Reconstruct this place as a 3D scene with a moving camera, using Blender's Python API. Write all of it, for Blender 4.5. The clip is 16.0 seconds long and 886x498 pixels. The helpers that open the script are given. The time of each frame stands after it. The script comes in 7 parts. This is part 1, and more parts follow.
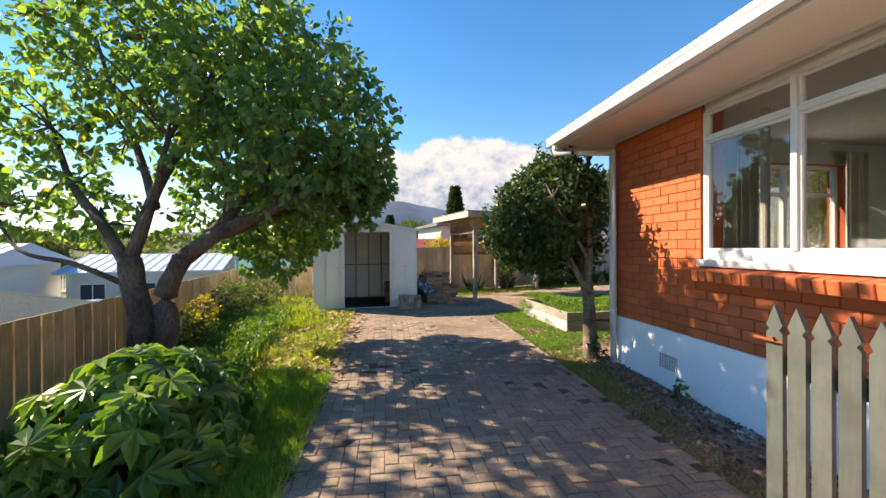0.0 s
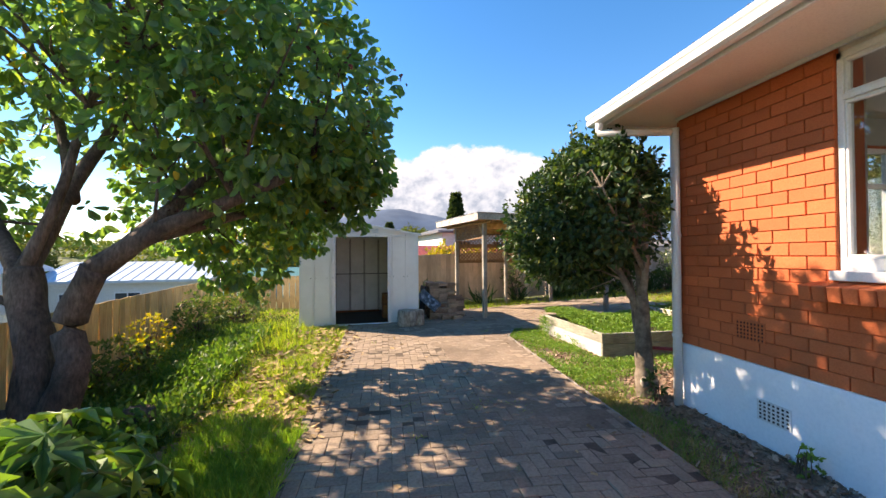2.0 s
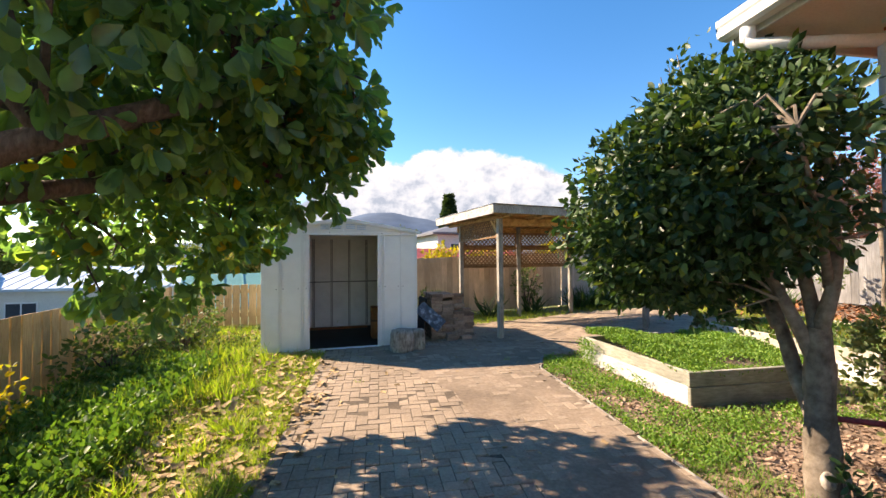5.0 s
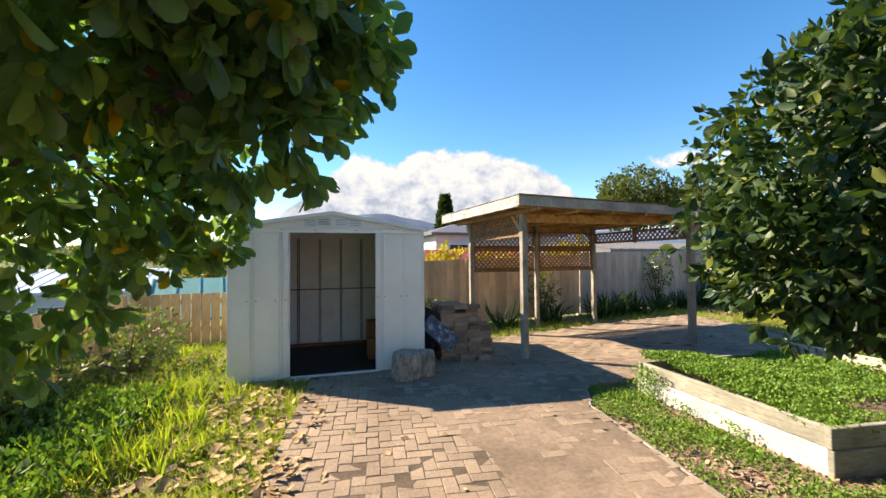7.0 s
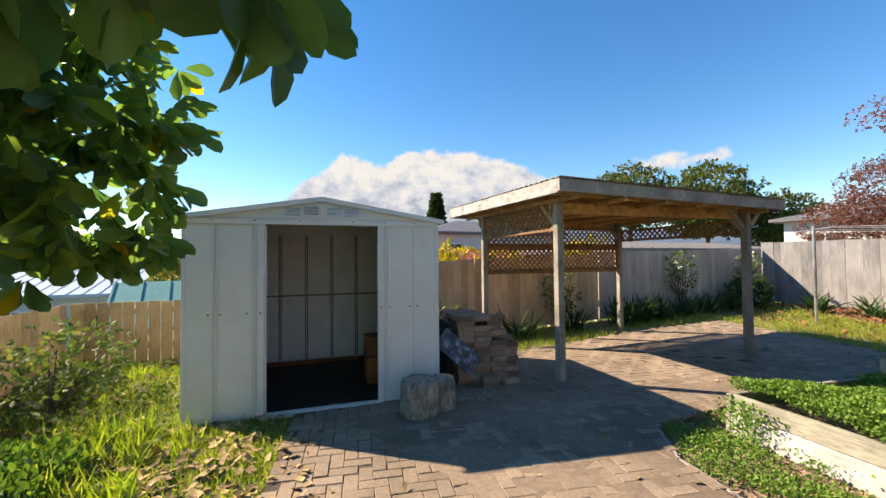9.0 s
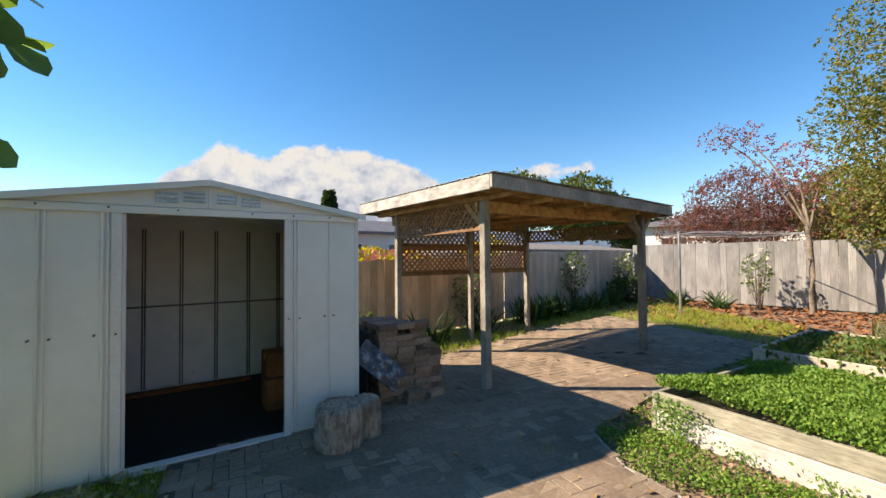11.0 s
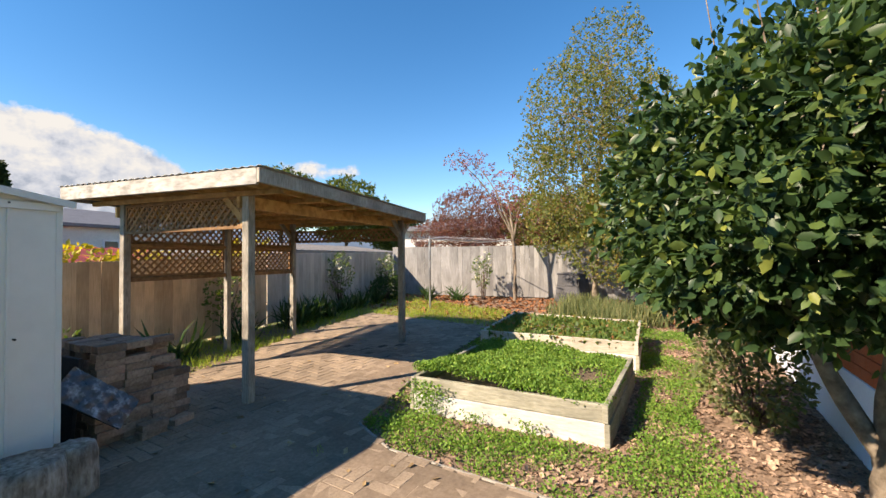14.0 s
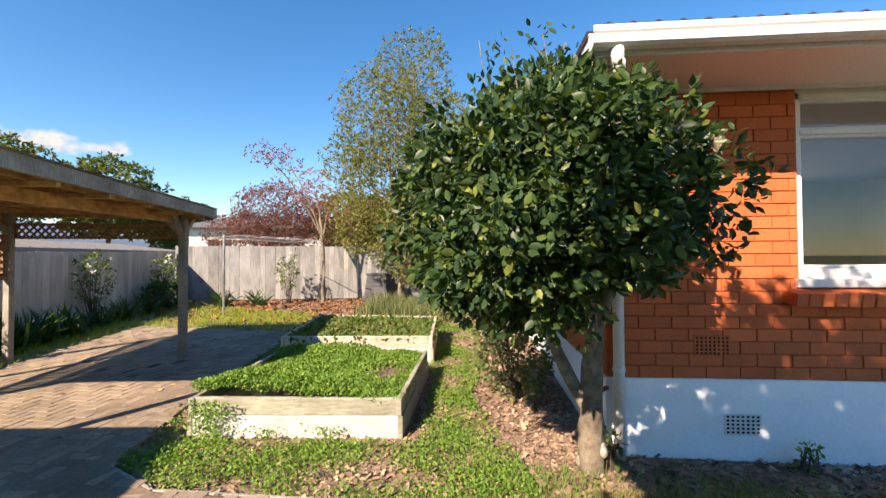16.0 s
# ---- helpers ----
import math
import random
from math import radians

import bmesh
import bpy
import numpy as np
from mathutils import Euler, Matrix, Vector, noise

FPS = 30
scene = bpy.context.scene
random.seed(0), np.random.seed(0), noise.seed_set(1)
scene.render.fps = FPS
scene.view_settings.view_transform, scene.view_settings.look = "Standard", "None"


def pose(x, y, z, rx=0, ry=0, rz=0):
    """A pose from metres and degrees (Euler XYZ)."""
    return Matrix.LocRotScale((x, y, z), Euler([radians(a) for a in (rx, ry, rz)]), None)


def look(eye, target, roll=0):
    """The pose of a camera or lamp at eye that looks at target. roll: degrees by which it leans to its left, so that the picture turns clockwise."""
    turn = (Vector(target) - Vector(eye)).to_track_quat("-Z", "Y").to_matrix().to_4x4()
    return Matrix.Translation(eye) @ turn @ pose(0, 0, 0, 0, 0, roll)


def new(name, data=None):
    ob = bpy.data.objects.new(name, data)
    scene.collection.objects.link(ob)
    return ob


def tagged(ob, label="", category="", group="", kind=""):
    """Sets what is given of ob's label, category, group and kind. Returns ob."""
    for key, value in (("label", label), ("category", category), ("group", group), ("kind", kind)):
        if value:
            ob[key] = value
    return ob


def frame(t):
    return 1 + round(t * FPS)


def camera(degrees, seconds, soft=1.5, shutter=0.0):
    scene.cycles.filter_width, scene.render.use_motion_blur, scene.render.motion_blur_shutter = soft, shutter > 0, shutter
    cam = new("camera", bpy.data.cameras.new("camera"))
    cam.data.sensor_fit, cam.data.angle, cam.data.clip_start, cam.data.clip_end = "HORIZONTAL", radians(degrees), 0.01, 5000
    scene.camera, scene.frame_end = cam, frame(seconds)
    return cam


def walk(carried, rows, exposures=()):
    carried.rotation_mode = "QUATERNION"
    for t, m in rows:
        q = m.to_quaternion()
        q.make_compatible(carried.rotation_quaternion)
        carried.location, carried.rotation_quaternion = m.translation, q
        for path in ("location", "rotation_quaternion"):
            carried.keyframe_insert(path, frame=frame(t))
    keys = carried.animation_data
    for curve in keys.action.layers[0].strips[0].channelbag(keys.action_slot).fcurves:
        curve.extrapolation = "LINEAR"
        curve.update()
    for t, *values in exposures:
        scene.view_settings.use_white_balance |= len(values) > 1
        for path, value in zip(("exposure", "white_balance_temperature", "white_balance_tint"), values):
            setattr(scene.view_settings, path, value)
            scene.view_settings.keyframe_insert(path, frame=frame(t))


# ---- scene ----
cam = camera(95.4, 16.0)
METRES, EYE, TILT, LEAN, TURN = 6.507, 1.6, 0.0, 0.0, -8.0
ROWS = [
    (0.0, 0.0, 0.0, 0.0, -0.0, -0.28, 0.38),
    (0.5, 0.0006, 0.0452, -0.0004, 0.14, 0.08, 0.37),
    (1.0, -0.0037, 0.0897, -0.0023, 0.15, 0.4, 0.37),
    (1.5, -0.0152, 0.1407, -0.0002, 0.08, 0.66, 0.39),
    (2.0, -0.0198, 0.1883, -0.0017, -0.06, 0.82, 0.38),
    (2.5, -0.0209, 0.2428, 0.0001, -0.23, 0.99, 0.41),
    (3.0, -0.0279, 0.2912, -0.0019, -0.48, 1.09, 0.44),
    (3.5, -0.0382, 0.3407, -0.0003, -0.69, 1.15, 0.44),
    (4.0, -0.0439, 0.387, -0.0027, -0.92, 1.18, 0.45),
    (6.5, -0.0795, 0.6177, 0.0021, -1.93, 1.48, 0.48),
    (7.0, -0.0916, 0.6697, 0.0033, -2.17, 1.47, 0.49),
    (7.5, -0.1013, 0.7086, 0.004, -2.37, 1.46, 0.51),
    (8.0, -0.1127, 0.76, 0.0037, -2.59, 1.49, 0.53),
    (10.5, -0.1649, 0.9159, 0.0023, -13.04, 1.5, 0.58),
    (11.0, -0.1722, 0.9285, 0.0042, -18.92, 1.42, 0.55),
    (11.5, -0.1787, 0.9363, 0.0048, -23.9, 1.36, 0.52),
    (12.0, -0.1852, 0.9397, 0.0053, -29.56, 1.34, 0.54),
    (12.5, -0.189, 0.9399, 0.0055, -34.15, 1.3, 0.54),
    (13.0, -0.1877, 0.9369, 0.005, -39.88, 1.26, 0.53),
    (13.5, -0.185, 0.9337, 0.0049, -45.01, 1.24, 0.49),
    (14.0, -0.1828, 0.9302, 0.0051, -51.47, 1.21, 0.49),
    (14.5, -0.1819, 0.9259, 0.0059, -57.05, 1.16, 0.5),
    (15.0, -0.1798, 0.9205, 0.0067, -64.0, 1.13, 0.43),
    (15.5, -0.1789, 0.9175, 0.0072, -70.08, 1.11, 0.31),
    (16.0, -0.1773, 0.9141, 0.0079, -77.57, 1.08, 0.29),
]
walk(cam, [(t, pose(0, 0, EYE, TILT, LEAN, TURN) @ pose(METRES * x, METRES * y, METRES * z, 90 + pitch, roll, yaw)) for t, x, y, z, yaw, pitch, roll in ROWS], exposures=[(0.0, 1.62, 7900, 18), (2.0, 1.84, 7900, 20), (4.0, 1.84, 7900, 20), (7.0, 1.70, 7800, 16), (10.5, 1.38, 7700, 16), (13.0, 1.42, 7700, 16), (16.0, 1.58, 7800, 18)])


# ---- world, sun and exposure ----
SUN_TO = Vector((-1.24, 0.66, 1.0)).normalized()
world = bpy.data.worlds.new("world")
scene.world = world
world.use_nodes = True
wn = world.node_tree.nodes
sky = wn.new("ShaderNodeTexSky")
sky.sky_type = "NISHITA"
sky.sun_disc = False
sky.sun_elevation = math.asin(SUN_TO.z)
sky.sun_rotation = math.atan2(SUN_TO.x, SUN_TO.y) % (2 * math.pi)
sky.air_density, sky.dust_density, sky.ozone_density = 1.0, 0.0, 3.6
wn["Background"].inputs["Strength"].default_value = 0.088
clear = wn.new("ShaderNodeHueSaturation")
clear.inputs["Saturation"].default_value = 1.3
world.node_tree.links.new(sky.outputs[0], clear.inputs["Color"])
world.node_tree.links.new(clear.outputs[0], wn["Background"].inputs["Color"])
sun = new("sun", bpy.data.lights.new("sun", "SUN"))
sun.data.energy, sun.data.angle, sun.data.color = 4.1, radians(0.6), (1.0, 0.91, 0.78)
sun.matrix_world = look((0, 0, 30), Vector((0, 0, 30)) - SUN_TO)


# area lamps added to brighten the room, at the north window and east opening
for place, target, wide, high in (((5.45, 4.74, 2.08), (5.45, 3.0, 1.8), 1.6, 1.2), ((7.58, 1.9, 1.82), (5.0, 1.9, 1.5), 2.9, 1.8)):
    day = new("room_fill_light", bpy.data.lights.new("room_fill_light", "AREA"))
    day.data.shape, day.data.size, day.data.size_y, day.data.energy, day.data.color = "RECTANGLE", wide, high, 2.2 * wide * high, (0.92, 0.96, 1.0)
    day.matrix_world = look(place, target)


# ---- materials ----
def nodes_of(name):
    m = bpy.data.materials.new(name)
    m.use_nodes = True
    t = m.node_tree
    return m, t, t.nodes, t.links, t.nodes["Principled BSDF"]


def ramp(n, stops):
    r = n.new("ShaderNodeValToRGB")
    while len(r.color_ramp.elements) < len(stops):
        r.color_ramp.elements.new(0.5)
    for e, (p, c) in zip(r.color_ramp.elements, stops):
        e.position, e.color = p, (*c, 1)
    return r


def mix(n, l, kind, fac, a, b):
    x = n.new("ShaderNodeMix")
    x.data_type, x.blend_type = "RGBA", kind
    for socket, v in ((x.inputs[0], fac), (x.inputs[6], a), (x.inputs[7], b)):
        if isinstance(v, (int, float)):
            socket.default_value = v
        elif isinstance(v, tuple):
            socket.default_value = (*v, 1)
        else:
            l.new(v, socket)
    return x.outputs[2]


def noise_tex(n, l, vec, scale, detail=6, rough=0.6, stretch=None):
    if stretch:
        mp = n.new("ShaderNodeMapping")
        mp.inputs["Scale"].default_value = stretch
        l.new(vec, mp.inputs["Vector"])
        vec = mp.outputs[0]
    t = n.new("ShaderNodeTexNoise")
    t.inputs["Scale"].default_value, t.inputs["Detail"].default_value, t.inputs["Roughness"].default_value = scale, detail, rough
    l.new(vec, t.inputs["Vector"])
    return t.outputs["Fac"]


def surface(name, base, dark=None, light=None, rough=0.8, metal=0.0, fine=60, coarse=3, vary=0.25, bump=0.3, stretch=None, stain=0.5, spec=0.3, space="Object"):
    """A worn plain surface: base colour with fine grain, coarse stains and a per-piece shift."""
    m, t, n, l, b = nodes_of(name)
    dark = dark or tuple(c * 0.55 for c in base)
    light = light or tuple(min(1, c * 1.25) for c in base)
    co = n.new("ShaderNodeTexCoord").outputs[space]
    rnd = n.new("ShaderNodeObjectInfo").outputs["Random"]
    isl = n.new("ShaderNodeNewGeometry").outputs["Random Per Island"]
    add = n.new("ShaderNodeMath")
    add.operation = "ADD"
    l.new(rnd, add.inputs[0]), l.new(isl, add.inputs[1])
    fr = n.new("ShaderNodeMath")
    fr.operation = "FRACT"
    l.new(add.outputs[0], fr.inputs[0])
    off = n.new("ShaderNodeVectorMath")
    off.operation = "MULTIPLY_ADD"
    off.inputs[1].default_value = (1, 1, 1)
    cmb = n.new("ShaderNodeCombineXYZ")
    sc = n.new("ShaderNodeMath")
    sc.operation = "MULTIPLY"
    sc.inputs[1].default_value = 37.0
    l.new(rnd, sc.inputs[0])
    for k in range(3):
        l.new(sc.outputs[0], cmb.inputs[k])
    l.new(co, off.inputs[0]), l.new(cmb.outputs[0], off.inputs[2])
    vec = off.outputs[0]
    grain = noise_tex(n, l, vec, fine, 5, 0.65, stretch)
    blot = noise_tex(n, l, vec, coarse, 6, 0.6)
    r1 = ramp(n, [(0.3, dark), (0.52, base), (0.75, light)])
    l.new(grain, r1.inputs[0])
    r2 = ramp(n, [(0.35, (1 - stain, 1 - stain, 1 - stain)), (0.6, (1, 1, 1))])
    l.new(blot, r2.inputs[0])
    c = mix(n, l, "MULTIPLY", 1.0, r1.outputs[0], r2.outputs[0])
    r3 = ramp(n, [(0.0, (1 - vary,) * 3), (1.0, (1 + vary * 0.6,) * 3)])
    l.new(fr.outputs[0], r3.inputs[0])
    c = mix(n, l, "MULTIPLY", 1.0, c, r3.outputs[0])
    l.new(c, b.inputs["Base Color"])
    b.inputs["Roughness"].default_value, b.inputs["Metallic"].default_value = rough, metal
    b.inputs["Specular IOR Level"].default_value = spec
    if bump:
        bp = n.new("ShaderNodeBump")
        bp.inputs["Strength"].default_value, bp.inputs["Distance"].default_value = bump, 0.01
        l.new(grain, bp.inputs["Height"])
        l.new(bp.outputs[0], b.inputs["Normal"])
    return m


def leafy(name, colours, rough=0.45, through_light=0.35, spec=0.4):
    """Leaf: colour by leaf, with light shining through it."""
    m, t, n, l, b = nodes_of(name)
    isl = n.new("ShaderNodeNewGeometry").outputs["Random Per Island"]
    r = ramp(n, colours)
    l.new(isl, r.inputs[0])
    co = n.new("ShaderNodeTexCoord").outputs["Object"]
    r2 = ramp(n, [(0.3, (0.7, 0.7, 0.7)), (0.7, (1.15, 1.15, 1.15))])
    l.new(noise_tex(n, l, co, 9, 3), r2.inputs[0])
    c = mix(n, l, "MULTIPLY", 1.0, r.outputs[0], r2.outputs[0])
    l.new(c, b.inputs["Base Color"])
    b.inputs["Roughness"].default_value, b.inputs["Specular IOR Level"].default_value = rough, spec
    tr = n.new("ShaderNodeBsdfTranslucent")
    warm = mix(n, l, "MULTIPLY", 1.0, c, (1.6, 1.7, 0.6))
    l.new(warm, tr.inputs["Color"])
    mx = n.new("ShaderNodeMixShader")
    mx.inputs[0].default_value = through_light
    l.new(b.outputs[0], mx.inputs[1]), l.new(tr.outputs[0], mx.inputs[2])
    l.new(mx.outputs[0], n["Material Output"].inputs["Surface"])
    return m


def glass(name, tint=(1, 1, 1), rough=0.0, clear=0.9):
    m, t, n, l, b = nodes_of(name)
    n.remove(b)
    tp, gl, mx, lw = (n.new(k) for k in ("ShaderNodeBsdfTransparent", "ShaderNodeBsdfGlossy", "ShaderNodeMixShader", "ShaderNodeLayerWeight"))
    tp.inputs[0].default_value = (*(c * clear for c in tint), 1)
    gl.inputs["Roughness"].default_value = rough
    lw.inputs["Blend"].default_value = 0.5
    pw = n.new("ShaderNodeMath")
    pw.operation = "POWER"
    pw.inputs[1].default_value = 4.0
    ad = n.new("ShaderNodeMath")
    ad.operation = "MULTIPLY_ADD"
    ad.inputs[1].default_value, ad.inputs[2].default_value = 0.85, 0.06
    l.new(lw.outputs["Facing"], pw.inputs[0]), l.new(pw.outputs[0], ad.inputs[0])
    l.new(ad.outputs[0], mx.inputs[0]), l.new(tp.outputs[0], mx.inputs[1]), l.new(gl.outputs[0], mx.inputs[2])
    l.new(mx.outputs[0], n["Material Output"].inputs["Surface"])
    return m


BRICK = surface("painted_brick", (0.56, 0.135, 0.048), (0.47, 0.105, 0.036), (0.61, 0.16, 0.06), rough=0.75, fine=90, coarse=2.5, vary=0.12, bump=0.35, stain=0.12)
MORTAR = surface("painted_mortar", (0.46, 0.10, 0.034), rough=0.85, vary=0.05, stain=0.2)
WHITE_WALL = surface("pale_blue_plaster", (0.86, 0.90, 0.93), (0.8, 0.85, 0.88), (0.9, 0.93, 0.95), rough=0.8, fine=35, coarse=2, vary=0.0, bump=0.15, stain=0.05)
WHITE = surface("white_paint", (0.74, 0.735, 0.72), (0.66, 0.655, 0.64), (0.78, 0.775, 0.765), rough=0.45, vary=0.04, bump=0.05, stain=0.1)
SOFFIT = surface("cream_soffit", (0.78, 0.70, 0.62), (0.7, 0.62, 0.55), (0.8, 0.73, 0.66), rough=0.7, vary=0.0, bump=0.05, stain=0.08, coarse=1.2)
TILE = surface("roof_tile", (0.09, 0.06, 0.06), rough=0.7, vary=0.3)
OLD_PAVER = surface("old_brown_paver", (0.40, 0.275, 0.2), (0.24, 0.16, 0.12), (0.5, 0.37, 0.28), rough=0.95, fine=40, coarse=2.2, vary=0.35, bump=0.5, stain=0.4)
PAVER = surface("worn_paver", (0.335, 0.258, 0.185), (0.25, 0.19, 0.132), (0.4, 0.318, 0.235), rough=0.9, fine=45, coarse=1.1, vary=0.14, bump=0.4, stain=0.32)
JOINT = surface("sandy_joint", (0.13, 0.10, 0.072), rough=0.95, fine=50, vary=0.0, stain=0.5)
FILM = surface("dry_soil_film", (0.265, 0.20, 0.142), (0.2, 0.148, 0.104), (0.33, 0.255, 0.185), rough=0.95, fine=28, coarse=1.4, vary=0.0, bump=0.35, stain=0.35)
PALING = surface("new_pine_paling", (0.62, 0.42, 0.20), (0.46, 0.28, 0.12), (0.70, 0.50, 0.27), rough=0.8, fine=14, coarse=2, vary=0.28, bump=0.25, stretch=(6, 6, 0.45), stain=0.25)
PALING_TAN = surface("tan_pine_paling", (0.68, 0.51, 0.33), (0.55, 0.4, 0.25), (0.75, 0.59, 0.41), rough=0.85, fine=14, coarse=2, vary=0.28, bump=0.25, stretch=(6, 6, 0.45), stain=0.3)
PALING_GREY = surface("weathered_grey_paling", (0.31, 0.305, 0.295), (0.21, 0.205, 0.195), (0.41, 0.405, 0.395), rough=0.9, fine=14, coarse=2, vary=0.28, bump=0.3, stretch=(6, 6, 0.4), stain=0.35)
# same grey timber as above, colour lifted for the fence that faces away from the sun
PALING_GREY_BRIGHTENED = surface("grey_paling_lightened_for_shade", (0.58, 0.52, 0.44), (0.46, 0.41, 0.34), (0.66, 0.61, 0.53), rough=0.9, fine=14, coarse=2, vary=0.16, bump=0.3, stretch=(6, 6, 0.4), stain=0.25)
TIMBER_GREY = surface("weathered_timber", (0.37, 0.34, 0.285), (0.2, 0.18, 0.145), (0.5, 0.46, 0.4), rough=0.9, fine=18, coarse=3, vary=0.2, bump=0.4, stretch=(5, 5, 0.6), stain=0.4)
FASCIA = surface("peeling_white_fascia", (0.56, 0.54, 0.49), (0.3, 0.27, 0.22), (0.68, 0.66, 0.61), rough=0.85, fine=9, coarse=4, vary=0.15, bump=0.3, stretch=(0.8, 0.8, 3), stain=0.45)
RAFTER = surface("amber_timber", (0.60, 0.36, 0.14), (0.42, 0.22, 0.08), (0.68, 0.44, 0.2), rough=0.8, fine=12, coarse=3, vary=0.25, bump=0.2, stain=0.3)
LATTICE = surface("brown_lattice", (0.32, 0.18, 0.085), (0.2, 0.11, 0.05), (0.42, 0.26, 0.13), rough=0.85, fine=20, vary=0.25, stain=0.3)
BEDWOOD = surface("silvered_sleeper", (0.36, 0.345, 0.27), (0.25, 0.235, 0.175), (0.46, 0.44, 0.355), rough=0.9, fine=10, coarse=2.5, vary=0.12, bump=0.35, stretch=(1, 1, 7), stain=0.35)
BEDPALE = surface("bleached_board", (0.62, 0.60, 0.56), (0.47, 0.45, 0.41), (0.71, 0.69, 0.66), rough=0.9, fine=10, coarse=3, vary=0.1, bump=0.3, stretch=(1, 1, 6), stain=0.28)
BEDTAN = surface("sun_bleached_board", (0.56, 0.50, 0.40), (0.42, 0.37, 0.28), (0.66, 0.6, 0.5), rough=0.9, fine=10, coarse=3, vary=0.1, bump=0.3, stretch=(1, 1, 6), stain=0.25)
SHED = surface("cream_steel", (0.74, 0.755, 0.735), (0.71, 0.725, 0.705), (0.765, 0.78, 0.76), rough=0.35, fine=6, coarse=1.6, vary=0.03, bump=0.015, stain=0.07, spec=0.5)
SHED_BACK = surface("dull_steel_inside", (0.80, 0.82, 0.82), (0.75, 0.77, 0.77), (0.84, 0.86, 0.86), rough=0.4, fine=8, coarse=2.5, vary=0.03, bump=0.02, stain=0.1)
# the blue is the sky's reflection painted onto the louvre steel
LOUVRE = surface("louvre_sky_reflection_tint", (0.50, 0.66, 0.80), rough=0.3, vary=0.0, bump=0.0, spec=0.6)
SEAM = surface("grey_steel_rail", (0.20, 0.21, 0.21), rough=0.5, vary=0.1, bump=0.0)
BLACK = surface("black_rubber", (0.018, 0.018, 0.02), rough=0.7, vary=0.1, stain=0.3)
SCREW = surface("dark_screw", (0.06, 0.06, 0.06), rough=0.5, metal=0.6, bump=0)
CONCRETE = surface("pale_concrete", (0.36, 0.33, 0.28), rough=0.9, fine=50, vary=0.1, bump=0.4, stain=0.4)
SOIL = surface("dark_soil", (0.2, 0.145, 0.10), (0.11, 0.08, 0.055), (0.3, 0.23, 0.16), rough=1.0, fine=45, coarse=4, vary=0.0, bump=0.9, stain=0.4)
MULCH_G = surface("mulch_ground", (0.31, 0.215, 0.15), (0.18, 0.12, 0.08), (0.42, 0.3, 0.21), rough=1.0, fine=38, coarse=3, vary=0.0, bump=1.0, stain=0.35)
LAWN_G = surface("lawn_ground", (0.24, 0.22, 0.08), (0.16, 0.13, 0.055), (0.34, 0.29, 0.12), rough=1.0, fine=30, coarse=2.2, vary=0.0, bump=0.8, stain=0.45)
FIELD = surface("far_grass", (0.13, 0.16, 0.055), rough=1.0, fine=2, coarse=0.1, vary=0.0, bump=0.2, stain=0.5)
BARK = surface("grey_brown_bark", (0.145, 0.10, 0.078), (0.07, 0.05, 0.04), (0.22, 0.165, 0.13), rough=0.95, fine=16, coarse=4, vary=0.1, bump=1.0, stretch=(3, 3, 0.9), stain=0.55)
BARK_PALE = surface("pale_smooth_bark", (0.25, 0.20, 0.15), (0.14, 0.11, 0.075), (0.34, 0.29, 0.22), rough=0.9, fine=18, coarse=5, vary=0.1, bump=0.5, stain=0.5)
GATE = surface("sage_grey_paint", (0.092, 0.106, 0.09), (0.08, 0.093, 0.079), (0.103, 0.118, 0.101), rough=0.6, fine=16, coarse=4, vary=0.08, bump=0.12, stretch=(4, 4, 0.6), stain=0.3)
RUST = surface("rusty_iron", (0.30, 0.08, 0.03), rough=0.8, vary=0.1)
VENT_DARK = surface("vent_shadow", (0.03, 0.02, 0.018), rough=0.9, bump=0)
STONE = surface("grey_stone_chip", (0.46, 0.41, 0.36), rough=0.9, vary=0.5, bump=0.3)
CHIP = surface("bark_chip", (0.42, 0.285, 0.2), rough=0.95, vary=0.6, bump=0.2)
CHIP_ORANGE = surface("orange_bark_chip", (0.36, 0.155, 0.07), rough=0.95, vary=0.5, bump=0.2)
LITTER = surface("dry_leaf", (0.52, 0.36, 0.18), (0.38, 0.22, 0.1), (0.62, 0.48, 0.26), rough=0.8, vary=0.55, bump=0)
GALV = surface("galvanised_steel", (0.5, 0.5, 0.5), rough=0.4, metal=0.7, vary=0.05, bump=0)
PLASTIC_GREY = surface("dark_grey_plastic", (0.09, 0.09, 0.095), rough=0.5, vary=0.1, bump=0.05)
STUMP = surface("grey_weathered_log", (0.42, 0.36, 0.29), (0.16, 0.12, 0.09), (0.62, 0.56, 0.49), rough=0.95, fine=20, coarse=6, vary=0.1, bump=0.8, stretch=(1.6, 1.6, 0.5), stain=0.5)
BOXWOOD = surface("orange_brown_carton", (0.34, 0.13, 0.05), rough=0.8, vary=0.1)
ROOF_BLUE = surface("pale_metal_roof", (0.50, 0.60, 0.70), rough=0.4, vary=0.05, bump=0.0, stain=0.1, coarse=0.4)
ROOF_GREEN = surface("sea_green_roof", (0.16, 0.36, 0.32), rough=0.4, vary=0.05, bump=0.0, stain=0.1)
ROOF_GREY = surface("grey_roof", (0.16, 0.16, 0.17), rough=0.6, vary=0.05, bump=0.0, stain=0.2)
ROOF_RED = surface("red_roof", (0.26, 0.05, 0.04), rough=0.6, vary=0.05, bump=0.0, stain=0.2)
HOUSE_WHITE = surface("white_weatherboard", (0.68, 0.67, 0.63), rough=0.7, vary=0.05, bump=0.0, stain=0.1, coarse=0.5)
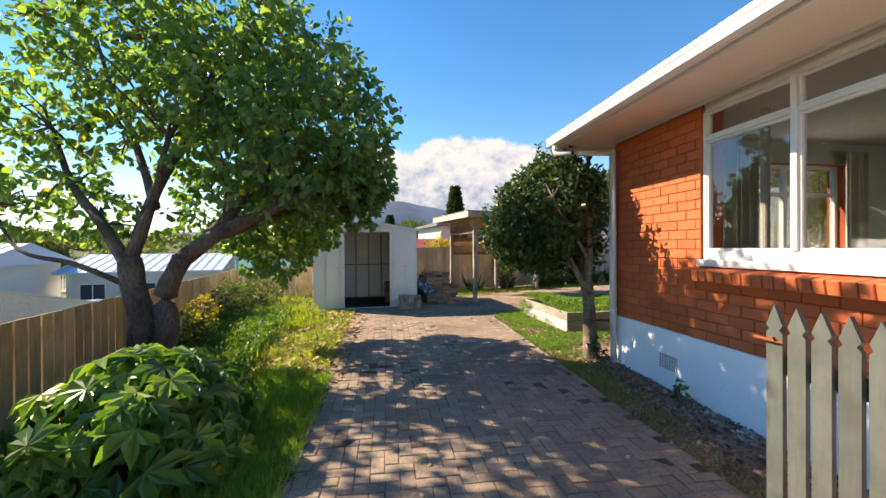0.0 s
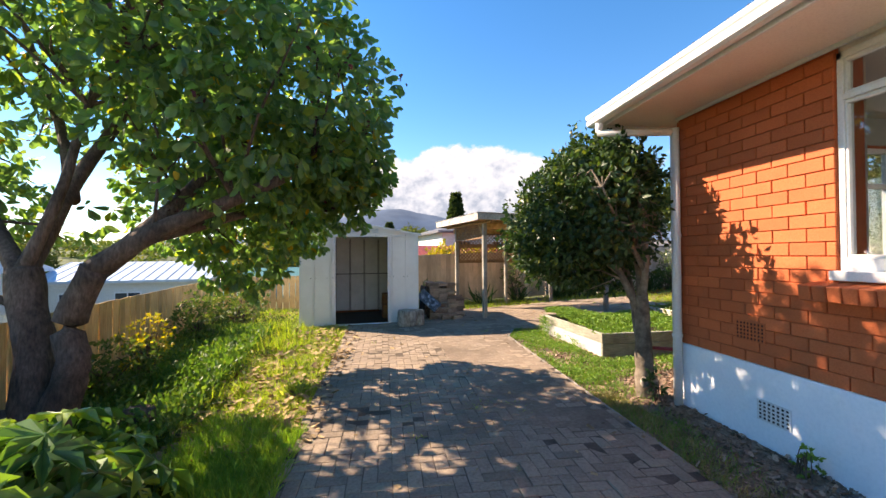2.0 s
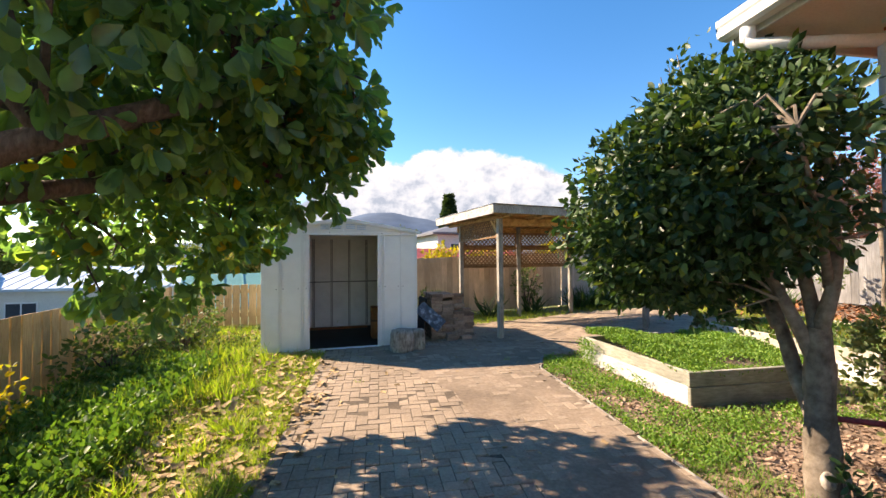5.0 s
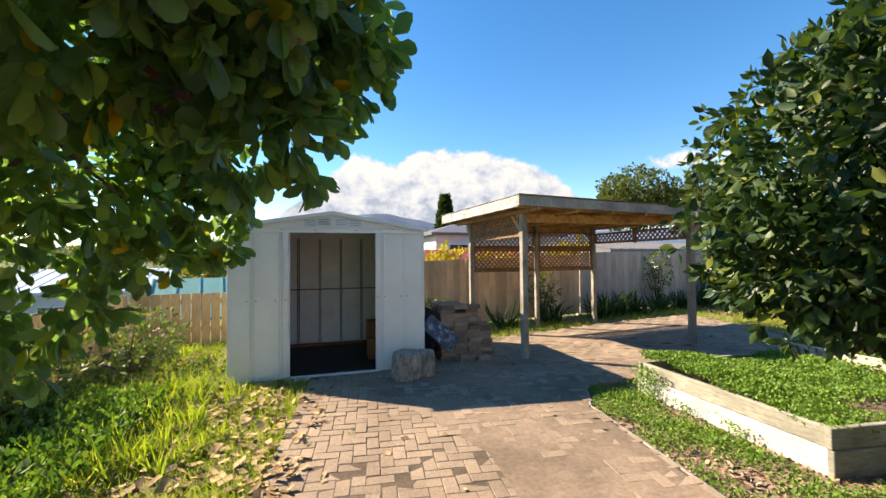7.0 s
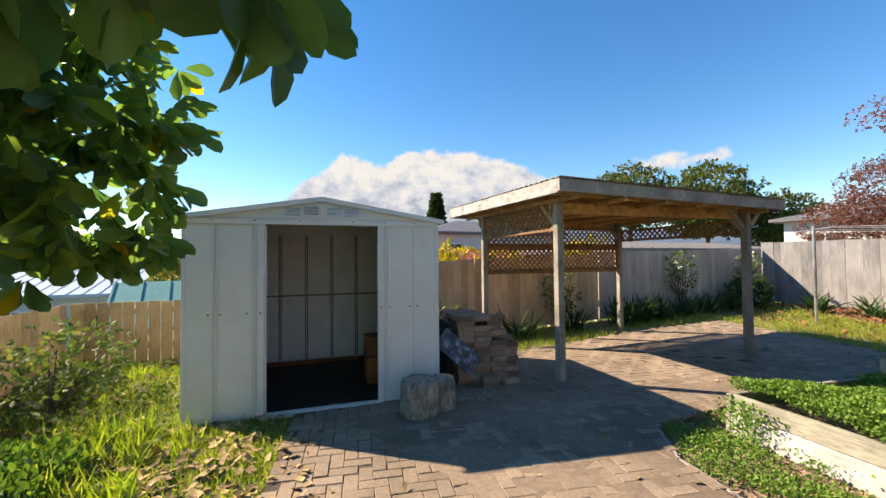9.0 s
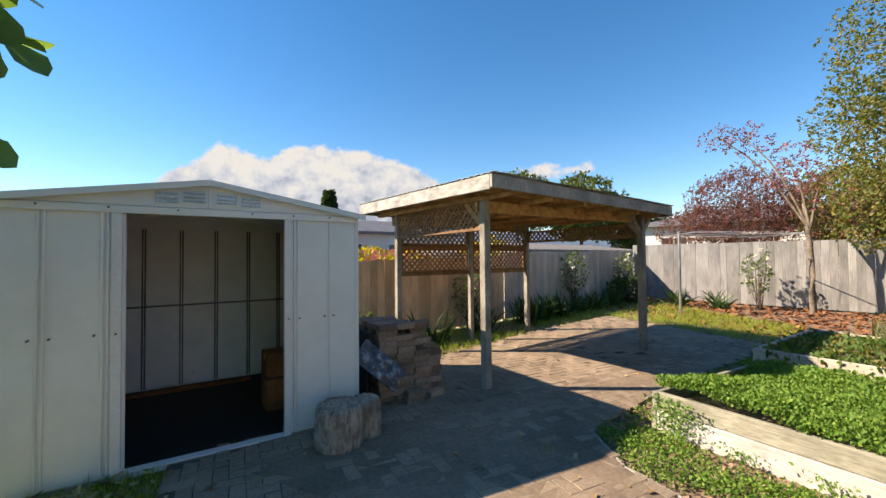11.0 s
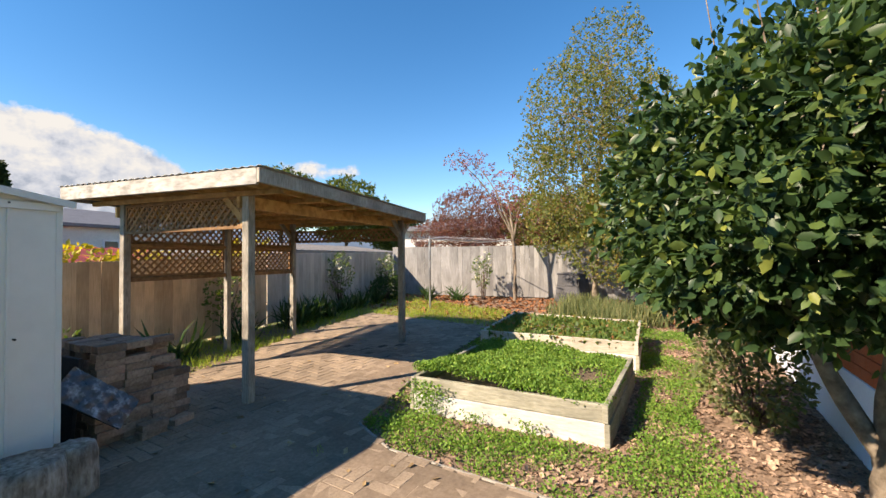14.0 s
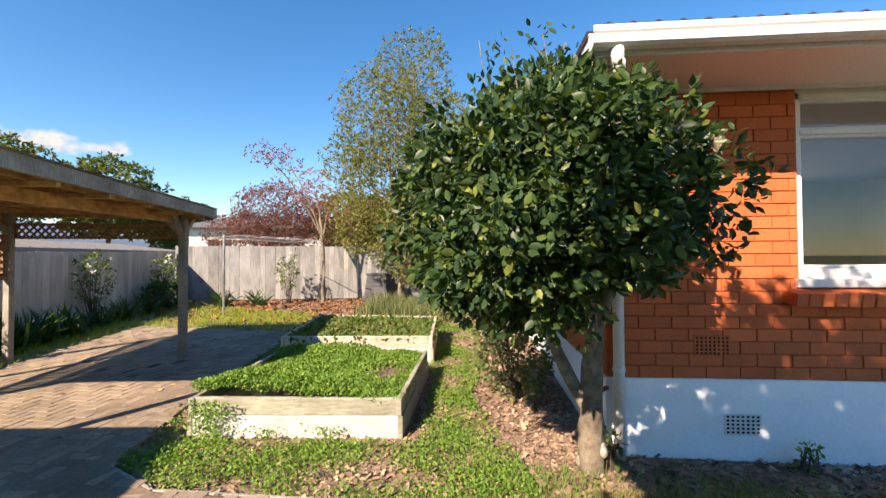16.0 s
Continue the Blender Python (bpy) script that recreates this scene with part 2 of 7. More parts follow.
HOUSE_GREY = surface("grey_weatherboard", (0.36, 0.38, 0.38), rough=0.7, vary=0.05, bump=0.0, stain=0.1, coarse=0.5)
PANE_DARK = surface("dark_window", (0.05, 0.06, 0.07), rough=0.1, vary=0.2, bump=0, stain=0.1)
ROOM = surface("room_paint", (0.40, 0.375, 0.34), rough=0.8, vary=0.0, bump=0.05, stain=0.1)
CARPET = surface("brown_carpet", (0.16, 0.13, 0.105), rough=1.0, vary=0.0, bump=0.3)
CURTAIN = surface("cream_curtain", (0.52, 0.47, 0.41), rough=0.9, vary=0.05, bump=0.05, stain=0.1)
GLASS = glass("window_glass", (0.93, 0.95, 0.95))
# pale streaks in the noise colour are painted glints on the dark wrap
WRAP = surface("crumpled_wrap_painted_glints", (0.07, 0.07, 0.075), (0.02, 0.02, 0.024), (0.6, 0.6, 0.62), rough=0.2, fine=13, coarse=9, vary=0.0, bump=0.8, stain=0.5, spec=0.8)
# distance haze is put into the hills' colour as a pale blue
MOUNTAIN = surface("haze_tinted_bush_hills", (0.10, 0.15, 0.22), (0.085, 0.13, 0.195), (0.12, 0.17, 0.24), rough=1.0, fine=0.012, coarse=0.004, vary=0.0, bump=0.0, stain=0.25)

LEAF_TREE = leafy("broad_leaf", [(0.0, (0.08, 0.17, 0.085)), (0.5, (0.13, 0.225, 0.095)), (0.9, (0.205, 0.295, 0.095)), (0.975, (0.24, 0.29, 0.06)), (1.0, (0.56, 0.30, 0.02))], rough=0.3, through_light=0.58, spec=0.6)
LEAF_CAM = leafy("glossy_dark_leaf", [(0.0, (0.024, 0.056, 0.024)), (0.6, (0.042, 0.085, 0.029)), (0.94, (0.085, 0.135, 0.035)), (1.0, (0.22, 0.25, 0.05))], rough=0.42, through_light=0.22, spec=0.32)
LEAF_FATSIA = leafy("fatsia_leaf", [(0.0, (0.055, 0.14, 0.035)), (0.55, (0.10, 0.22, 0.045)), (0.8, (0.2, 0.33, 0.055)), (1.0, (0.34, 0.46, 0.07))], rough=0.35, through_light=0.3, spec=0.5)
LEAF_GRASS = leafy("grass_blade", [(0.0, (0.17, 0.27, 0.04)), (0.6, (0.28, 0.37, 0.055)), (0.9, (0.40, 0.43, 0.08)), (1.0, (0.55, 0.47, 0.18))], rough=0.6, through_light=0.4, spec=0.25)
LEAF_CLOVER = leafy("clover_leaf", [(0.0, (0.095, 0.20, 0.035)), (0.7, (0.16, 0.285, 0.05)), (1.0, (0.26, 0.36, 0.07))], rough=0.6, through_light=0.3, spec=0.25)
LEAF_WEED = leafy("weed_leaf", [(0.0, (0.07, 0.12, 0.035)), (0.8, (0.13, 0.18, 0.055)), (1.0, (0.26, 0.24, 0.11))], rough=0.6, through_light=0.3, spec=0.25)
LEAF_EDGE = leafy("fresh_grass_blade", [(0.0, (0.14, 0.27, 0.04)), (0.7, (0.22, 0.36, 0.05)), (1.0, (0.36, 0.44, 0.08))], rough=0.5, through_light=0.4, spec=0.3)
LEAF_DRY = leafy("dry_grass_blade", [(0.0, (0.2, 0.19, 0.07)), (0.6, (0.32, 0.27, 0.12)), (1.0, (0.44, 0.36, 0.2))], rough=0.8, through_light=0.25, spec=0.2)
LEAF_LUSH = leafy("lush_weed_leaf", [(0.0, (0.07, 0.155, 0.035)), (0.7, (0.115, 0.215, 0.045)), (1.0, (0.2, 0.28, 0.07))], rough=0.5, through_light=0.3, spec=0.3)
LEAF_YELLOW = leafy("yellow_leaf", [(0.0, (0.34, 0.25, 0.02)), (0.6, (0.5, 0.38, 0.03)), (1.0, (0.22, 0.24, 0.04))], rough=0.6)
LEAF_STRAP = leafy("strap_leaf", [(0.0, (0.026, 0.06, 0.018)), (0.8, (0.05, 0.10, 0.028)), (1.0, (0.1, 0.15, 0.04))], rough=0.4, spec=0.4)
LEAF_BIRCH = leafy("autumn_olive_leaf", [(0.0, (0.09, 0.13, 0.035)), (0.55, (0.155, 0.18, 0.045)), (0.85, (0.26, 0.22, 0.055)), (1.0, (0.33, 0.19, 0.05))], rough=0.6)
LEAF_RED = leafy("purple_red_leaf", [(0.0, (0.12, 0.045, 0.055)), (0.6, (0.2, 0.075, 0.075)), (1.0, (0.32, 0.15, 0.10))], rough=0.6)
LEAF_PINK = leafy("dusky_red_leaf", [(0.0, (0.2, 0.06, 0.09)), (0.7, (0.34, 0.12, 0.15)), (1.0, (0.4, 0.2, 0.12))], rough=0.6)
LEAF_FAR = leafy("far_tree_leaf", [(0.0, (0.05, 0.08, 0.022)), (0.7, (0.10, 0.13, 0.035)), (1.0, (0.2, 0.19, 0.05))], rough=0.7)
LEAF_DARK = leafy("conifer_needle", [(0.0, (0.02, 0.04, 0.018)), (1.0, (0.05, 0.075, 0.03))], rough=0.7)
LEAF_SEDGE = leafy("rosemary_leaf", [(0.0, (0.10, 0.13, 0.055)), (0.7, (0.16, 0.19, 0.075)), (1.0, (0.28, 0.26, 0.12))], rough=0.7)
LEAF_STRAW = leafy("strawberry_leaf", [(0.0, (0.07, 0.13, 0.03)), (0.7, (0.12, 0.19, 0.045)), (0.92, (0.22, 0.2, 0.05)), (1.0, (0.3, 0.12, 0.05))], rough=0.55)
PETAL = leafy("white_petal", [(0.0, (0.7, 0.66, 0.58)), (1.0, (0.8, 0.78, 0.72))], rough=0.6, through_light=0.2)


# ---- building helpers ----
rng = np.random.default_rng(7)


def gz(x, y):
    """Height of the ground."""
    z = 0.014 * y + 0.012 * max(0.0, x - 4.0)
    if x < -4.2:
        z -= min(4.5, 0.30 * (-4.2 - x))
    return z


def put(bm, x0, y0, z0, x1, y1, z1, m=None, bevel=0.0):
    """Adds a box to bm."""
    r = bmesh.ops.create_cube(bm, size=1.0)
    vs = r["verts"]
    for v in vs:
        v.co = Vector((x0 + (v.co.x + 0.5) * (x1 - x0), y0 + (v.co.y + 0.5) * (y1 - y0), z0 + (v.co.z + 0.5) * (z1 - z0)))
    if bevel:
        es = list({e for v in vs for e in v.link_edges})
        r = bmesh.ops.bevel(bm, geom=es, offset=bevel, segments=1, affect="EDGES")
        vs = list({v for f in r["faces"] for v in f.verts} | {v for v in vs if v.is_valid})
    if m is not None:
        bmesh.ops.transform(bm, matrix=m, verts=vs)
    return vs


def tube(bm, a, b, r0, r1=None, seg=8):
    a, b = Vector(a), Vector(b)
    r1 = r0 if r1 is None else r1
    d = b - a
    m = Matrix.Translation((a + b) / 2) @ d.to_track_quat("Z", "Y").to_matrix().to_4x4()
    bmesh.ops.create_cone(bm, cap_ends=True, segments=seg, radius1=r0, radius2=r1, depth=d.length, matrix=m)


def link(name, bm, material, smooth=False):
    me = bpy.data.meshes.new(name)
    bm.to_mesh(me)
    bm.free()
    me.materials.append(material)
    if smooth:
        me.polygons.foreach_set("use_smooth", [True] * len(me.polygons))
    return new(name, me)


def part(name, bm, material, parent, label="", smooth=False):
    ob = link(name, bm, material, smooth)
    ob.parent = parent
    if label:
        tagged(ob, label)
    return ob


def share(name, mesh, parent, m):
    """One more piece on the same mesh, at m within its parent."""
    ob = new(name, mesh)
    ob.parent = parent
    ob.matrix_basis = m
    return ob


def thing(name, m, label, category, group="", kind=""):
    ob = new(name)
    ob.empty_display_size = 0.1
    ob.matrix_basis = m
    return tagged(ob, label, category, group, kind)


def bx(name, x0, y0, z0, x1, y1, z1, material, parent, label="", bevel=0.004, m=None):
    bm = bmesh.new()
    put(bm, x0, y0, z0, x1, y1, z1, m, bevel)
    return part(name, bm, material, parent, label)


def make(name, verts, faces, material, smooth=False):
    me = bpy.data.meshes.new(name)
    me.from_pydata(verts, [], faces)
    me.materials.append(material)
    if smooth:
        me.polygons.foreach_set("use_smooth", [True] * len(me.polygons))
    me.update()
    return new(name, me)


def scatter(name, material, template, places, normals, spins, sizes):
    """One mesh of many copies of a small template (verts, faces); each stands with its y axis along the normal."""
    tv, tf = np.array(template[0], float), template[1]
    n = len(places)
    P, N, S = np.array(places, float), np.array(normals, float), np.array(sizes, float)
    N /= np.linalg.norm(N, axis=1, keepdims=True) + 1e-9
    A = np.where(np.abs(N[:, 2:3]) > 0.9, np.array([[1.0, 0, 0]]), np.array([[0, 0, 1.0]]))
    X = np.cross(N, A)
    X /= np.linalg.norm(X, axis=1, keepdims=True)
    Z = np.cross(X, N)
    c, s = np.cos(spins)[:, None], np.sin(spins)[:, None]
    X2, Z2 = X * c + Z * s, Z * c - X * s
    V = P[:, None] + S[:, None, None] * (tv[None, :, 0:1] * X2[:, None] + tv[None, :, 1:2] * N[:, None] + tv[None, :, 2:3] * Z2[:, None])
    k = len(tv)
    loops = np.concatenate([np.array(f) for f in tf])
    sz = np.array([len(f) for f in tf])
    L = (loops[None] + (np.arange(n) * k)[:, None]).ravel()
    T = np.tile(sz, n)
    me = bpy.data.meshes.new(name)
    me.vertices.add(n * k)
    me.vertices.foreach_set("co", V.astype(np.float32).ravel())
    me.loops.add(len(L))
    me.loops.foreach_set("vertex_index", L.astype(np.int32))
    me.polygons.add(len(T))
    me.polygons.foreach_set("loop_start", np.concatenate([[0], np.cumsum(T)[:-1]]).astype(np.int32))
    me.update(calc_edges=True)
    me.validate()
    me.materials.append(material)
    return new(name, me)


# leaf templates: length along y, 1 unit long
LEAF = ([(0, 0, 0), (-0.15, 0.3, 0.05), (0.15, 0.3, 0.05), (0, 0.32, -0.01), (-0.27, 0.66, 0.03), (0.27, 0.66, 0.03), (0, 0.68, -0.05), (-0.17, 0.9, -0.04), (0.17, 0.9, -0.04), (0, 1, -0.12)],
        [(0, 3, 1), (0, 2, 3), (1, 3, 6, 4), (3, 2, 5, 6), (4, 6, 9, 7), (6, 5, 8, 9)])
OVAL = ([(0, 0, 0), (-0.22, 0.28, 0.06), (0.22, 0.28, 0.06), (-0.24, 0.62, 0.05), (0.24, 0.62, 0.05), (0, 0.45, -0.01), (0, 1, -0.08)], [(0, 5, 1), (0, 2, 5), (1, 5, 3), (5, 2, 4), (3, 5, 6), (5, 4, 6)])
BLADE = ([(-0.03, 0, 0), (0.03, 0, 0), (-0.024, 0.5, 0.06), (0.024, 0.5, 0.06), (0, 1, 0.26)], [(0, 1, 3, 2), (2, 3, 4)])
STRAP = ([(-0.03, 0, 0), (0.03, 0, 0), (-0.034, 0.4, 0.04), (0.034, 0.4, 0.04), (-0.028, 0.75, 0.18), (0.028, 0.75, 0.18), (0, 1, 0.42)], [(0, 1, 3, 2), (2, 3, 5, 4), (4, 5, 6)])
FLAKE = ([(-0.3, 0, 0), (0.3, 0, 0), (0.35, 1, 0.12), (-0.25, 1, 0.05), (0, 0.5, -0.12)], [(0, 1, 4), (1, 2, 4), (2, 3, 4), (3, 0, 4)])
DISC = ([(0, 0, 0), (-0.36, 0.45, 0.07), (0.36, 0.45, 0.07), (0, 0.5, 0.0), (0, 1, -0.06)], [(0, 3, 1), (0, 2, 3), (1, 3, 4), (3, 2, 4)])
CHUNK = ([(-0.3, -0.5, 0), (0.3, -0.5, 0), (0.25, 0.5, 0), (-0.3, 0.45, 0), (-0.2, -0.4, 0.25), (0.2, -0.4, 0.3), (0.2, 0.4, 0.22), (-0.2, 0.35, 0.28)],
         [(4, 5, 6, 7), (0, 1, 5, 4), (1, 2, 6, 5), (2, 3, 7, 6), (3, 0, 4, 7)])


def inside(poly, x, y):
    ok = np.zeros(len(x), bool)
    for (x0, y0), (x1, y1) in zip(poly, poly[1:] + poly[:1]):
        cut = (y0 > y) != (y1 > y)
        ok ^= cut & (x < (x1 - x0) * (y - y0) / ((y1 - y0) or 1e-9) + x0)
    return ok


def spread(poly, n, clump=0.0, size=1.5):
    """About n places inside a polygon on the ground, in clumps if asked."""
    xs, ys = [p[0] for p in poly], [p[1] for p in poly]
    x, y = rng.uniform(min(xs), max(xs), n * 3), rng.uniform(min(ys), max(ys), n * 3)
    k = inside(poly, x, y)
    if clump:
        v = np.array([noise.noise((a * size, b * size, 3.3)) for a, b in zip(x, y)])
        k &= v > rng.uniform(-0.5, 0.5, len(x)) + (clump - 0.5)
    x, y = x[k][:n], y[k][:n]
    return np.stack([x, y, [gz(a, b) for a, b in zip(x, y)]], 1)


def upright(n, lean=0.4):
    v = rng.normal(0, lean, (n, 3))
    v[:, 2] = 1
    return v


def patch(name, poly, dz, material, label, category="ground"):
    bm = bmesh.new()
    bm.faces.new([bm.verts.new((x, y, 0)) for x, y in poly])
    for x in (4.0, -4.2):
        bmesh.ops.bisect_plane(bm, geom=bm.verts[:] + bm.edges[:] + bm.faces[:], plane_co=(x, 0, 0), plane_no=(1, 0, 0))
    for v in bm.verts:
        v.co.z = gz(v.co.x, v.co.y) + dz
    bmesh.ops.recalc_face_normals(bm, faces=bm.faces)
    if bm.faces[:][0].normal.z < 0:
        bmesh.ops.reverse_faces(bm, faces=bm.faces)
    return tagged(link(name, bm, material), label, category, kind="structure")


# ---- the ground ----
PAVED = [(-0.68, -4.0), (2.15, -4.0), (2.16, 8.15), (2.42, 8.72), (4.3, 9.12), (7.3, 9.45), (7.5, 12.9), (4.9, 12.35), (2.3, 11.45), (0.78, 11.2), (0.78, 10.0), (-0.72, 9.75)]
LEFT_BED = [(-2.45, -4.0), (-0.68, -4.0), (-0.72, 9.75), (0.78, 12.6), (-3.95, 11.95), (-2.8, 3.4)]
SIDE_BED = [(2.15, -4.0), (3.0, -4.0), (3.0, 5.0), (9.0, 5.0), (9.0, 9.5), (7.3, 9.45), (4.3, 9.12), (2.42, 8.72), (2.16, 8.15)]
BACK_YARD = [(7.3, 9.45), (9.0, 9.5), (9.0, 3.0), (14.8, 3.2), (11.4, 15.15), (0.78, 12.7), (0.78, 11.2), (2.3, 11.45), (4.9, 12.35), (7.5, 12.9)]


def ground_sheet():
    xs = [-3000, -600, -120, -60, -35, -25, -20, -15, -10, -7, -4.2, -3, -1, 1, 3, 4, 6, 9, 12, 15, 20, 40, 120, 600, 3000]
    ys = [-3000, -600, -100, -30, -10, -4, 0, 4, 8, 12, 16, 20, 30, 60, 120, 600, 3000]

    def h(x, y):
        z = gz(max(-60, min(x, 15)), max(-30, min(y, 16))) - 0.03
        if y > 16:
            z -= min(3.0, (y - 16) * 0.08)
        return z
    verts = [(x, y, h(x, y)) for y in ys for x in xs]
    w = len(xs)
    faces = [(j * w + i, j * w + i + 1, (j + 1) * w + i + 1, (j + 1) * w + i) for j in range(len(ys) - 1) for i in range(w - 1)]
    tagged(make("ground", verts, faces, FIELD), "rough grassy ground sloping away past the fences", "ground", kind="structure")


ground_sheet()
patch("lawn_left", LEFT_BED, 0.0, LAWN_G, "strip of rough green lawn beside the paved drive")
patch("mulch_strip", SIDE_BED, 0.0, MULCH_G, "bark mulch and leaf litter beside the house")
patch("yard_back", BACK_YARD, 0.0, MULCH_G, "mulched back yard with patchy grass")
patch("soil_film", [(1.3, 4.6), (2.1, 4.4), (2.14, 8.1), (2.4, 8.68), (4.2, 9.1), (6.8, 9.5), (6.9, 10.4), (4.4, 9.9), (2.2, 9.7), (0.9, 9.6), (-0.3, 9.4), (0.3, 8.6), (0.9, 7.4), (0.95, 6.2)], 0.0368, FILM, "thin film of dry soil worn over the pavers", "paving")
patch("paving_bed", PAVED, 0.0315, JOINT, "dark sandy bed under the brick pavers", "paving")


# ---- the house ----
WALL_X, CORNER_Y, SOFFIT_Z, EAVE_Z, FOUND_Z = 3.03, 5.0, 2.98, 2.945, 0.68
WIN_Y0, WIN_Y1, WIN_Z0, WIN_Z1 = 0.3, 3.53, 1.43, 2.925
EAST, SOUTH = 7.75, -4.0


def house():
    h = thing("house", pose(WALL_X, CORNER_Y, 0), "single-storey brick house with painted orange brick and white eaves", "house")

    def b(name, x0, y0, z0, x1, y1, z1, mat, label="", bevel=0.003, parent=None):
        return bx(name, x0 - WALL_X, y0 - CORNER_Y, z0, x1 - WALL_X, y1 - CORNER_Y, z1, mat, parent or h, label, bevel)
    # foundation
    b("foundation", WALL_X - 0.015, SOUTH, -0.15, WALL_X + 0.2, CORNER_Y + 0.015, FOUND_Z, WHITE_WALL, "pale blue-white plastered foundation wall", 0.006)
    b("foundation", WALL_X + 0.2, CORNER_Y - 0.2, -0.15, EAST, CORNER_Y + 0.015, FOUND_Z, WHITE_WALL, "pale blue-white plastered foundation wall", 0.006)
    # inner wall leaf (mortar face), with the window hole
    x0, x1 = WALL_X + 0.008, WALL_X + 0.24
    b("wall_core", x0, SOUTH, FOUND_Z, x1, WIN_Y0, SOFFIT_Z, MORTAR, "orange painted mortar")
    b("wall_core", x0, WIN_Y0, FOUND_Z, x1, WIN_Y1, WIN_Z0 - 0.03, MORTAR, "orange painted mortar")
    b("wall_core", x0, WIN_Y1, FOUND_Z, x1, CORNER_Y - 0.008, SOFFIT_Z, MORTAR, "orange painted mortar")
    b("lintel", x0 + 0.03, WIN_Y0, WIN_Z1, x1, WIN_Y1, SOFFIT_Z, SOFFIT, "cream board over the window")
    # north wall with a window to the room
    nx0, nx1, nz0, nz1 = 4.6, 6.3, 1.45, 2.7
    y0, y1 = CORNER_Y - 0.24, CORNER_Y - 0.008
    b("wall_core", x1, y0, FOUND_Z, nx0, y1, SOFFIT_Z, MORTAR, "orange painted mortar")
    b("wall_core", nx1, y0, FOUND_Z, EAST, y1, SOFFIT_Z, MORTAR, "orange painted mortar")
    b("wall_core", nx0, y0, FOUND_Z, nx1, y1, nz0, MORTAR, "orange painted mortar")
    b("wall_core", nx0, y0, nz1, nx1, y1, SOFFIT_Z, MORTAR, "orange painted mortar")
    # room behind the window
    b("room_floor", x1, -1.0, 0.6, 7.6, y0, 0.65, CARPET, "brown carpet")
    b("room_ceiling", x1, -1.0, SOFFIT_Z, 7.6, y0, SOFFIT_Z + 0.05, ROOM, "plain ceiling")
    # unseen east wall, with an opening added to bring light into the room
    b("room_wall", 7.6, -1.0, 0.6, 7.7, 0.4, SOFFIT_Z, ROOM, "beige room wall")
    b("room_wall", 7.6, 3.4, 0.6, 7.7, y0, SOFFIT_Z, ROOM, "beige room wall")
    b("room_wall", 7.6, 0.4, 0.6, 7.7, 3.4, 0.9, ROOM, "beige room wall")
    b("room_wall", 7.6, 0.4, 2.75, 7.7, 3.4, SOFFIT_Z, ROOM, "beige room wall")
    b("room_wall", x1, -1.1, 0.6, 7.7, -1.0, SOFFIT_Z, ROOM, "beige room wall")
    # plaster lining inside the room
    b("room_wall", x1, y0 - 0.02, 0.65, nx0, y0, SOFFIT_Z, ROOM, "beige room wall")
    b("room_wall", nx1, y0 - 0.02, 0.65, 7.6, y0, SOFFIT_Z, ROOM, "beige room wall")
    b("room_wall", nx0, y0 - 0.02, 0.65, nx1, y0, nz0, ROOM, "beige room wall")
    b("room_wall", nx0, y0 - 0.02, nz1, nx1, y0, SOFFIT_Z, ROOM, "beige room wall")
    b("room_wall", x1, WIN_Y1, 0.65, x1 + 0.02, y0 - 0.02, SOFFIT_Z, ROOM, "beige room wall")
    b("room_wall", x1, -1.0, 0.65, x1 + 0.02, WIN_Y1, WIN_Z0 - 0.05, ROOM, "beige room wall")
    # eaves
    gx, gy = WALL_X - 0.70, CORNER_Y + 0.31
    b("soffit", gx, SOUTH - 0.3, SOFFIT_Z, WALL_X + 0.02, gy - 0.03, SOFFIT_Z + 0.02, SOFFIT, "cream soffit lining", 0)
    b("soffit", WALL_X + 0.02, CORNER_Y - 0.02, SOFFIT_Z, EAST, gy - 0.03, SOFFIT_Z + 0.02, SOFFIT, "cream soffit lining", 0)
    b("soffit_trim", WALL_X - 0.02, SOUTH, SOFFIT_Z - 0.03, WALL_X + 0.005, CORNER_Y, SOFFIT_Z, WHITE)
    b("fascia", gx - 0.02, SOUTH - 0.3, EAVE_Z - 0.02, gx, gy - 0.03, EAVE_Z + 0.11, WHITE, "white fascia board")
    b("barge_board", gx - 0.02, gy - 0.03, EAVE_Z - 0.02, EAST, gy, EAVE_Z + 0.14, WHITE, "white fascia board")
    # gutter: a rounded trough in front of the fascia
    prof = [(0.0, 0.16), (-0.005, 0.03), (-0.03, 0.0), (-0.085, 0.0), (-0.11, 0.02), (-0.115, 0.06), (-0.105, 0.085), (-0.118, 0.105), (-0.12, 0.15), (-0.105, 0.158), (-0.108, 0.03), (-0.03, 0.012), (-0.006, 0.16)]
    ya, yb = SOUTH - 0.3 - CORNER_Y, gy + 0.0 - CORNER_Y
    px = gx - 0.02 - WALL_X
    vs = [(px + u, ya, EAVE_Z + 0.0 + v * 0.8) for u, v in prof] + [(px + u, yb, EAVE_Z + 0.0 + v * 0.8) for u, v in prof]
    k = len(prof)
    fs = [(i, (i + 1) % k, k + (i + 1) % k, k + i) for i in range(k)] + [tuple(range(k)), tuple(range(2 * k - 1, k - 1, -1))]
    g = make("gutter", vs, fs, WHITE)
    g.parent = h
    tagged(g, "white moulded rain gutter")
    # downpipe: outlet, leg under the soffit, bend, pipe down the corner
    bm = bmesh.new()
    ox, oy, py = gx - 0.075 - WALL_X, 0.15, -0.07
    pz = EAVE_Z - 0.10
    pxx = -0.085
    tube(bm, (ox, oy, EAVE_Z + 0.03), (ox, oy, pz - 0.01), 0.04, seg=14)
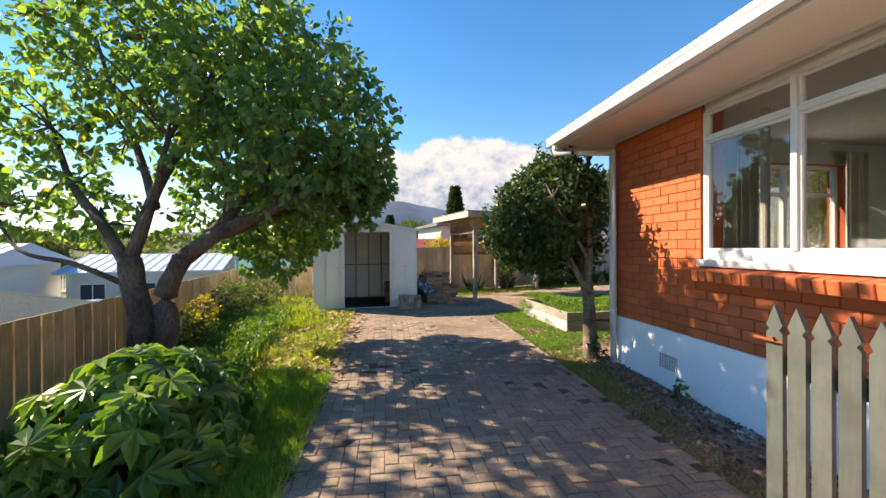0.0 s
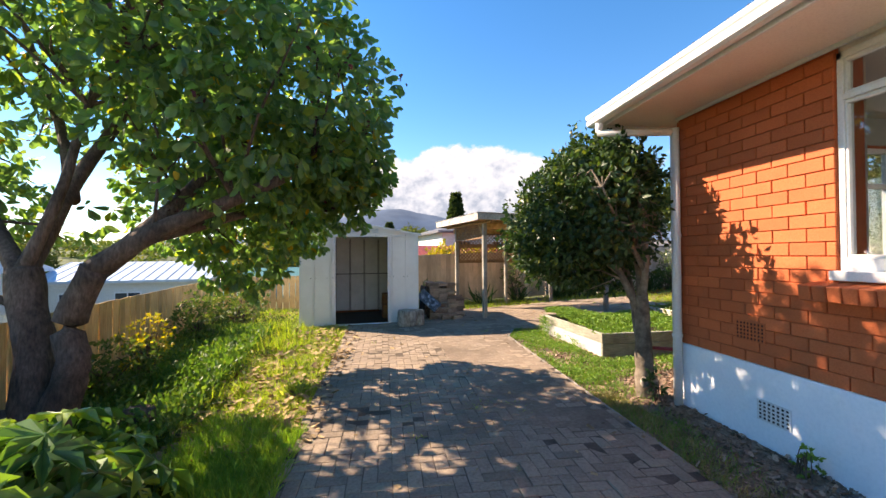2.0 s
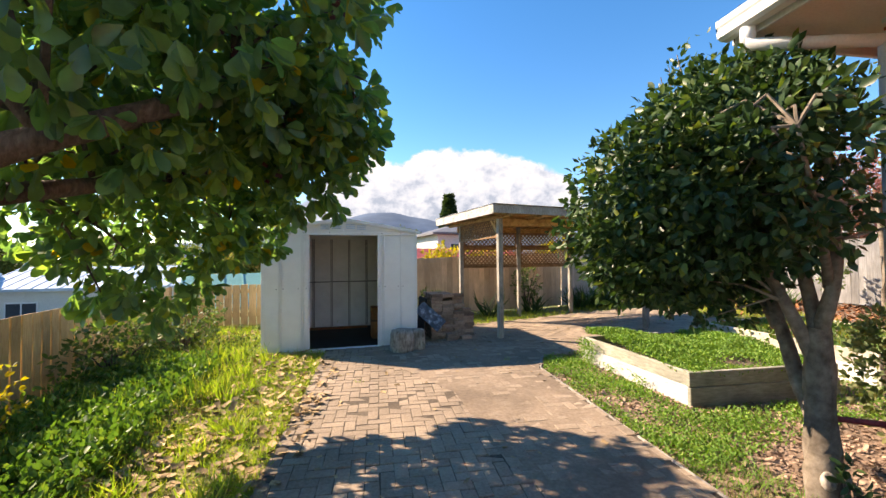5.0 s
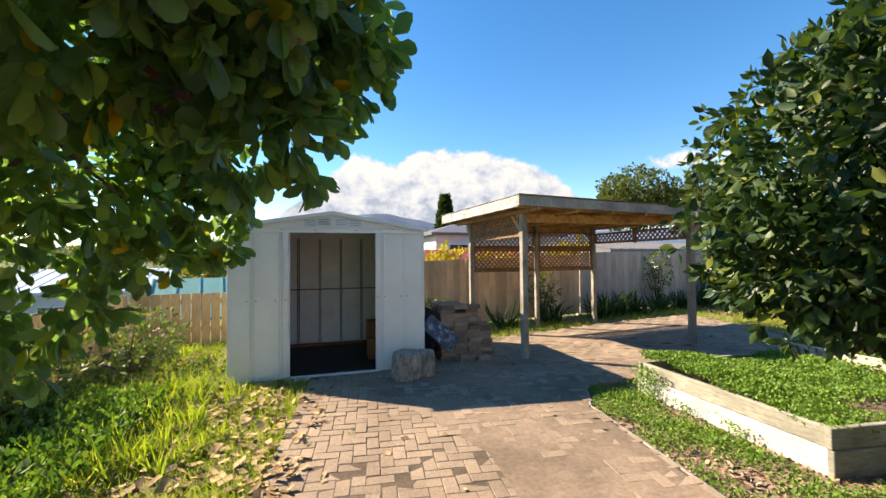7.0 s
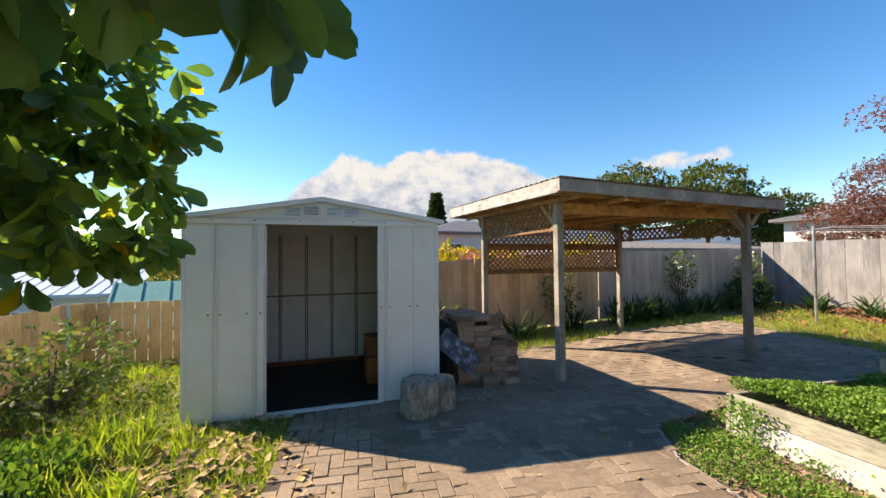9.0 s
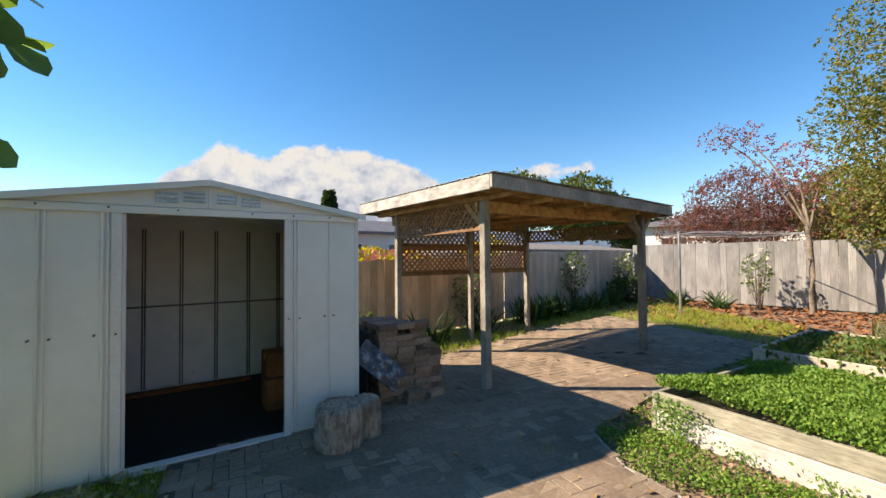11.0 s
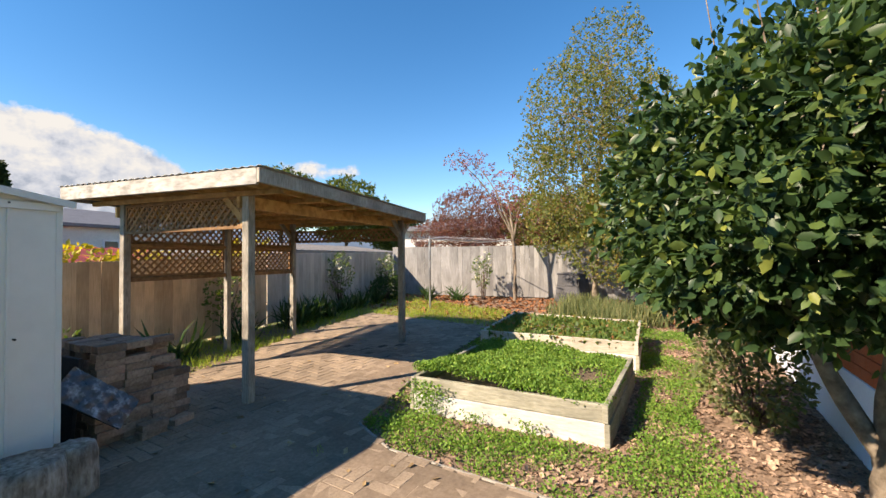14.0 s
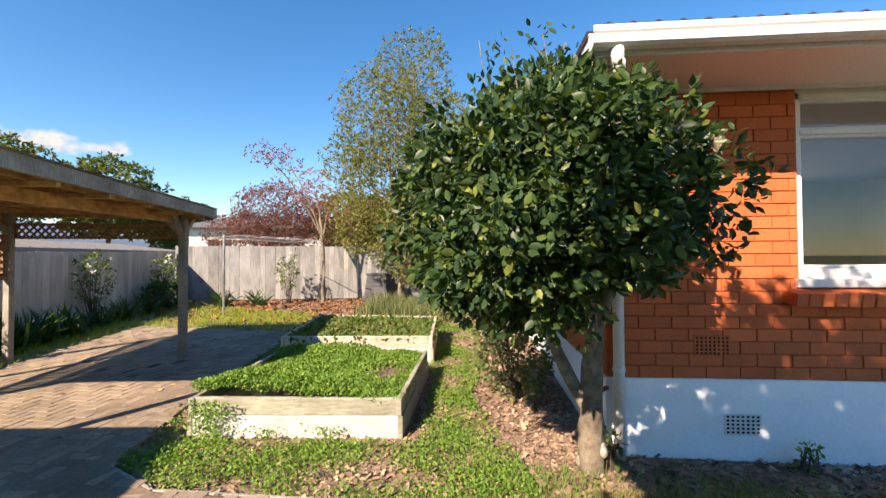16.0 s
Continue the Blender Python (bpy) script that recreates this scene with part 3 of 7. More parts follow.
    tube(bm, (ox - 0.03, oy, pz), (pxx + 0.01, py, pz - 0.03), 0.036, seg=14)
    tube(bm, (pxx, py, pz + 0.01), (pxx, py, gz(3, 5) - 0.02), 0.042, seg=14)
    dp = part("downpipe", bm, WHITE, h, "white round downpipe at the corner", True)
    for z in (0.75, 1.75):
        bm = bmesh.new()
        tube(bm, (pxx, py, z), (pxx, py, z + 0.03), 0.049, seg=14)
        part("pipe_bracket", bm, WHITE, dp)
    # hip roof with tile rows
    zr, run = EAVE_Z + 0.15, 3.9
    tx0, ty1, tx1 = gx - 0.02 - WALL_X, gy - CORNER_Y + 0.01, EAST - WALL_X
    ridge = zr + run * 0.33
    vs = [(tx0, ya, zr), (tx0, ty1, zr), (tx0 + run, ty1 - run, ridge), (tx0 + run, ya, ridge), (tx1, ty1, zr), (tx1, ty1 - run, ridge)]
    vs += [(x, y, z - 0.05) for x, y, z in vs]
    r = make("roof", vs, [(1, 0, 3, 2), (1, 2, 5, 4), (6, 7, 8, 9), (8, 7, 10, 11), (0, 1, 7, 6), (1, 4, 10, 7)], TILE)
    r.parent = h
    tagged(r, "dark brown tiled hip roof")
    bm = bmesh.new()
    tube(bm, (-0.10, 0, -0.02), (0.20, 0, 0.08), 0.046, 0.042, seg=8)
    me = bpy.data.meshes.new("roof_tile")
    bm.to_mesh(me)
    bm.free()
    me.materials.append(TILE)
    for i in range(58):
        share("roof_tile", me, r, pose(tx0 + 0.06, ty1 - 0.12 - i * 0.15, zr + 0.0))
    # ventilator grilles
    for (yy, zz, w, hh, mat, lab) in ((4.19, 0.94, 0.26, 0.15, BRICK, "terracotta vent grille"), (3.98, 0.335, 0.26, 0.15, WHITE, "white foundation vent grille")):
        face = WALL_X - 0.012 if mat is BRICK else WALL_X - 0.027
        v = b("vent", face + 0.006, yy - w / 2, zz - hh / 2, face + 0.014, yy + w / 2, zz + hh / 2, VENT_DARK, lab, 0)
        n = 8 if mat is BRICK else 7
        for i in range(n + 1):
            y = yy - w / 2 + i * w / n
            b("vent_bar", face, y - 0.007, zz - hh / 2 - 0.006, face + 0.008, y + 0.007, zz + hh / 2 + 0.006, mat, "", 0.001, v)
        for i in range(6):
            z = zz - hh / 2 + i * hh / 5
            b("vent_bar", face + 0.001, yy - w / 2, z - 0.006, face + 0.009, yy + w / 2, z + 0.006, mat, "", 0.001, v)
    b("roof_gable", EAST - 0.05, SOUTH - 0.3, SOFFIT_Z + 0.02, EAST, CORNER_Y - 3.3, SOFFIT_Z + 1.2, WHITE, "white end wall")
    # red tap bracket by the pipe
    bm = bmesh.new()
    tube(bm, (-0.015, -0.0, 0.6), (-0.22, 0.22, 0.58), 0.018, seg=8)
    tube(bm, (-0.22, 0.2, 0.58), (-0.22, 0.24, 0.53), 0.02, seg=8)
    part("garden_tap", bm, surface("red_paint", (0.3, 0.03, 0.03), rough=0.5), h, "small red painted garden tap")
    return h


HOUSE = house()


def big_window():
    w = thing("window_1", pose(WALL_X, WIN_Y1, WIN_Z0), "wide white timber window with upper lights above plain panes", "window", kind="structure")
    L, H, fx = WIN_Y1 - WIN_Y0, WIN_Z1 - WIN_Z0, 0.02

    def b(name, y0, z0, y1, z1, x0=0.0, x1=0.07, parent=None, mat=WHITE):
        return bx(name, x0 + fx, -y1, z0, x1 + fx, -y0, z1, mat, parent or w, "", 0.004)
    b("window_frame", 0.0, 0.0, 0.04, H)
    b("window_frame", L - 0.04, 0.0, L, H)
    b("window_frame", 0.0, H - 0.05, L, H)
    b("window_frame", 0.04, 0.03, L - 0.04, 0.12)
    b("window_sill", -0.03, -0.03, L + 0.03, 0.035, -0.055, 0.1)
    tz = 1.165
    for y in (0.89, 2.43):
        b("mullion", y - 0.024, 0.12, y + 0.024, H - 0.05, -0.015, 0.075)
    for a, c in ((0.04, 0.866), (0.914, 2.406), (2.454, L - 0.04)):
        b("transom", a, tz, c, tz + 0.04, -0.01, 0.07)
        for z0, z1 in ((0.12, tz), (tz + 0.04, H - 0.05)):
            s = b("sash", a, z0, c, z0 + 0.022, 0.01, 0.06)
            b("sash_rail", a, z1 - 0.022, c, z1, 0.01, 0.06, s)
            b("sash_rail", a, z0 + 0.022, a + 0.018, z1 - 0.022, 0.01, 0.06, s)
            b("sash_rail", c - 0.018, z0 + 0.022, c, z1 - 0.022, 0.01, 0.06, s)
            p = b("pane", a + 0.012, z0 + 0.016, c - 0.012, z1 - 0.016, 0.034, 0.038, w, GLASS)
            p.visible_shadow = False
    # brick sill under the window, laid on edge
    s = thing("brick_sill", pose(WALL_X, WIN_Y1 + 0.14, WIN_Z0 - 0.04), "sloping sill of orange painted bricks laid on edge", "window sill", kind="structure")
    bm = bmesh.new()
    put(bm, -0.165, -0.088, -0.105, 0.10, -0.004, 0.0, pose(0, 0, 0, 0, -9, 0), 0.006)
    me = bpy.data.meshes.new("sill_brick")
    bm.to_mesh(me)
    bm.free()
    me.materials.append(BRICK)
    for i in range(int((L + 0.28) / 0.092)):
        share("sill_brick", me, s, pose(0, -i * 0.092, 0))
    # window to the north, seen through the room
    n = thing("window_2", pose(4.6, CORNER_Y, 1.45), "white timber window in the far wall of the room", "window", kind="structure")
    for x0, z0, x1, z1 in ((0, 0, 0.05, 1.25), (1.65, 0, 1.7, 1.25), (0.05, 0, 1.65, 0.05), (0.05, 1.2, 1.65, 1.25), (0.82, 0.05, 0.88, 1.2), (0.05, 0.82, 0.82, 0.87), (0.88, 0.82, 1.65, 0.87)):
        bx("window_frame", x0, -0.15, z0, x1, -0.08, z1, WHITE, n)
    p = bx("pane", 0.02, -0.12, 0.02, 1.68, -0.116, 1.23, GLASS, n, bevel=0)
    p.visible_shadow = False


def curtains():
    for (x, y, along, wide, label) in ((3.42, 3.25, "x", 0.06, "pleated cream blind hanging behind the window"), (6.15, 4.62, "x", 0.34, "cream curtain drawn to the side of the far window"), (4.5, 4.62, "x", 0.3, "cream curtain drawn to the side of the far window")):
        bm = bmesh.new()
        n = 24
        rows = []
        for i in range(n + 1):
            u = i / n * wide
            d = 0.025 * math.sin(i * 1.9)
            rows.append([bm.verts.new((u, d + t, z)) for z in (1.45, 2.85) for t in (0, 0.006)])
        for a, c in zip(rows, rows[1:]):
            bm.faces.new((a[0], c[0], c[2], a[2])), bm.faces.new((a[1], a[3], c[3], c[1]))
            bm.faces.new((a[2], c[2], c[3], a[3])), bm.faces.new((a[0], a[1], c[1], c[0]))
        for a in (rows[0], rows[-1]):
            bm.faces.new((a[0], a[2], a[3], a[1]))
        ob = link("curtain", bm, CURTAIN)
        ob.matrix_basis = pose(x, y, 0)
        tagged(ob, label, "curtain")


big_window()
curtains()


# ---- fences ----
def fence(name, a, b, top_a, top_b, pitch, width, thick, mat, label, gap_low=0.03, rails=(0.25, 0.8), jag=0.006):
    """Upright palings from a to b with rails and posts on the far side."""
    a, b = Vector((*a, 0)), Vector((*b, 0))
    d = b - a
    n = int(d.length / pitch)
    f = thing(name, Matrix.Translation((a.x, a.y, 0)) @ Matrix.Rotation(math.atan2(d.y, d.x), 4, "Z"), label, "fence", kind="structure")
    bm = bmesh.new()
    put(bm, 0, 0, 0, width, thick, 1.0, None, 0.004)
    me = bpy.data.meshes.new("paling")
    bm.to_mesh(me)
    bm.free()
    me.materials.append(mat)
    for i in range(n):
        u = i / max(1, n - 1)
        p = a + d * u
        z0 = gz(p.x, p.y) + gap_low
        z1 = top_a + (top_b - top_a) * u + random.uniform(-jag, jag)
        m = Matrix.Translation((i * pitch, random.uniform(-0.004, 0.004), z0)) @ Matrix.Rotation(random.uniform(-0.006, 0.006), 4, "Y") @ Matrix.Diagonal((random.uniform(0.95, 1.03), 1, z1 - z0, 1))
        share("paling", me, f, m)
    for k in rails:
        bm = bmesh.new()
        for v in put(bm, 0, thick + 0.002, 0, d.length, thick + 0.05, 0.09):
            u = v.co.x / d.length
            p = a + d * u
            g = gz(p.x, p.y)
            v.co.z += g + k * (top_a + (top_b - top_a) * u - g)
        part("rail", bm, mat, f)
    for i in range(int(d.length / 2.2) + 1):
        p = a + d * min(1, i * 2.2 / d.length)
        bx("post", i * 2.2, thick + 0.052, gz(p.x, p.y) - 0.2, i * 2.2 + 0.1, thick + 0.15, top_a + (top_b - top_a) * i * 2.2 / d.length - 0.05, mat, f)
    return f


fence("fence_west", (-2.02, -2.5), (-3.98, 12.0), 1.05, 1.06, 0.152, 0.138, 0.02, PALING, "low fence of new golden pine palings with narrow gaps")
fence("fence_return", (-3.98, 12.02), (0.4, 12.42), 1.06, 1.08, 0.155, 0.14, 0.02, PALING, "low fence of new golden pine palings")
fence("fence_north", (-0.4, 12.58), (5.2, 13.8), 1.55, 1.70, 0.15, 0.157, 0.02, PALING_TAN, "tall close-boarded fence of tan pine palings")
fence("fence_north", (5.2, 13.8), (11.4, 15.2), 1.76, 1.84, 0.15, 0.157, 0.02, PALING_GREY_BRIGHTENED, "tall close-boarded fence of weathered grey palings")
fence("fence_east", (11.4, 15.2), (14.9, 3.0), 2.02, 1.98, 0.152, 0.157, 0.02, PALING_GREY, "tall close-boarded fence of weathered grey palings")
fence("fence_south", (9.0, 2.9), (14.9, 2.9), 1.9, 1.9, 0.152, 0.157, 0.02, PALING_GREY, "tall close-boarded fence of weathered grey palings")


# ---- garden shed ----
def shed():
    W, D, H, A = 2.40, 2.15, 1.895, 2.085
    s = thing("garden_shed", pose(-1.66, 9.58, 0.135, 0, 0, 6.5), "cream steel garden shed with its sliding door open", "garden shed")
    t = 0.012

    def b(name, x0, y0, z0, x1, y1, z1, mat=SHED, label="", bevel=0.002, parent=None):
        return bx(name, x0, y0, z0, x1, y1, z1, mat, parent or s, label, bevel)

    def gable(name, y0, y1, mat):
        vs = [(0, y0, H - 0.002), (W, y0, H - 0.002), (W / 2, y0, A)] + [(0, y1, H - 0.002), (W, y1, H - 0.002), (W / 2, y1, A)]
        ob = make(name, vs, [(0, 1, 2), (5, 4, 3), (0, 3, 4, 1), (1, 4, 5, 2), (2, 5, 3, 0)], mat)
        ob.parent = s
        return ob
    oL, oR, oT = 0.675, 1.75, 1.835
    left = b("front_panel", 0.0, 0.0, 0.03, oL - 0.06, t, H, label="ribbed cream steel front panel")
    right = b("front_panel", oR + 0.06, 0.0, 0.03, W, t, H, label="ribbed cream steel front panel")
    b("door_header", oL - 0.06, 0.0, oT, oR + 0.06, t, H)
    g = gable("gable", -0.012, t, SHED)
    gable("gable", D - t, D, SHED_BACK)
    b("side_wall", 0.0, t, 0.03, t, D, H, SHED_BACK)
    b("side_wall", W - t, t, 0.03, W, D, H, SHED_BACK)
    b("back_wall", t, D - t, 0.03, W - t, D, H, SHED_BACK)
    # ribs on the back wall, a mid rail and side ribs
    for x in (0.3, 0.66, 1.02, 1.38, 1.74, 2.1):
        b("wall_rib", x, D - t - 0.02, 0.05, x + 0.014, D - t - 0.001, H - 0.03, SEAM)
        b("wall_rib", x + 0.026, D - t - 0.02, 0.05, x + 0.04, D - t - 0.001, H - 0.03, SEAM)
    b("mid_rail", 0.02, D - t - 0.034, 0.97, W - 0.02, D - t - 0.021, 0.99, SEAM)
    for y in (0.5, 1.0, 1.5):
        b("wall_rib", W - t - 0.012, y, 0.05, W - t - 0.001, y + 0.03, H - 0.03, SHED_BACK)
        b("wall_rib", t + 0.001, y, 0.05, t + 0.012, y + 0.03, H - 0.03, SHED_BACK)
    # front ribs: raised seams in pairs
    for x, p in ((0.24, left), (0.27, left), (0.56, left), (0.59, left), (oR + 0.072, right), (oR + 0.10, right), (W - 0.275, right)):
        b("rib", x, -0.014, 0.05, x + 0.014, -0.001, H - 0.005, parent=p)
    b("corner_post", -0.006, -0.006, 0.03, 0.03, 0.03, H)
    b("corner_post", W - 0.03, -0.006, 0.03, W + 0.006, 0.03, H)
    b("door_jamb", oL - 0.06, -0.018, 0.03, oL, 0.03, oT, WHITE)
    b("door_jamb", oR, -0.018, 0.03, oR + 0.06, 0.03, oT, WHITE)
    b("door_track", 0.01, -0.022, oT, W - 0.01, -0.001, oT + 0.05)
    b("door_sill", oL - 0.05, -0.03, 0.0, oR + 0.05, 0.05, 0.045, WHITE, "pale steel door sill")
    b("sliding_door", 0.12, 0.03, 0.05, oL + 0.02, 0.042, oT, SHED)
    b("base_rail", 0.0, 0.0, 0.0, oL - 0.05, t + 0.02, 0.03, GALV)
    b("base_rail", oR + 0.05, 0.0, 0.0, W, t + 0.02, 0.03, GALV)
    b("floor_mat", 0.06, 0.06, 0.0, W - 0.03, D - 0.03, 0.035, BLACK, "black rubber floor")
    # roof: two slopes with an edge trim
    for sx in (-1, 1):
        vs = []
        for y in (-0.04, D + 0.06):
            for dz in (0.0, 0.018):
                vs += [(W / 2, y, A + dz + 0.004), (W / 2 + sx * (W / 2 + 0.05), y, H - 0.012 + dz)]
        r = make("roof_panel", vs, [(0, 1, 3, 2), (4, 6, 7, 5), (2, 3, 7, 6), (0, 4, 5, 1), (1, 5, 7, 3), (0, 2, 6, 4)], SHED)
        r.parent = s
        vs = []
        for y in (-0.055, -0.04):
            for dz in (-0.022, 0.024):
                vs += [(W / 2, y, A + dz + 0.004), (W / 2 + sx * (W / 2 + 0.06), y, H - 0.012 + dz)]
        r = make("roof_trim", vs, [(0, 1, 3, 2), (4, 6, 7, 5), (2, 3, 7, 6), (0, 4, 5, 1), (1, 5, 7, 3), (0, 2, 6, 4)], SHED)
        r.parent = s
    b("gable_seam", W / 2 - 0.01, -0.02, H + 0.0, W / 2 + 0.01, -0.0125, A - 0.03, parent=g)
    for x, w, z in ((0.86, 0.14, 0.0), (1.03, 0.14, 0.012), (1.25, 0.14, 0.012), (1.42, 0.14, 0.0)):
        for k in range(3):
            b("louvre", x, -0.026, H + 0.03 + z + k * 0.029, x + w, -0.0125, H + 0.046 + z + k * 0.029, LOUVRE, parent=g)
    for x, z in ((0.21, 1.0), (0.31, 1.0), (0.53, 1.0), (0.645, 1.0), (oR + 0.03, 1.0), (oR + 0.12, 1.0), (W - 0.315, 1.0), (W - 0.235, 1.0), (0.24, 1.87), (0.6, 1.87), (1.0, 1.87), (1.5, 1.87), (1.82, 1.87), (2.13, 1.87)):
        bm = bmesh.new()
        tube(bm, (x, -0.001, z), (x, -0.027, z), 0.007, seg=8)
        part("screw", bm, SCREW, s)
    # carton in the shed
    c = thing("carton", pose(-1.66, 9.58, 0.172, 0, 0, 6.5) @ pose(1.72, 0.62, 0), "worn orange-brown carton standing on the shed floor", "box")
    bx("carton_body", 0, 0, 0, 0.32, 0.3, 0.55, BOXWOOD, c, bevel=0.008)
    bx("carton_band", -0.004, -0.004, 0.3, 0.324, 0.304, 0.33, surface("dark_tape", (0.12, 0.05, 0.03)), c)
    bx("carton_label", -0.0035, 0.08, 0.48, -0.0005, 0.14, 0.54, surface("yellow_label", (0.6, 0.4, 0.03)), c, bevel=0)
    o = thing("timber_offcut", pose(-1.66, 9.58, 0.172, 0, 0, 6.5) @ pose(0.35, 1.85, 0), "rough timber board lying along the shed back wall", "timber")
    bx("board", 0, 0, 0, 1.4, 0.1, 0.035, BOXWOOD, o)


shed()


# ---- carport shelter ----
CP = pose(1.93, 9.40, 0, 0, 0, 9.8)


def lattice(parent, m, w, h):
    """A diagonal lattice panel of thin slats in a frame, w along x and h along z."""
    root_name = "lattice_panel"
    bm = bmesh.new()
    put(bm, 0, 0, 0, w, 0.03, 0.03)
    put(bm, 0, 0, h - 0.03, w, 0.03, h)
    put(bm, 0, 0, 0.03, 0.03, 0.03, h - 0.03)
    put(bm, w - 0.03, 0, 0.03, w, 0.03, h - 0.03)
    panel = part(root_name, bm, LATTICE, parent, "brown diagonal timber lattice")
    panel.matrix_basis = m
    step = 0.098
    bm = bmesh.new()
    put(bm, 0, -0.0035, -0.0135, 1, 0.0035, 0.0135)
    me = bpy.data.meshes.new("slat")
    bm.to_mesh(me)
    bm.free()
    me.materials.append(LATTICE)
    for sgn in (1, -1):
        c = -h
        while c < w:
            # line x = c + s, z = s (or h - s)
            s0, s1 = max(0.0, -c), min(h, w - c)
            if s1 - s0 > 0.06:
                x0, z0 = c + s0, s0 if sgn > 0 else h - s0
                L = (s1 - s0) * math.sqrt(2)
                share("slat", me, panel, pose(x0, 0.011 if sgn > 0 else 0.0195, z0, 0, -45 * sgn, 0) @ Matrix.Diagonal((L, 1, 1, 1)))
            c += step


def carport():
    W, D = 3.80, 2.98
    c = thing("carport", CP, "open timber carport with lattice sides and corrugated roof", "carport")

    def zt(x, y):
        return 2.46 - 0.065 * x / W + 0.02 * y / D

    def slab(name, x0, y0, x1, y1, top, deep, mat, label=""):
        """A board that follows the roof's slope."""
        bm = bmesh.new()
        vs = put(bm, x0, y0, 0, x1, y1, deep)
        for v in vs:
            v.co.z += zt(v.co.x, v.co.y) + top - deep
        bmesh.ops.bevel(bm, geom=bm.edges[:], offset=0.004, segments=1, affect="EDGES")
        return part(name, bm, mat, c, label)
    slab("fascia", 0, 0, W, 0.035, 0, 0.135, TIMBER_GREY, "weathered grey fascia board")
    slab("fascia", 0, 0.035, 0.035, D, 0, 0.15, FASCIA, "fascia board with peeling white paint")
    slab("fascia", W - 0.035, 0.035, W, D, 0, 0.15, TIMBER_GREY, "weathered grey fascia board")
    slab("fascia", 0.035, D - 0.035, W - 0.035, D, 0, 0.15, TIMBER_GREY, "weathered grey fascia board")
    for i in range(7):
        y = 0.25 + i * 0.41
        slab("rafter", 0.036, y, W - 0.036, y + 0.045, -0.02, 0.11, RAFTER, "amber-brown timber rafter")
    for i in range(6):
        x = 0.3 + i * 0.63
        slab("purlin", x, 0.036, x + 0.045, D - 0.036, -0.131, 0.05, RAFTER, "amber-brown timber purlin")
    # roof sheet: corrugated
    n = 120
    vs, fs = [], []
    for i in range(n + 1):
        y = -0.03 + (D + 0.06) * i / n
        w = 0.007 * math.sin(i * math.pi / 2 + 0.3)
        for x in (-0.01, W + 0.02):
            vs.append((x, y, zt(x, y) + 0.014 + w)), vs.append((x, y, zt(x, y) + 0.011 + w))
    for i in range(n):
        a = 4 * i
        fs += [(a, a + 2, a + 6, a + 4), (a + 1, a + 5, a + 7, a + 3), (a, a + 4, a + 5, a + 1), (a + 2, a + 3, a + 7, a + 6)]
    r = make("roof_sheet", vs, fs, surface("corrugated_roof", (0.6, 0.6, 0.58), rough=0.5, vary=0, bump=0))
    r.parent = c
    inv = CP.inverted()
    posts = {}
    for k, (x, y, s) in {"a": (2.215, 9.98, 0.09), "b": (5.28, 10.30, 0.095), "e": (1.96, 12.07, 0.085), "d": (3.40, 12.29, 0.075), "c": (4.81, 12.5, 0.085)}.items():
        p = inv @ Vector((x, y, 0))
        posts[k] = p
        bx("post", p.x - s / 2, p.y - s / 2, gz(x, y) - 0.05, p.x + s / 2, p.y + s / 2, zt(p.x, p.y) - 0.13, TIMBER_GREY, c, "weathered square timber post", 0.006)
    # beams on the posts
    for a, b2 in (("a", "b"), ("e", "c")):
        p, q = posts[a], posts[b2]
        bm = bmesh.new()
        L = (q - p).length + 0.5
        put(bm, -0.06, -0.022, 2.14, L - 0.42, 0.022, 2.27, None, 0.004)
        o = part("beam", bm, RAFTER, c, "amber-brown timber beam")
        o.matrix_basis = Matrix.Translation((p.x, p.y + 0.075, 0.02)) @ Matrix.Rotation(math.atan2(q.y - p.y, q.x - p.x), 4, "Z")
    # knee braces
    for k, dirs in (("a", ((0, 1),)), ("b", ((-1, 0), (0, 1), (1, 0))), ("c", ((-1, 0),)), ("e", ((1, 0),))):
        p = posts[k]
        for dx, dy in dirs:
            bm = bmesh.new()
            put(bm, -0.02, -0.032, 0, 0.02, 0.032, 0.40)
            o = part("brace", bm, RAFTER if k == "a" else TIMBER_GREY, c)
            o.matrix_basis = Vector((dx, dy, 1)).to_track_quat("Z", "Y").to_matrix().to_4x4()
            o.location = (p.x + dx * 0.03, p.y + dy * 0.03, 2.0)
    # lattice between the posts
    e, d, cc, a, bb = posts["e"], posts["d"], posts["c"], posts["a"], posts["b"]
    for p, q, z0, z1 in ((e, d, 1.42, 1.80), (e, d, 1.845, 2.17), (d, cc, 1.42, 1.80), (d, cc, 1.845, 2.17), (a, e, 1.95, 2.30), (cc, bb, 1.93, 2.15)):
        v = q - p
        ang = math.atan2(v.y, v.x)
        u = Vector((math.cos(ang), math.sin(ang), 0)) * 0.055
        lattice(c, Matrix.Translation((p.x + u.x, p.y + u.y, z0)) @ Matrix.Rotation(ang, 4, "Z"), v.to_2d().length - 0.11, z1 - z0)
    for p, q in ((e, d), (d, cc)):
        v = q - p
        ang = math.atan2(v.y, v.x)
        bm = bmesh.new()
        put(bm, 0.05, -0.03, 1.36, v.to_2d().length - 0.05, 0.04, 1.418, None, 0.004)
        put(bm, 0.05, -0.03, 1.80, v.to_2d().length - 0.05, 0.045, 1.845, None, 0.004)
        o = part("lattice_rail", bm, LATTICE, c)
        o.matrix_basis = Matrix.Translation((p.x, p.y, 0)) @ Matrix.Rotation(ang, 4, "Z")


carport()


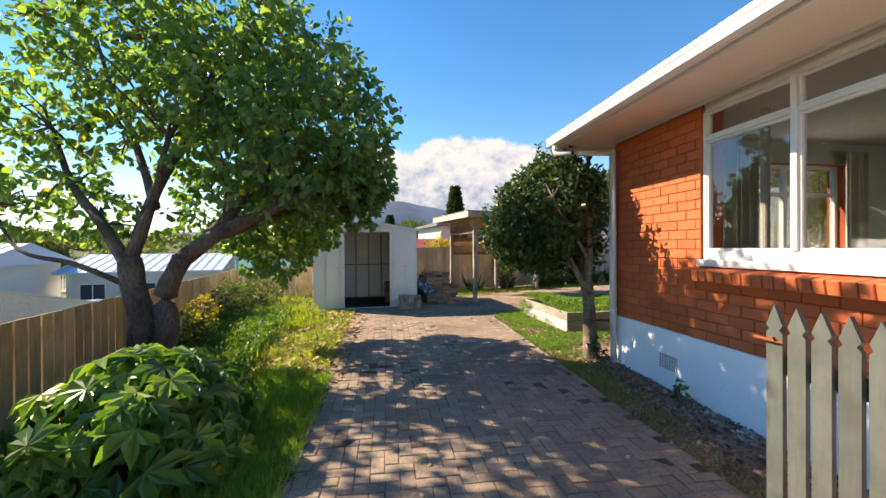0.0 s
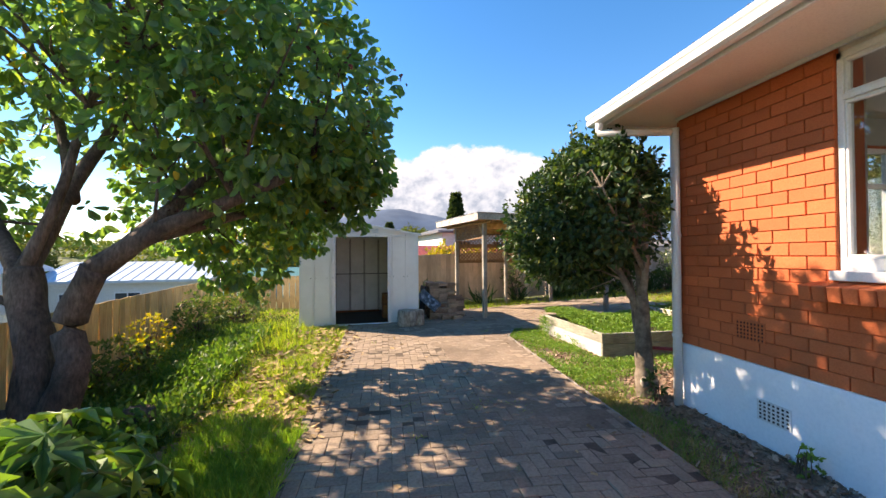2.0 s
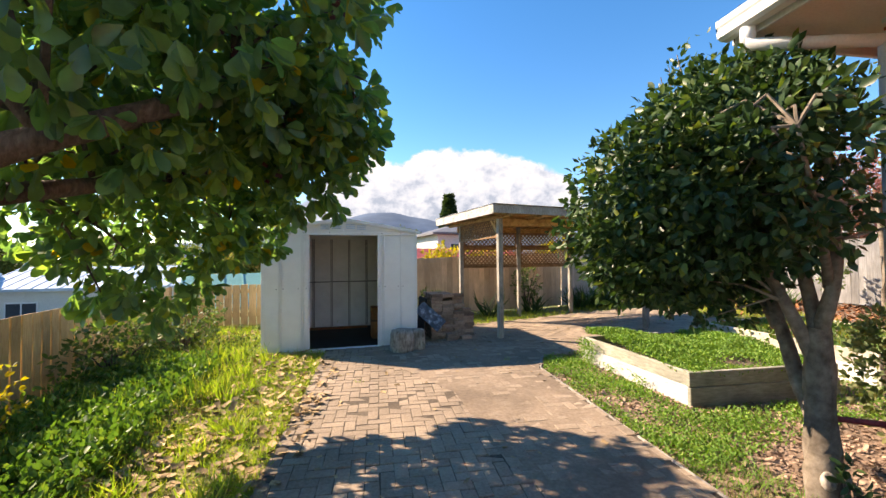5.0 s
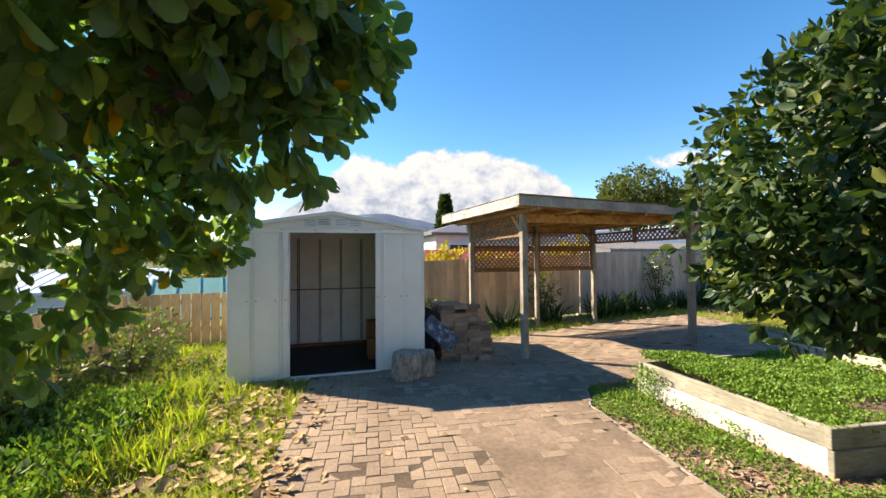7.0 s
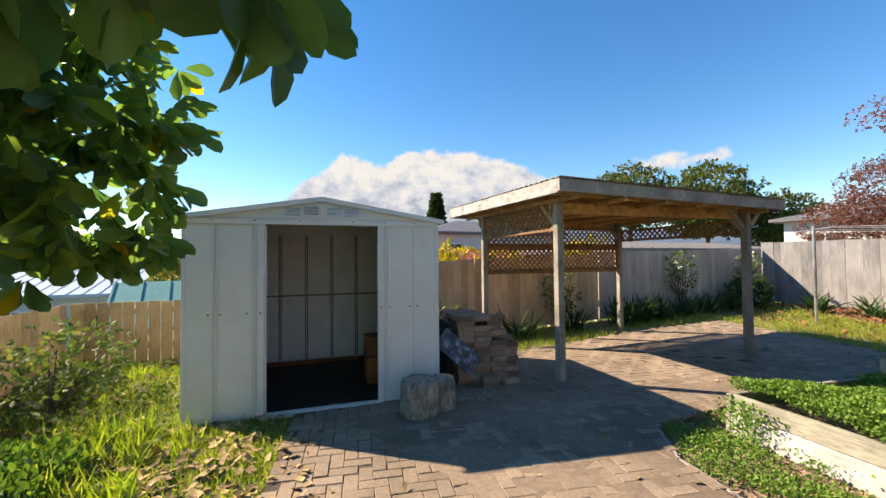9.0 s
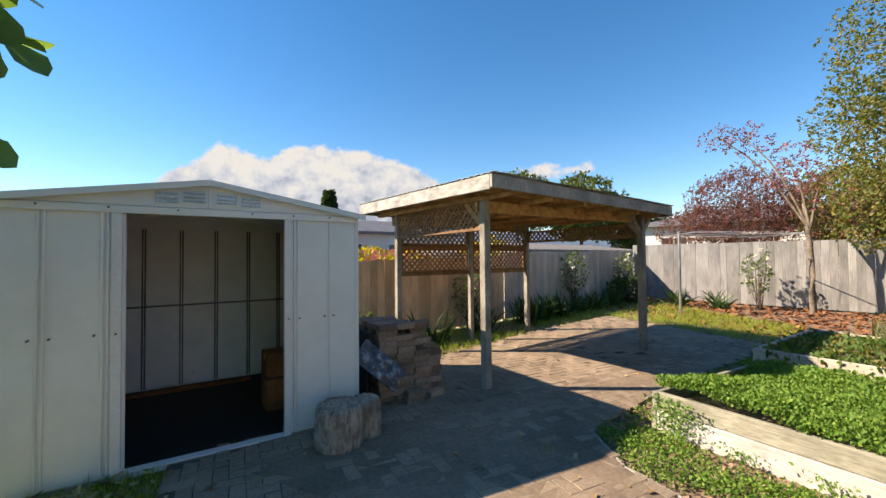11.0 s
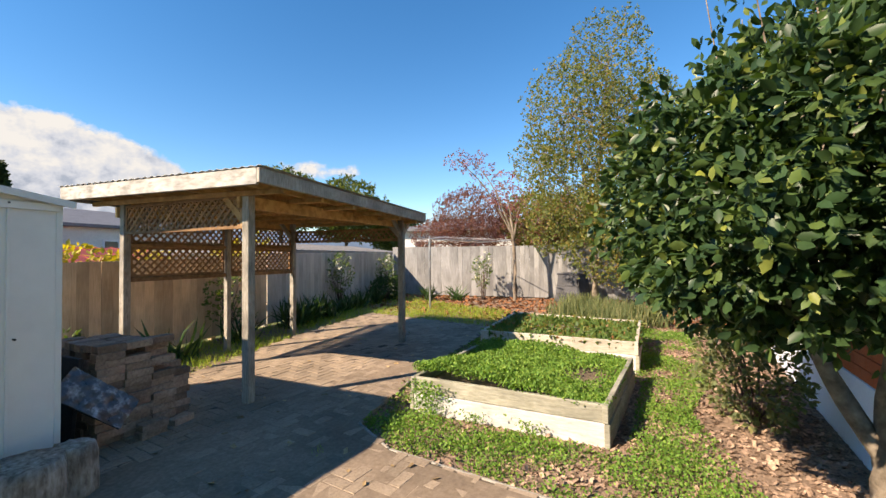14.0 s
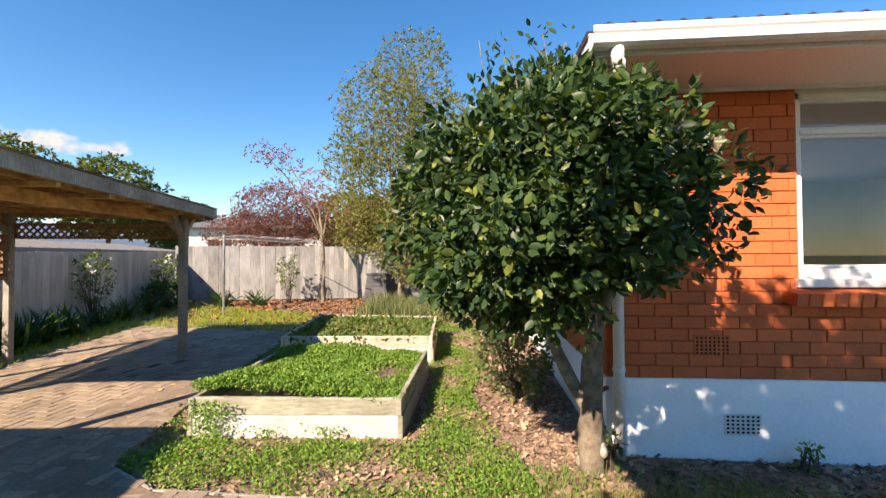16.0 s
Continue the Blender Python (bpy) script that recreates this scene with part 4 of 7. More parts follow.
# ---- raised garden beds ----
def raised_bed(corners, h_up, h_low, label, low_mat, up_mat, soil_drop=0.06):
    a = corners[0]
    bed = thing("raised_bed", pose(a[0], a[1], 0), label, "garden bed")
    n = len(corners)
    for i in range(n):
        p, q = Vector(corners[i]), Vector(corners[(i + 1) % n])
        d = q - p
        ang = math.atan2(d.y, d.x)
        g0, g1 = gz(*p), gz(*q)
        for name, z0, z1, mat, out in (("lower_board", -0.03, h_low, low_mat if i == 0 else BEDWOOD, -0.012), ("upper_board", h_low + 0.003, h_low + h_up, up_mat, 0.0)):
            bm = bmesh.new()
            vs = put(bm, -0.02 if i % 2 else 0.02, out, z0, d.length + (0.02 if i % 2 else -0.02), out + 0.045, z1)
            for v in vs:
                v.co.z += g0 + (g1 - g0) * max(0, min(1, v.co.x / d.length))
            bmesh.ops.bevel(bm, geom=bm.edges[:], offset=0.005, segments=1, affect="EDGES")
            o = part(name, bm, mat, bed, "bleached pale lower board" if mat is BEDPALE else "")
            o.matrix_basis = Matrix.Translation((p.x - a[0], p.y - a[1], 0)) @ Matrix.Rotation(ang, 4, "Z")
    vs = [(x - a[0], y - a[1], gz(x, y) + h_low + h_up - soil_drop) for x, y in corners]
    c = (sum(v[0] for v in vs) / n, sum(v[1] for v in vs) / n, sum(v[2] for v in vs) / n + 0.04)
    o = make("soil", vs + [c], [(i, (i + 1) % n, n) for i in range(n)], SOIL)
    o.parent = bed
    tagged(o, "dark garden soil")
    return bed


BED1 = [(2.97, 8.48), (3.14, 6.68), (4.86, 6.66), (4.80, 8.55)]
BED2 = [(5.15, 8.75), (5.42, 6.65), (7.2, 6.75), (7.1, 8.95)]
raised_bed(BED1, 0.15, 0.19, "raised garden bed of weathered boards overgrown with clover", BEDPALE, BEDWOOD, 0.10)
raised_bed(BED2, 0.17, 0.24, "raised garden bed of pale boards planted with strawberries", BEDPALE, BEDTAN)


# ---- open picket gate ----
def gate():
    g = thing("picket_gate", pose(1.63, 1.55, 0), "sage-grey painted timber picket gate standing open", "gate")
    top = 1.275
    prof = [(-0.036, 0.0), (0.036, 0.0), (0.036, top - 0.12), (0.022, top - 0.105), (0.036, top - 0.085), (0.0, top), (-0.036, top - 0.085), (-0.022, top - 0.105), (-0.036, top - 0.12)]
    k = len(prof)
    me = None
    for i in range(11):
        if me is None:
            vs = [(0, y, z) for y, z in prof] + [(0.02, y, z) for y, z in prof]
            fs = [tuple(range(k))[::-1], tuple(range(k, 2 * k))] + [(j, (j + 1) % k, k + (j + 1) % k, k + j) for j in range(k)]
            o = make("picket", vs, fs, GATE)
            o.parent = g
            me = o.data
        else:
            o = share("picket", me, g, Matrix.Identity(4))
        o.matrix_basis = pose(-0.004 * i, -0.05 - 0.097 * i, 0.07)
    for z in (0.35, 1.05):
        bx("gate_rail", 0.021, -1.08, z, 0.06, -0.01, z + 0.08, GATE, g)
    bx("gate_brace", 0.021, -1.0, 0.44, 0.05, -0.9, 1.05, GATE, g)
    bm = bmesh.new()
    tube(bm, (-0.012, -0.1, 1.195), (-0.012, 0.03, 1.195), 0.007, seg=8)
    tube(bm, (-0.012, -0.07, 1.195), (-0.03, -0.07, 1.215), 0.006, seg=8)
    part("gate_bolt", bm, RUST, g, "rusty iron gate bolt")
    bx("gate_post", 0.0, -1.22, -0.3, 0.09, -1.1, 1.4, GATE, g)


gate()


# ---- clothesline, compost bin, stump, pavers ----
def clothesline():
    c = thing("clothesline", pose(9.05, 12.12, gz(9, 12.1)), "grey steel clothesline on a single pole", "clothesline")
    bm = bmesh.new()
    tube(bm, (0, 0, -0.1), (0, 0, 2.0), 0.028, seg=10)
    part("pole", bm, GALV, c)
    d = Vector((0.83, -0.55, 0))
    s = Vector((0.55, 0.83, 0))
    bm = bmesh.new()
    tube(bm, (0, 0, 1.92), d * 2.1 + Vector((0, 0, 1.86)), 0.016, seg=6)
    tube(bm, (0, 0, 2.0), d * 2.1 + Vector((0, 0, 1.86)), 0.006, seg=6)
    part("arm", bm, GALV, c)
    bm = bmesh.new()
    tube(bm, s * -0.9 + Vector((0, 0, 1.93)), s * 0.9 + Vector((0, 0, 1.93)), 0.014, seg=6)
    part("cross_bar", bm, GALV, c)
    for k in (-0.9, -0.5, 0.5, 0.9):
        bm = bmesh.new()
        tube(bm, s * k + Vector((0, 0, 1.94)), s * k + d * 2.1 + Vector((0, 0, 1.88)), 0.004, seg=4)
        part("line", bm, WHITE, c)
    bm = bmesh.new()
    tube(bm, d * 2.1 + s * -0.9 + Vector((0, 0, 1.87)), d * 2.1 + s * 0.9 + Vector((0, 0, 1.87)), 0.014, seg=6)
    part("cross_bar", bm, GALV, c)


def compost():
    c = thing("compost_bin", pose(12.45, 9.05, gz(12.45, 9.05), 0, 0, -16), "dark grey plastic compost bin against the fence", "compost bin")
    bm = bmesh.new()
    vs = put(bm, -0.4, -0.42, 0, 0.4, 0.42, 0.86, None)
    for v in vs:
        k = 1 - 0.25 * v.co.z
        v.co.x *= k
        v.co.y *= k
    bmesh.ops.bevel(bm, geom=bm.edges[:], offset=0.03, segments=2, affect="EDGES")
    part("bin_body", bm, PLASTIC_GREY, c)
    bx("lid", -0.33, -0.36, 0.84, 0.33, 0.36, 0.90, PLASTIC_GREY, c, bevel=0.02)
    for z in (0.25, 0.5):
        bx("band", -0.40 + 0.08 * z, -0.36, z, -0.375 + 0.08 * z, 0.36, z + 0.03, PLASTIC_GREY, c)
    bx("hatch", -0.392, -0.2, 0.08, -0.37, 0.2, 0.3, PLASTIC_GREY, c)


def log_stump(x, y, r, h, label, seed, material=None):
    rr = random.Random(seed)
    bm = bmesh.new()
    seg, rings = 26, 7
    loops = []
    ph = [rr.uniform(0, 6.28) for _ in range(4)]
    for j in range(rings):
        z = h * j / (rings - 1)
        k = r * (1.06 - 0.10 * (j / (rings - 1)) - (0.06 if j in (0, rings - 1) else 0))
        loops.append([bm.verts.new((k * (1 + 0.07 * math.sin(2 * a + ph[0]) + 0.04 * math.sin(5 * a + ph[1]) + rr.uniform(-0.02, 0.02)) * math.cos(a),
                                    k * (1 + 0.07 * math.sin(2 * a + ph[0]) + 0.04 * math.sin(7 * a + ph[2]) + rr.uniform(-0.02, 0.02)) * math.sin(a), z + rr.uniform(-0.006, 0.006)))
                      for a in (2 * math.pi * i / seg for i in range(seg))])
    for a, b in zip(loops, loops[1:]):
        for i in range(seg):
            bm.faces.new((a[i], a[(i + 1) % seg], b[(i + 1) % seg], b[i]))
    bm.faces.new(loops[0][::-1])
    top = bm.verts.new((0, 0, h + 0.004))
    for i in range(seg):
        bm.faces.new((loops[-1][i], loops[-1][(i + 1) % seg], top))
    o = link("log_stump", bm, material or STUMP, True)
    o.matrix_basis = pose(x, y, gz(x, y) + 0.005)
    tagged(o, label, "log")


clothesline()
compost()
log_stump(0.46, 9.43, 0.195, 0.34, "weathered grey log round standing by the shed door", 2)
log_stump(-2.08, 5.05, 0.15, 0.2, "dark rotting tree stump in the grass by the fence", 9, BARK)
log_stump(0.695, 9.50, 0.12, 0.33, "narrow split grey log standing beside the larger round", 5)


# ---- plants ----
def limb(bm, pts, r0, r1, seg=9):
    """A tapered, gently wobbling branch through the points."""
    P = [Vector(p) for p in pts]
    fine = []
    for i in range(len(P) - 1):
        a, b = P[i], P[i + 1]
        pa, nb = P[max(0, i - 1)], P[min(len(P) - 1, i + 2)]
        for k in range(4):
            t = k / 4
            m0, m1 = (b - pa) * 0.5, (nb - a) * 0.5
            fine.append(a * (2 * t**3 - 3 * t**2 + 1) + m0 * (t**3 - 2 * t**2 + t) + b * (-2 * t**3 + 3 * t**2) + m1 * (t**3 - t**2))
    fine.append(P[-1])
    loops = []
    n = len(fine)
    for i, p in enumerate(fine):
        d = (fine[min(n - 1, i + 1)] - fine[max(0, i - 1)]).normalized()
        q = d.to_track_quat("Z", "Y").to_matrix()
        r = r0 + (r1 - r0) * i / (n - 1)
        loops.append([bm.verts.new(p + q @ Vector((math.cos(a), math.sin(a), 0)) * r * (1 + 0.2 * noise.noise(p * 4 + Vector((a, 0, 0))))) for a in (2 * math.pi * k / seg for k in range(seg))])
    for a, b in zip(loops, loops[1:]):
        for k in range(seg):
            bm.faces.new((a[k], a[(k + 1) % seg], b[(k + 1) % seg], b[k]))
    bm.faces.new(loops[0][::-1])
    bm.faces.new(loops[-1])


def tips_in(blobs, n, shell=0.75):
    """Places and outward ways of twig tips in a crown made of ellipsoids (centre, radii, weight)."""
    w = np.array([b[2] for b in blobs], float)
    pick = rng.choice(len(blobs), n, p=w / w.sum())
    v = rng.normal(0, 1, (n, 3))
    v /= np.linalg.norm(v, axis=1, keepdims=True)
    rad = np.where(rng.random(n) < shell, rng.uniform(0.78, 1.08, n), rng.uniform(0.2, 0.85, n))
    lump = np.array([1 + 0.22 * noise.noise((a[0] * 2.1 + k * 9, a[1] * 2.1, a[2] * 2.1)) for a, k in zip(v, pick)])
    C = np.array([b[0] for b in blobs], float)[pick]
    R = np.array([b[1] for b in blobs], float)[pick]
    return C + v * R * (rad * lump)[:, None], v


def crown(name, blobs, n, per, length, material, template=LEAF, shell=0.75, droop=0.35, loose=0.7, keep=None, reach=0.5):
    P, V = tips_in(blobs, n, shell)
    if keep is not None:
        k = keep(P)
        P, V = P[k], V[k]
    P, V = np.repeat(P, per, 0), np.repeat(V, per, 0)
    N = V * 0.6 + rng.normal(0, loose, P.shape)
    N[:, 2] -= droop
    N /= np.linalg.norm(N, axis=1, keepdims=True)
    P = P + N * rng.uniform(0, reach * length, len(P))[:, None]
    return scatter(name, material, template, P, N, rng.uniform(0, 6.283, len(P)), length * rng.uniform(0.65, 1.2, len(P)))


def adopt(ob, parent, label=""):
    """Makes ob, built in world places, a part of parent."""
    ob.parent = parent
    ob.matrix_parent_inverse = parent.matrix_basis.inverted()
    return tagged(ob, label) if label else ob


def twigs(tree, material, starts, blobs, n, r=0.012, seed=1):
    """Thin side branches from the limbs out into the crown, one mesh."""
    rr = random.Random(seed)
    bm = bmesh.new()
    P, V = tips_in(blobs, n, 0.5)
    for p in P:
        s = min(starts, key=lambda q: (Vector(q) - Vector(p)).length * rr.uniform(0.8, 1.3))
        s, e = Vector(s), Vector(p)
        mid = (s + e) / 2 + Vector((rr.uniform(-0.12, 0.12), rr.uniform(-0.12, 0.12), rr.uniform(-0.02, 0.18)))
        tube(bm, s, mid, r * 1.5, r, 5)
        tube(bm, mid, e, r, r * 0.4, 5)
    o = link("twig_mass", bm, material)
    tagged(o, kind="stuff")
    return adopt(o, tree)


def big_tree():
    base = (-2.62, 4.6, gz(-2.62, 4.6))
    t = thing("tree", pose(*base), "broad spreading tree with thick forked trunk and large green leaves", "tree")
    limbs = [
        ("trunk", [(-2.86, 5.35, -0.05), (-2.84, 5.36, 0.45), (-2.87, 5.38, 0.9), (-2.98, 5.4, 1.25), (-3.02, 5.4, 1.5)], 0.17, 0.115),
        ("trunk", [(-2.78, 5.36, -0.05), (-2.66, 5.34, 0.4), (-2.56, 5.32, 0.75), (-2.60, 5.30, 1.1), (-2.40, 5.22, 1.5)], 0.155, 0.105),
        ("branch", [(-2.42, 5.23, 1.48), (-2.0, 5.2, 1.78), (-1.4, 5.25, 2.08), (-0.75, 5.5, 2.5), (-0.3, 5.9, 2.9)], 0.11, 0.03),
        ("branch", [(-2.3, 5.22, 1.55), (-1.9, 5.4, 2.1), (-1.5, 5.7, 2.8), (-1.2, 5.9, 3.6)], 0.09, 0.03),
        ("branch", [(-2.0, 5.2, 1.75), (-1.6, 5.9, 2.0), (-1.4, 6.5, 2.2), (-1.3, 7.0, 2.4)], 0.07, 0.02),
        ("branch", [(-3.02, 5.4, 1.45), (-2.9, 5.6, 2.3), (-2.6, 5.9, 3.3), (-2.4, 6.0, 4.4)], 0.10, 0.03),
        ("branch", [(-3.02, 5.4, 1.4), (-3.4, 5.5, 1.9), (-3.9, 5.7, 2.4), (-4.3, 5.9, 3.2)], 0.09, 0.03),
        ("branch", [(-3.0, 5.38, 1.2), (-3.5, 5.3, 1.45), (-4.1, 5.4, 1.6), (-4.7, 5.7, 2.1)], 0.04, 0.015),
        ("branch", [(-2.9, 5.6, 2.1), (-3.3, 5.9, 3.0), (-3.7, 6.1, 3.8), (-3.9, 6.1, 4.5)], 0.07, 0.02),
        ("branch", [(-2.3, 5.3, 1.6), (-2.2, 6.2, 2.1), (-2.0, 7.0, 2.6)], 0.07, 0.02),
        ("branch", [(-3.02, 5.4, 1.5), (-2.7, 5.2, 2.2), (-2.5, 5.1, 2.9), (-2.2, 5.2, 3.4)], 0.06, 0.02),
    ]
    starts = []
    for name, pts, r0, r1 in limbs:
        low = [max(0.0, min(1.0, (2.8 - pz) / 1.2)) for px, py, pz in pts]
        pts = [(px + 0.22 * w + 0.04 * max(0, 1 - pz / 2.4), py - 0.42 * w - 0.34 * max(0, 1 - pz / 2.4), pz) for (px, py, pz), w in zip(pts, low)]
        bm = bmesh.new()
        limb(bm, pts, r0 * 0.84, r1 * 0.95)
        adopt(link(name, bm, BARK, True), t)
        starts += pts[1:]
    bm = bmesh.new()
    tube(bm, (-2.66, 4.66, 0.38), (-2.76, 4.5, 0.43), 0.085, 0.08, 10)
    adopt(link("cut_stub", bm, BARK), t)
    blobs = [((-1.22, 5.45, 3.2), (1.2, 1.35, 1.15), 3.6), ((-2.3, 5.5, 4.1), (1.5, 1.45, 1.15), 3.6), ((-3.8, 5.7, 3.9), (1.25, 1.2, 1.15), 1.05), ((-4.6, 5.9, 2.9), (0.9, 0.9, 0.8), 0.75), ((-4.1, 5.7, 2.15), (0.8, 0.6, 0.45), 0.4),
             ((-1.75, 6.75, 2.0), (0.7, 0.75, 0.8), 1.5), ((-1.0, 5.75, 2.6), (0.8, 0.7, 0.5), 1.0), ((-2.3, 6.9, 2.6), (1.0, 0.8, 0.9), 1.2), ((-0.42, 5.85, 2.6), (0.42, 0.42, 0.42), 0.6), ((-0.2, 6.18, 2.62), (0.29, 0.3, 0.34), 0.4), ((-1.17, 7.36, 2.12), (0.36, 0.42, 0.52), 0.7), ((-0.42, 6.0, 2.14), (0.26, 0.2, 0.24), 0.22), ((-3.3, 5.8, 2.5), (1.0, 0.7, 0.8), 0.3), ((-1.0, 4.9, 2.9), (0.9, 0.8, 0.7), 0.55)]
    twigs(t, BARK, [s for s in starts if s[2] > 1.4], blobs, 150)
    leaves = crown("crown", blobs, 3600, 8, 0.116, LEAF_TREE, droop=0.7, shell=0.8, keep=lambda P: ((P[:, 2] > 2.2) | (P[:, 0] < -0.72)) | ((P[:, 2] > 1.94) & (P[:, 1] < 6.2)))
    adopt(leaves, t, "dense crown of large glossy green leaves with a few yellow ones")
    # dark purple seed heads
    P, V = tips_in(blobs[:3], 160, 1.0)
    P = np.repeat(P, 9, 0) + rng.normal(0, 0.05, (160 * 9, 3))
    o = scatter("seed_head_mass", leafy("purple_seed_head", [(0.0, (0.05, 0.012, 0.02)), (1.0, (0.12, 0.03, 0.04))], rough=0.7), FLAKE, P, rng.normal(0, 1, P.shape), rng.uniform(0, 6, len(P)), rng.uniform(0.02, 0.04, len(P)))
    tagged(o, kind="stuff")
    adopt(o, t)


def camellia():
    x, y = 2.77, 5.19
    t = thing("camellia_tree", pose(x, y, gz(x, y)), "small clipped camellia with glossy dark leaves and a knotty trunk", "tree")
    limbs = [
        ("trunk", [(x, y, -0.03), (x - 0.01, y + 0.01, 0.4), (x - 0.03, y + 0.0, 0.85), (x - 0.05, y - 0.02, 1.15)], 0.105, 0.06),
        ("branch", [(x - 0.01, y + 0.02, 0.5), (x + 0.03, y + 0.18, 0.8), (x + 0.06, y + 0.32, 1.15), (x + 0.0, y + 0.42, 1.6)], 0.055, 0.03),
        ("branch", [(x - 0.03, y + 0.0, 0.9), (x - 0.2, y + 0.05, 1.3), (x - 0.4, y + 0.15, 1.8), (x - 0.5, y + 0.2, 2.3)], 0.045, 0.015),
        ("branch", [(x - 0.05, y - 0.02, 1.1), (x - 0.08, y - 0.15, 1.5), (x - 0.15, y - 0.18, 1.95), (x - 0.2, y - 0.2, 2.35)], 0.045, 0.012),
        ("branch", [(x - 0.05, y - 0.02, 1.1), (x - 0.02, y + 0.1, 1.6), (x - 0.08, y + 0.15, 2.2), (x - 0.1, y + 0.2, 2.8)], 0.045, 0.012),
        ("branch", [(x + 0.03, y + 0.3, 1.1), (x + 0.1, y + 0.6, 1.5), (x + 0.05, y + 0.9, 2.0)], 0.04, 0.012),
        ("branch", [(x - 0.06, y - 0.1, 1.4), (x - 0.3, y - 0.25, 1.65), (x - 0.55, y - 0.4, 1.9), (x - 0.75, y - 0.5, 2.2)], 0.03, 0.008),
    ]
    starts = []
    for name, pts, r0, r1 in limbs:
        bm = bmesh.new()
        limb(bm, pts, r0, r1, 8)
        adopt(link(name, bm, BARK_PALE, True), t)
        starts += pts[1:]
    rr = random.Random(4)
    bm = bmesh.new()
    for k in range(9):
        a = rr.uniform(0, 6.28)
        bmesh.ops.create_icosphere(bm, subdivisions=2, radius=rr.uniform(0.025, 0.045), matrix=pose(x + 0.085 * math.cos(a), y + 0.085 * math.sin(a), gz(x, y) + rr.uniform(0.0, 0.2)) @ Matrix.Diagonal((1, 1, 1.5, 1)))
    adopt(link("root_knots", bm, STUMP, True), t, "pale knotty burls at the foot of the trunk")
    blobs = [((2.35, 5.68, 1.95), (0.85, 0.82, 0.75), 3.0), ((2.25, 5.28, 2.05), (0.70, 0.55, 0.6), 2.0), ((2.5, 5.5, 2.48), (0.62, 0.62, 0.38), 1.2), ((2.25, 5.75, 1.62), (0.66, 0.58, 0.36), 1.5), ((2.9, 6.05, 1.9), (0.6, 0.5, 0.6), 1.0), ((2.1, 4.78, 2.05), (0.3, 0.32, 0.45), 0.14), ((2.4, 5.5, 2.78), (0.25, 0.25, 0.18), 0.12)]

    def keep(P):
        bare = (P[:, 0] > 2.42) & (P[:, 1] < 5.55) & (P[:, 2] < 2.4) & (rng.random(len(P)) < 0.75)
        return ~bare & ((P[:, 0] < 2.93) | (P[:, 1] > 5.12)) & (P[:, 2] > np.where(P[:, 1] < 5.4, 1.5, 1.05))
    twigs(t, BARK_PALE, [s for s in starts if s[2] > 1.1], blobs, 170, 0.007, 5)
    o = crown("crown", blobs, 6800, 5, 0.069, LEAF_CAM, OVAL, keep=keep, droop=0.3, shell=0.72)
    adopt(o, t, "rounded crown of small glossy dark green leaves")
    bm = bmesh.new()
    for k in range(7):
        a, h = rr.uniform(0, 6.28), rr.uniform(0.35, 0.6)
        cx, cy = 2.5 + 0.3 * math.cos(a), 5.6 + 0.35 * math.sin(a)
        tube(bm, (cx, cy, 2.5), (cx + rr.uniform(-0.1, 0.1), cy + rr.uniform(-0.1, 0.1), 2.55 + h), 0.006, 0.003, 5)
    tagged(adopt(link("shoot_mass", bm, BARK_PALE), t), kind="stuff")
    tips = np.array([(2.5 + 0.3 * math.cos(a), 5.6 + 0.35 * math.sin(a), h) for a, h in zip(rng.uniform(0, 6.28, 150), rng.uniform(2.7, 3.1, 150))])
    tagged(adopt(scatter("shoot_leaves", LEAF_CAM, OVAL, tips, upright(150, 0.8), rng.uniform(0, 6.28, 150), 0.06 * rng.uniform(0.6, 1.2, 150)), t), kind="stuff")


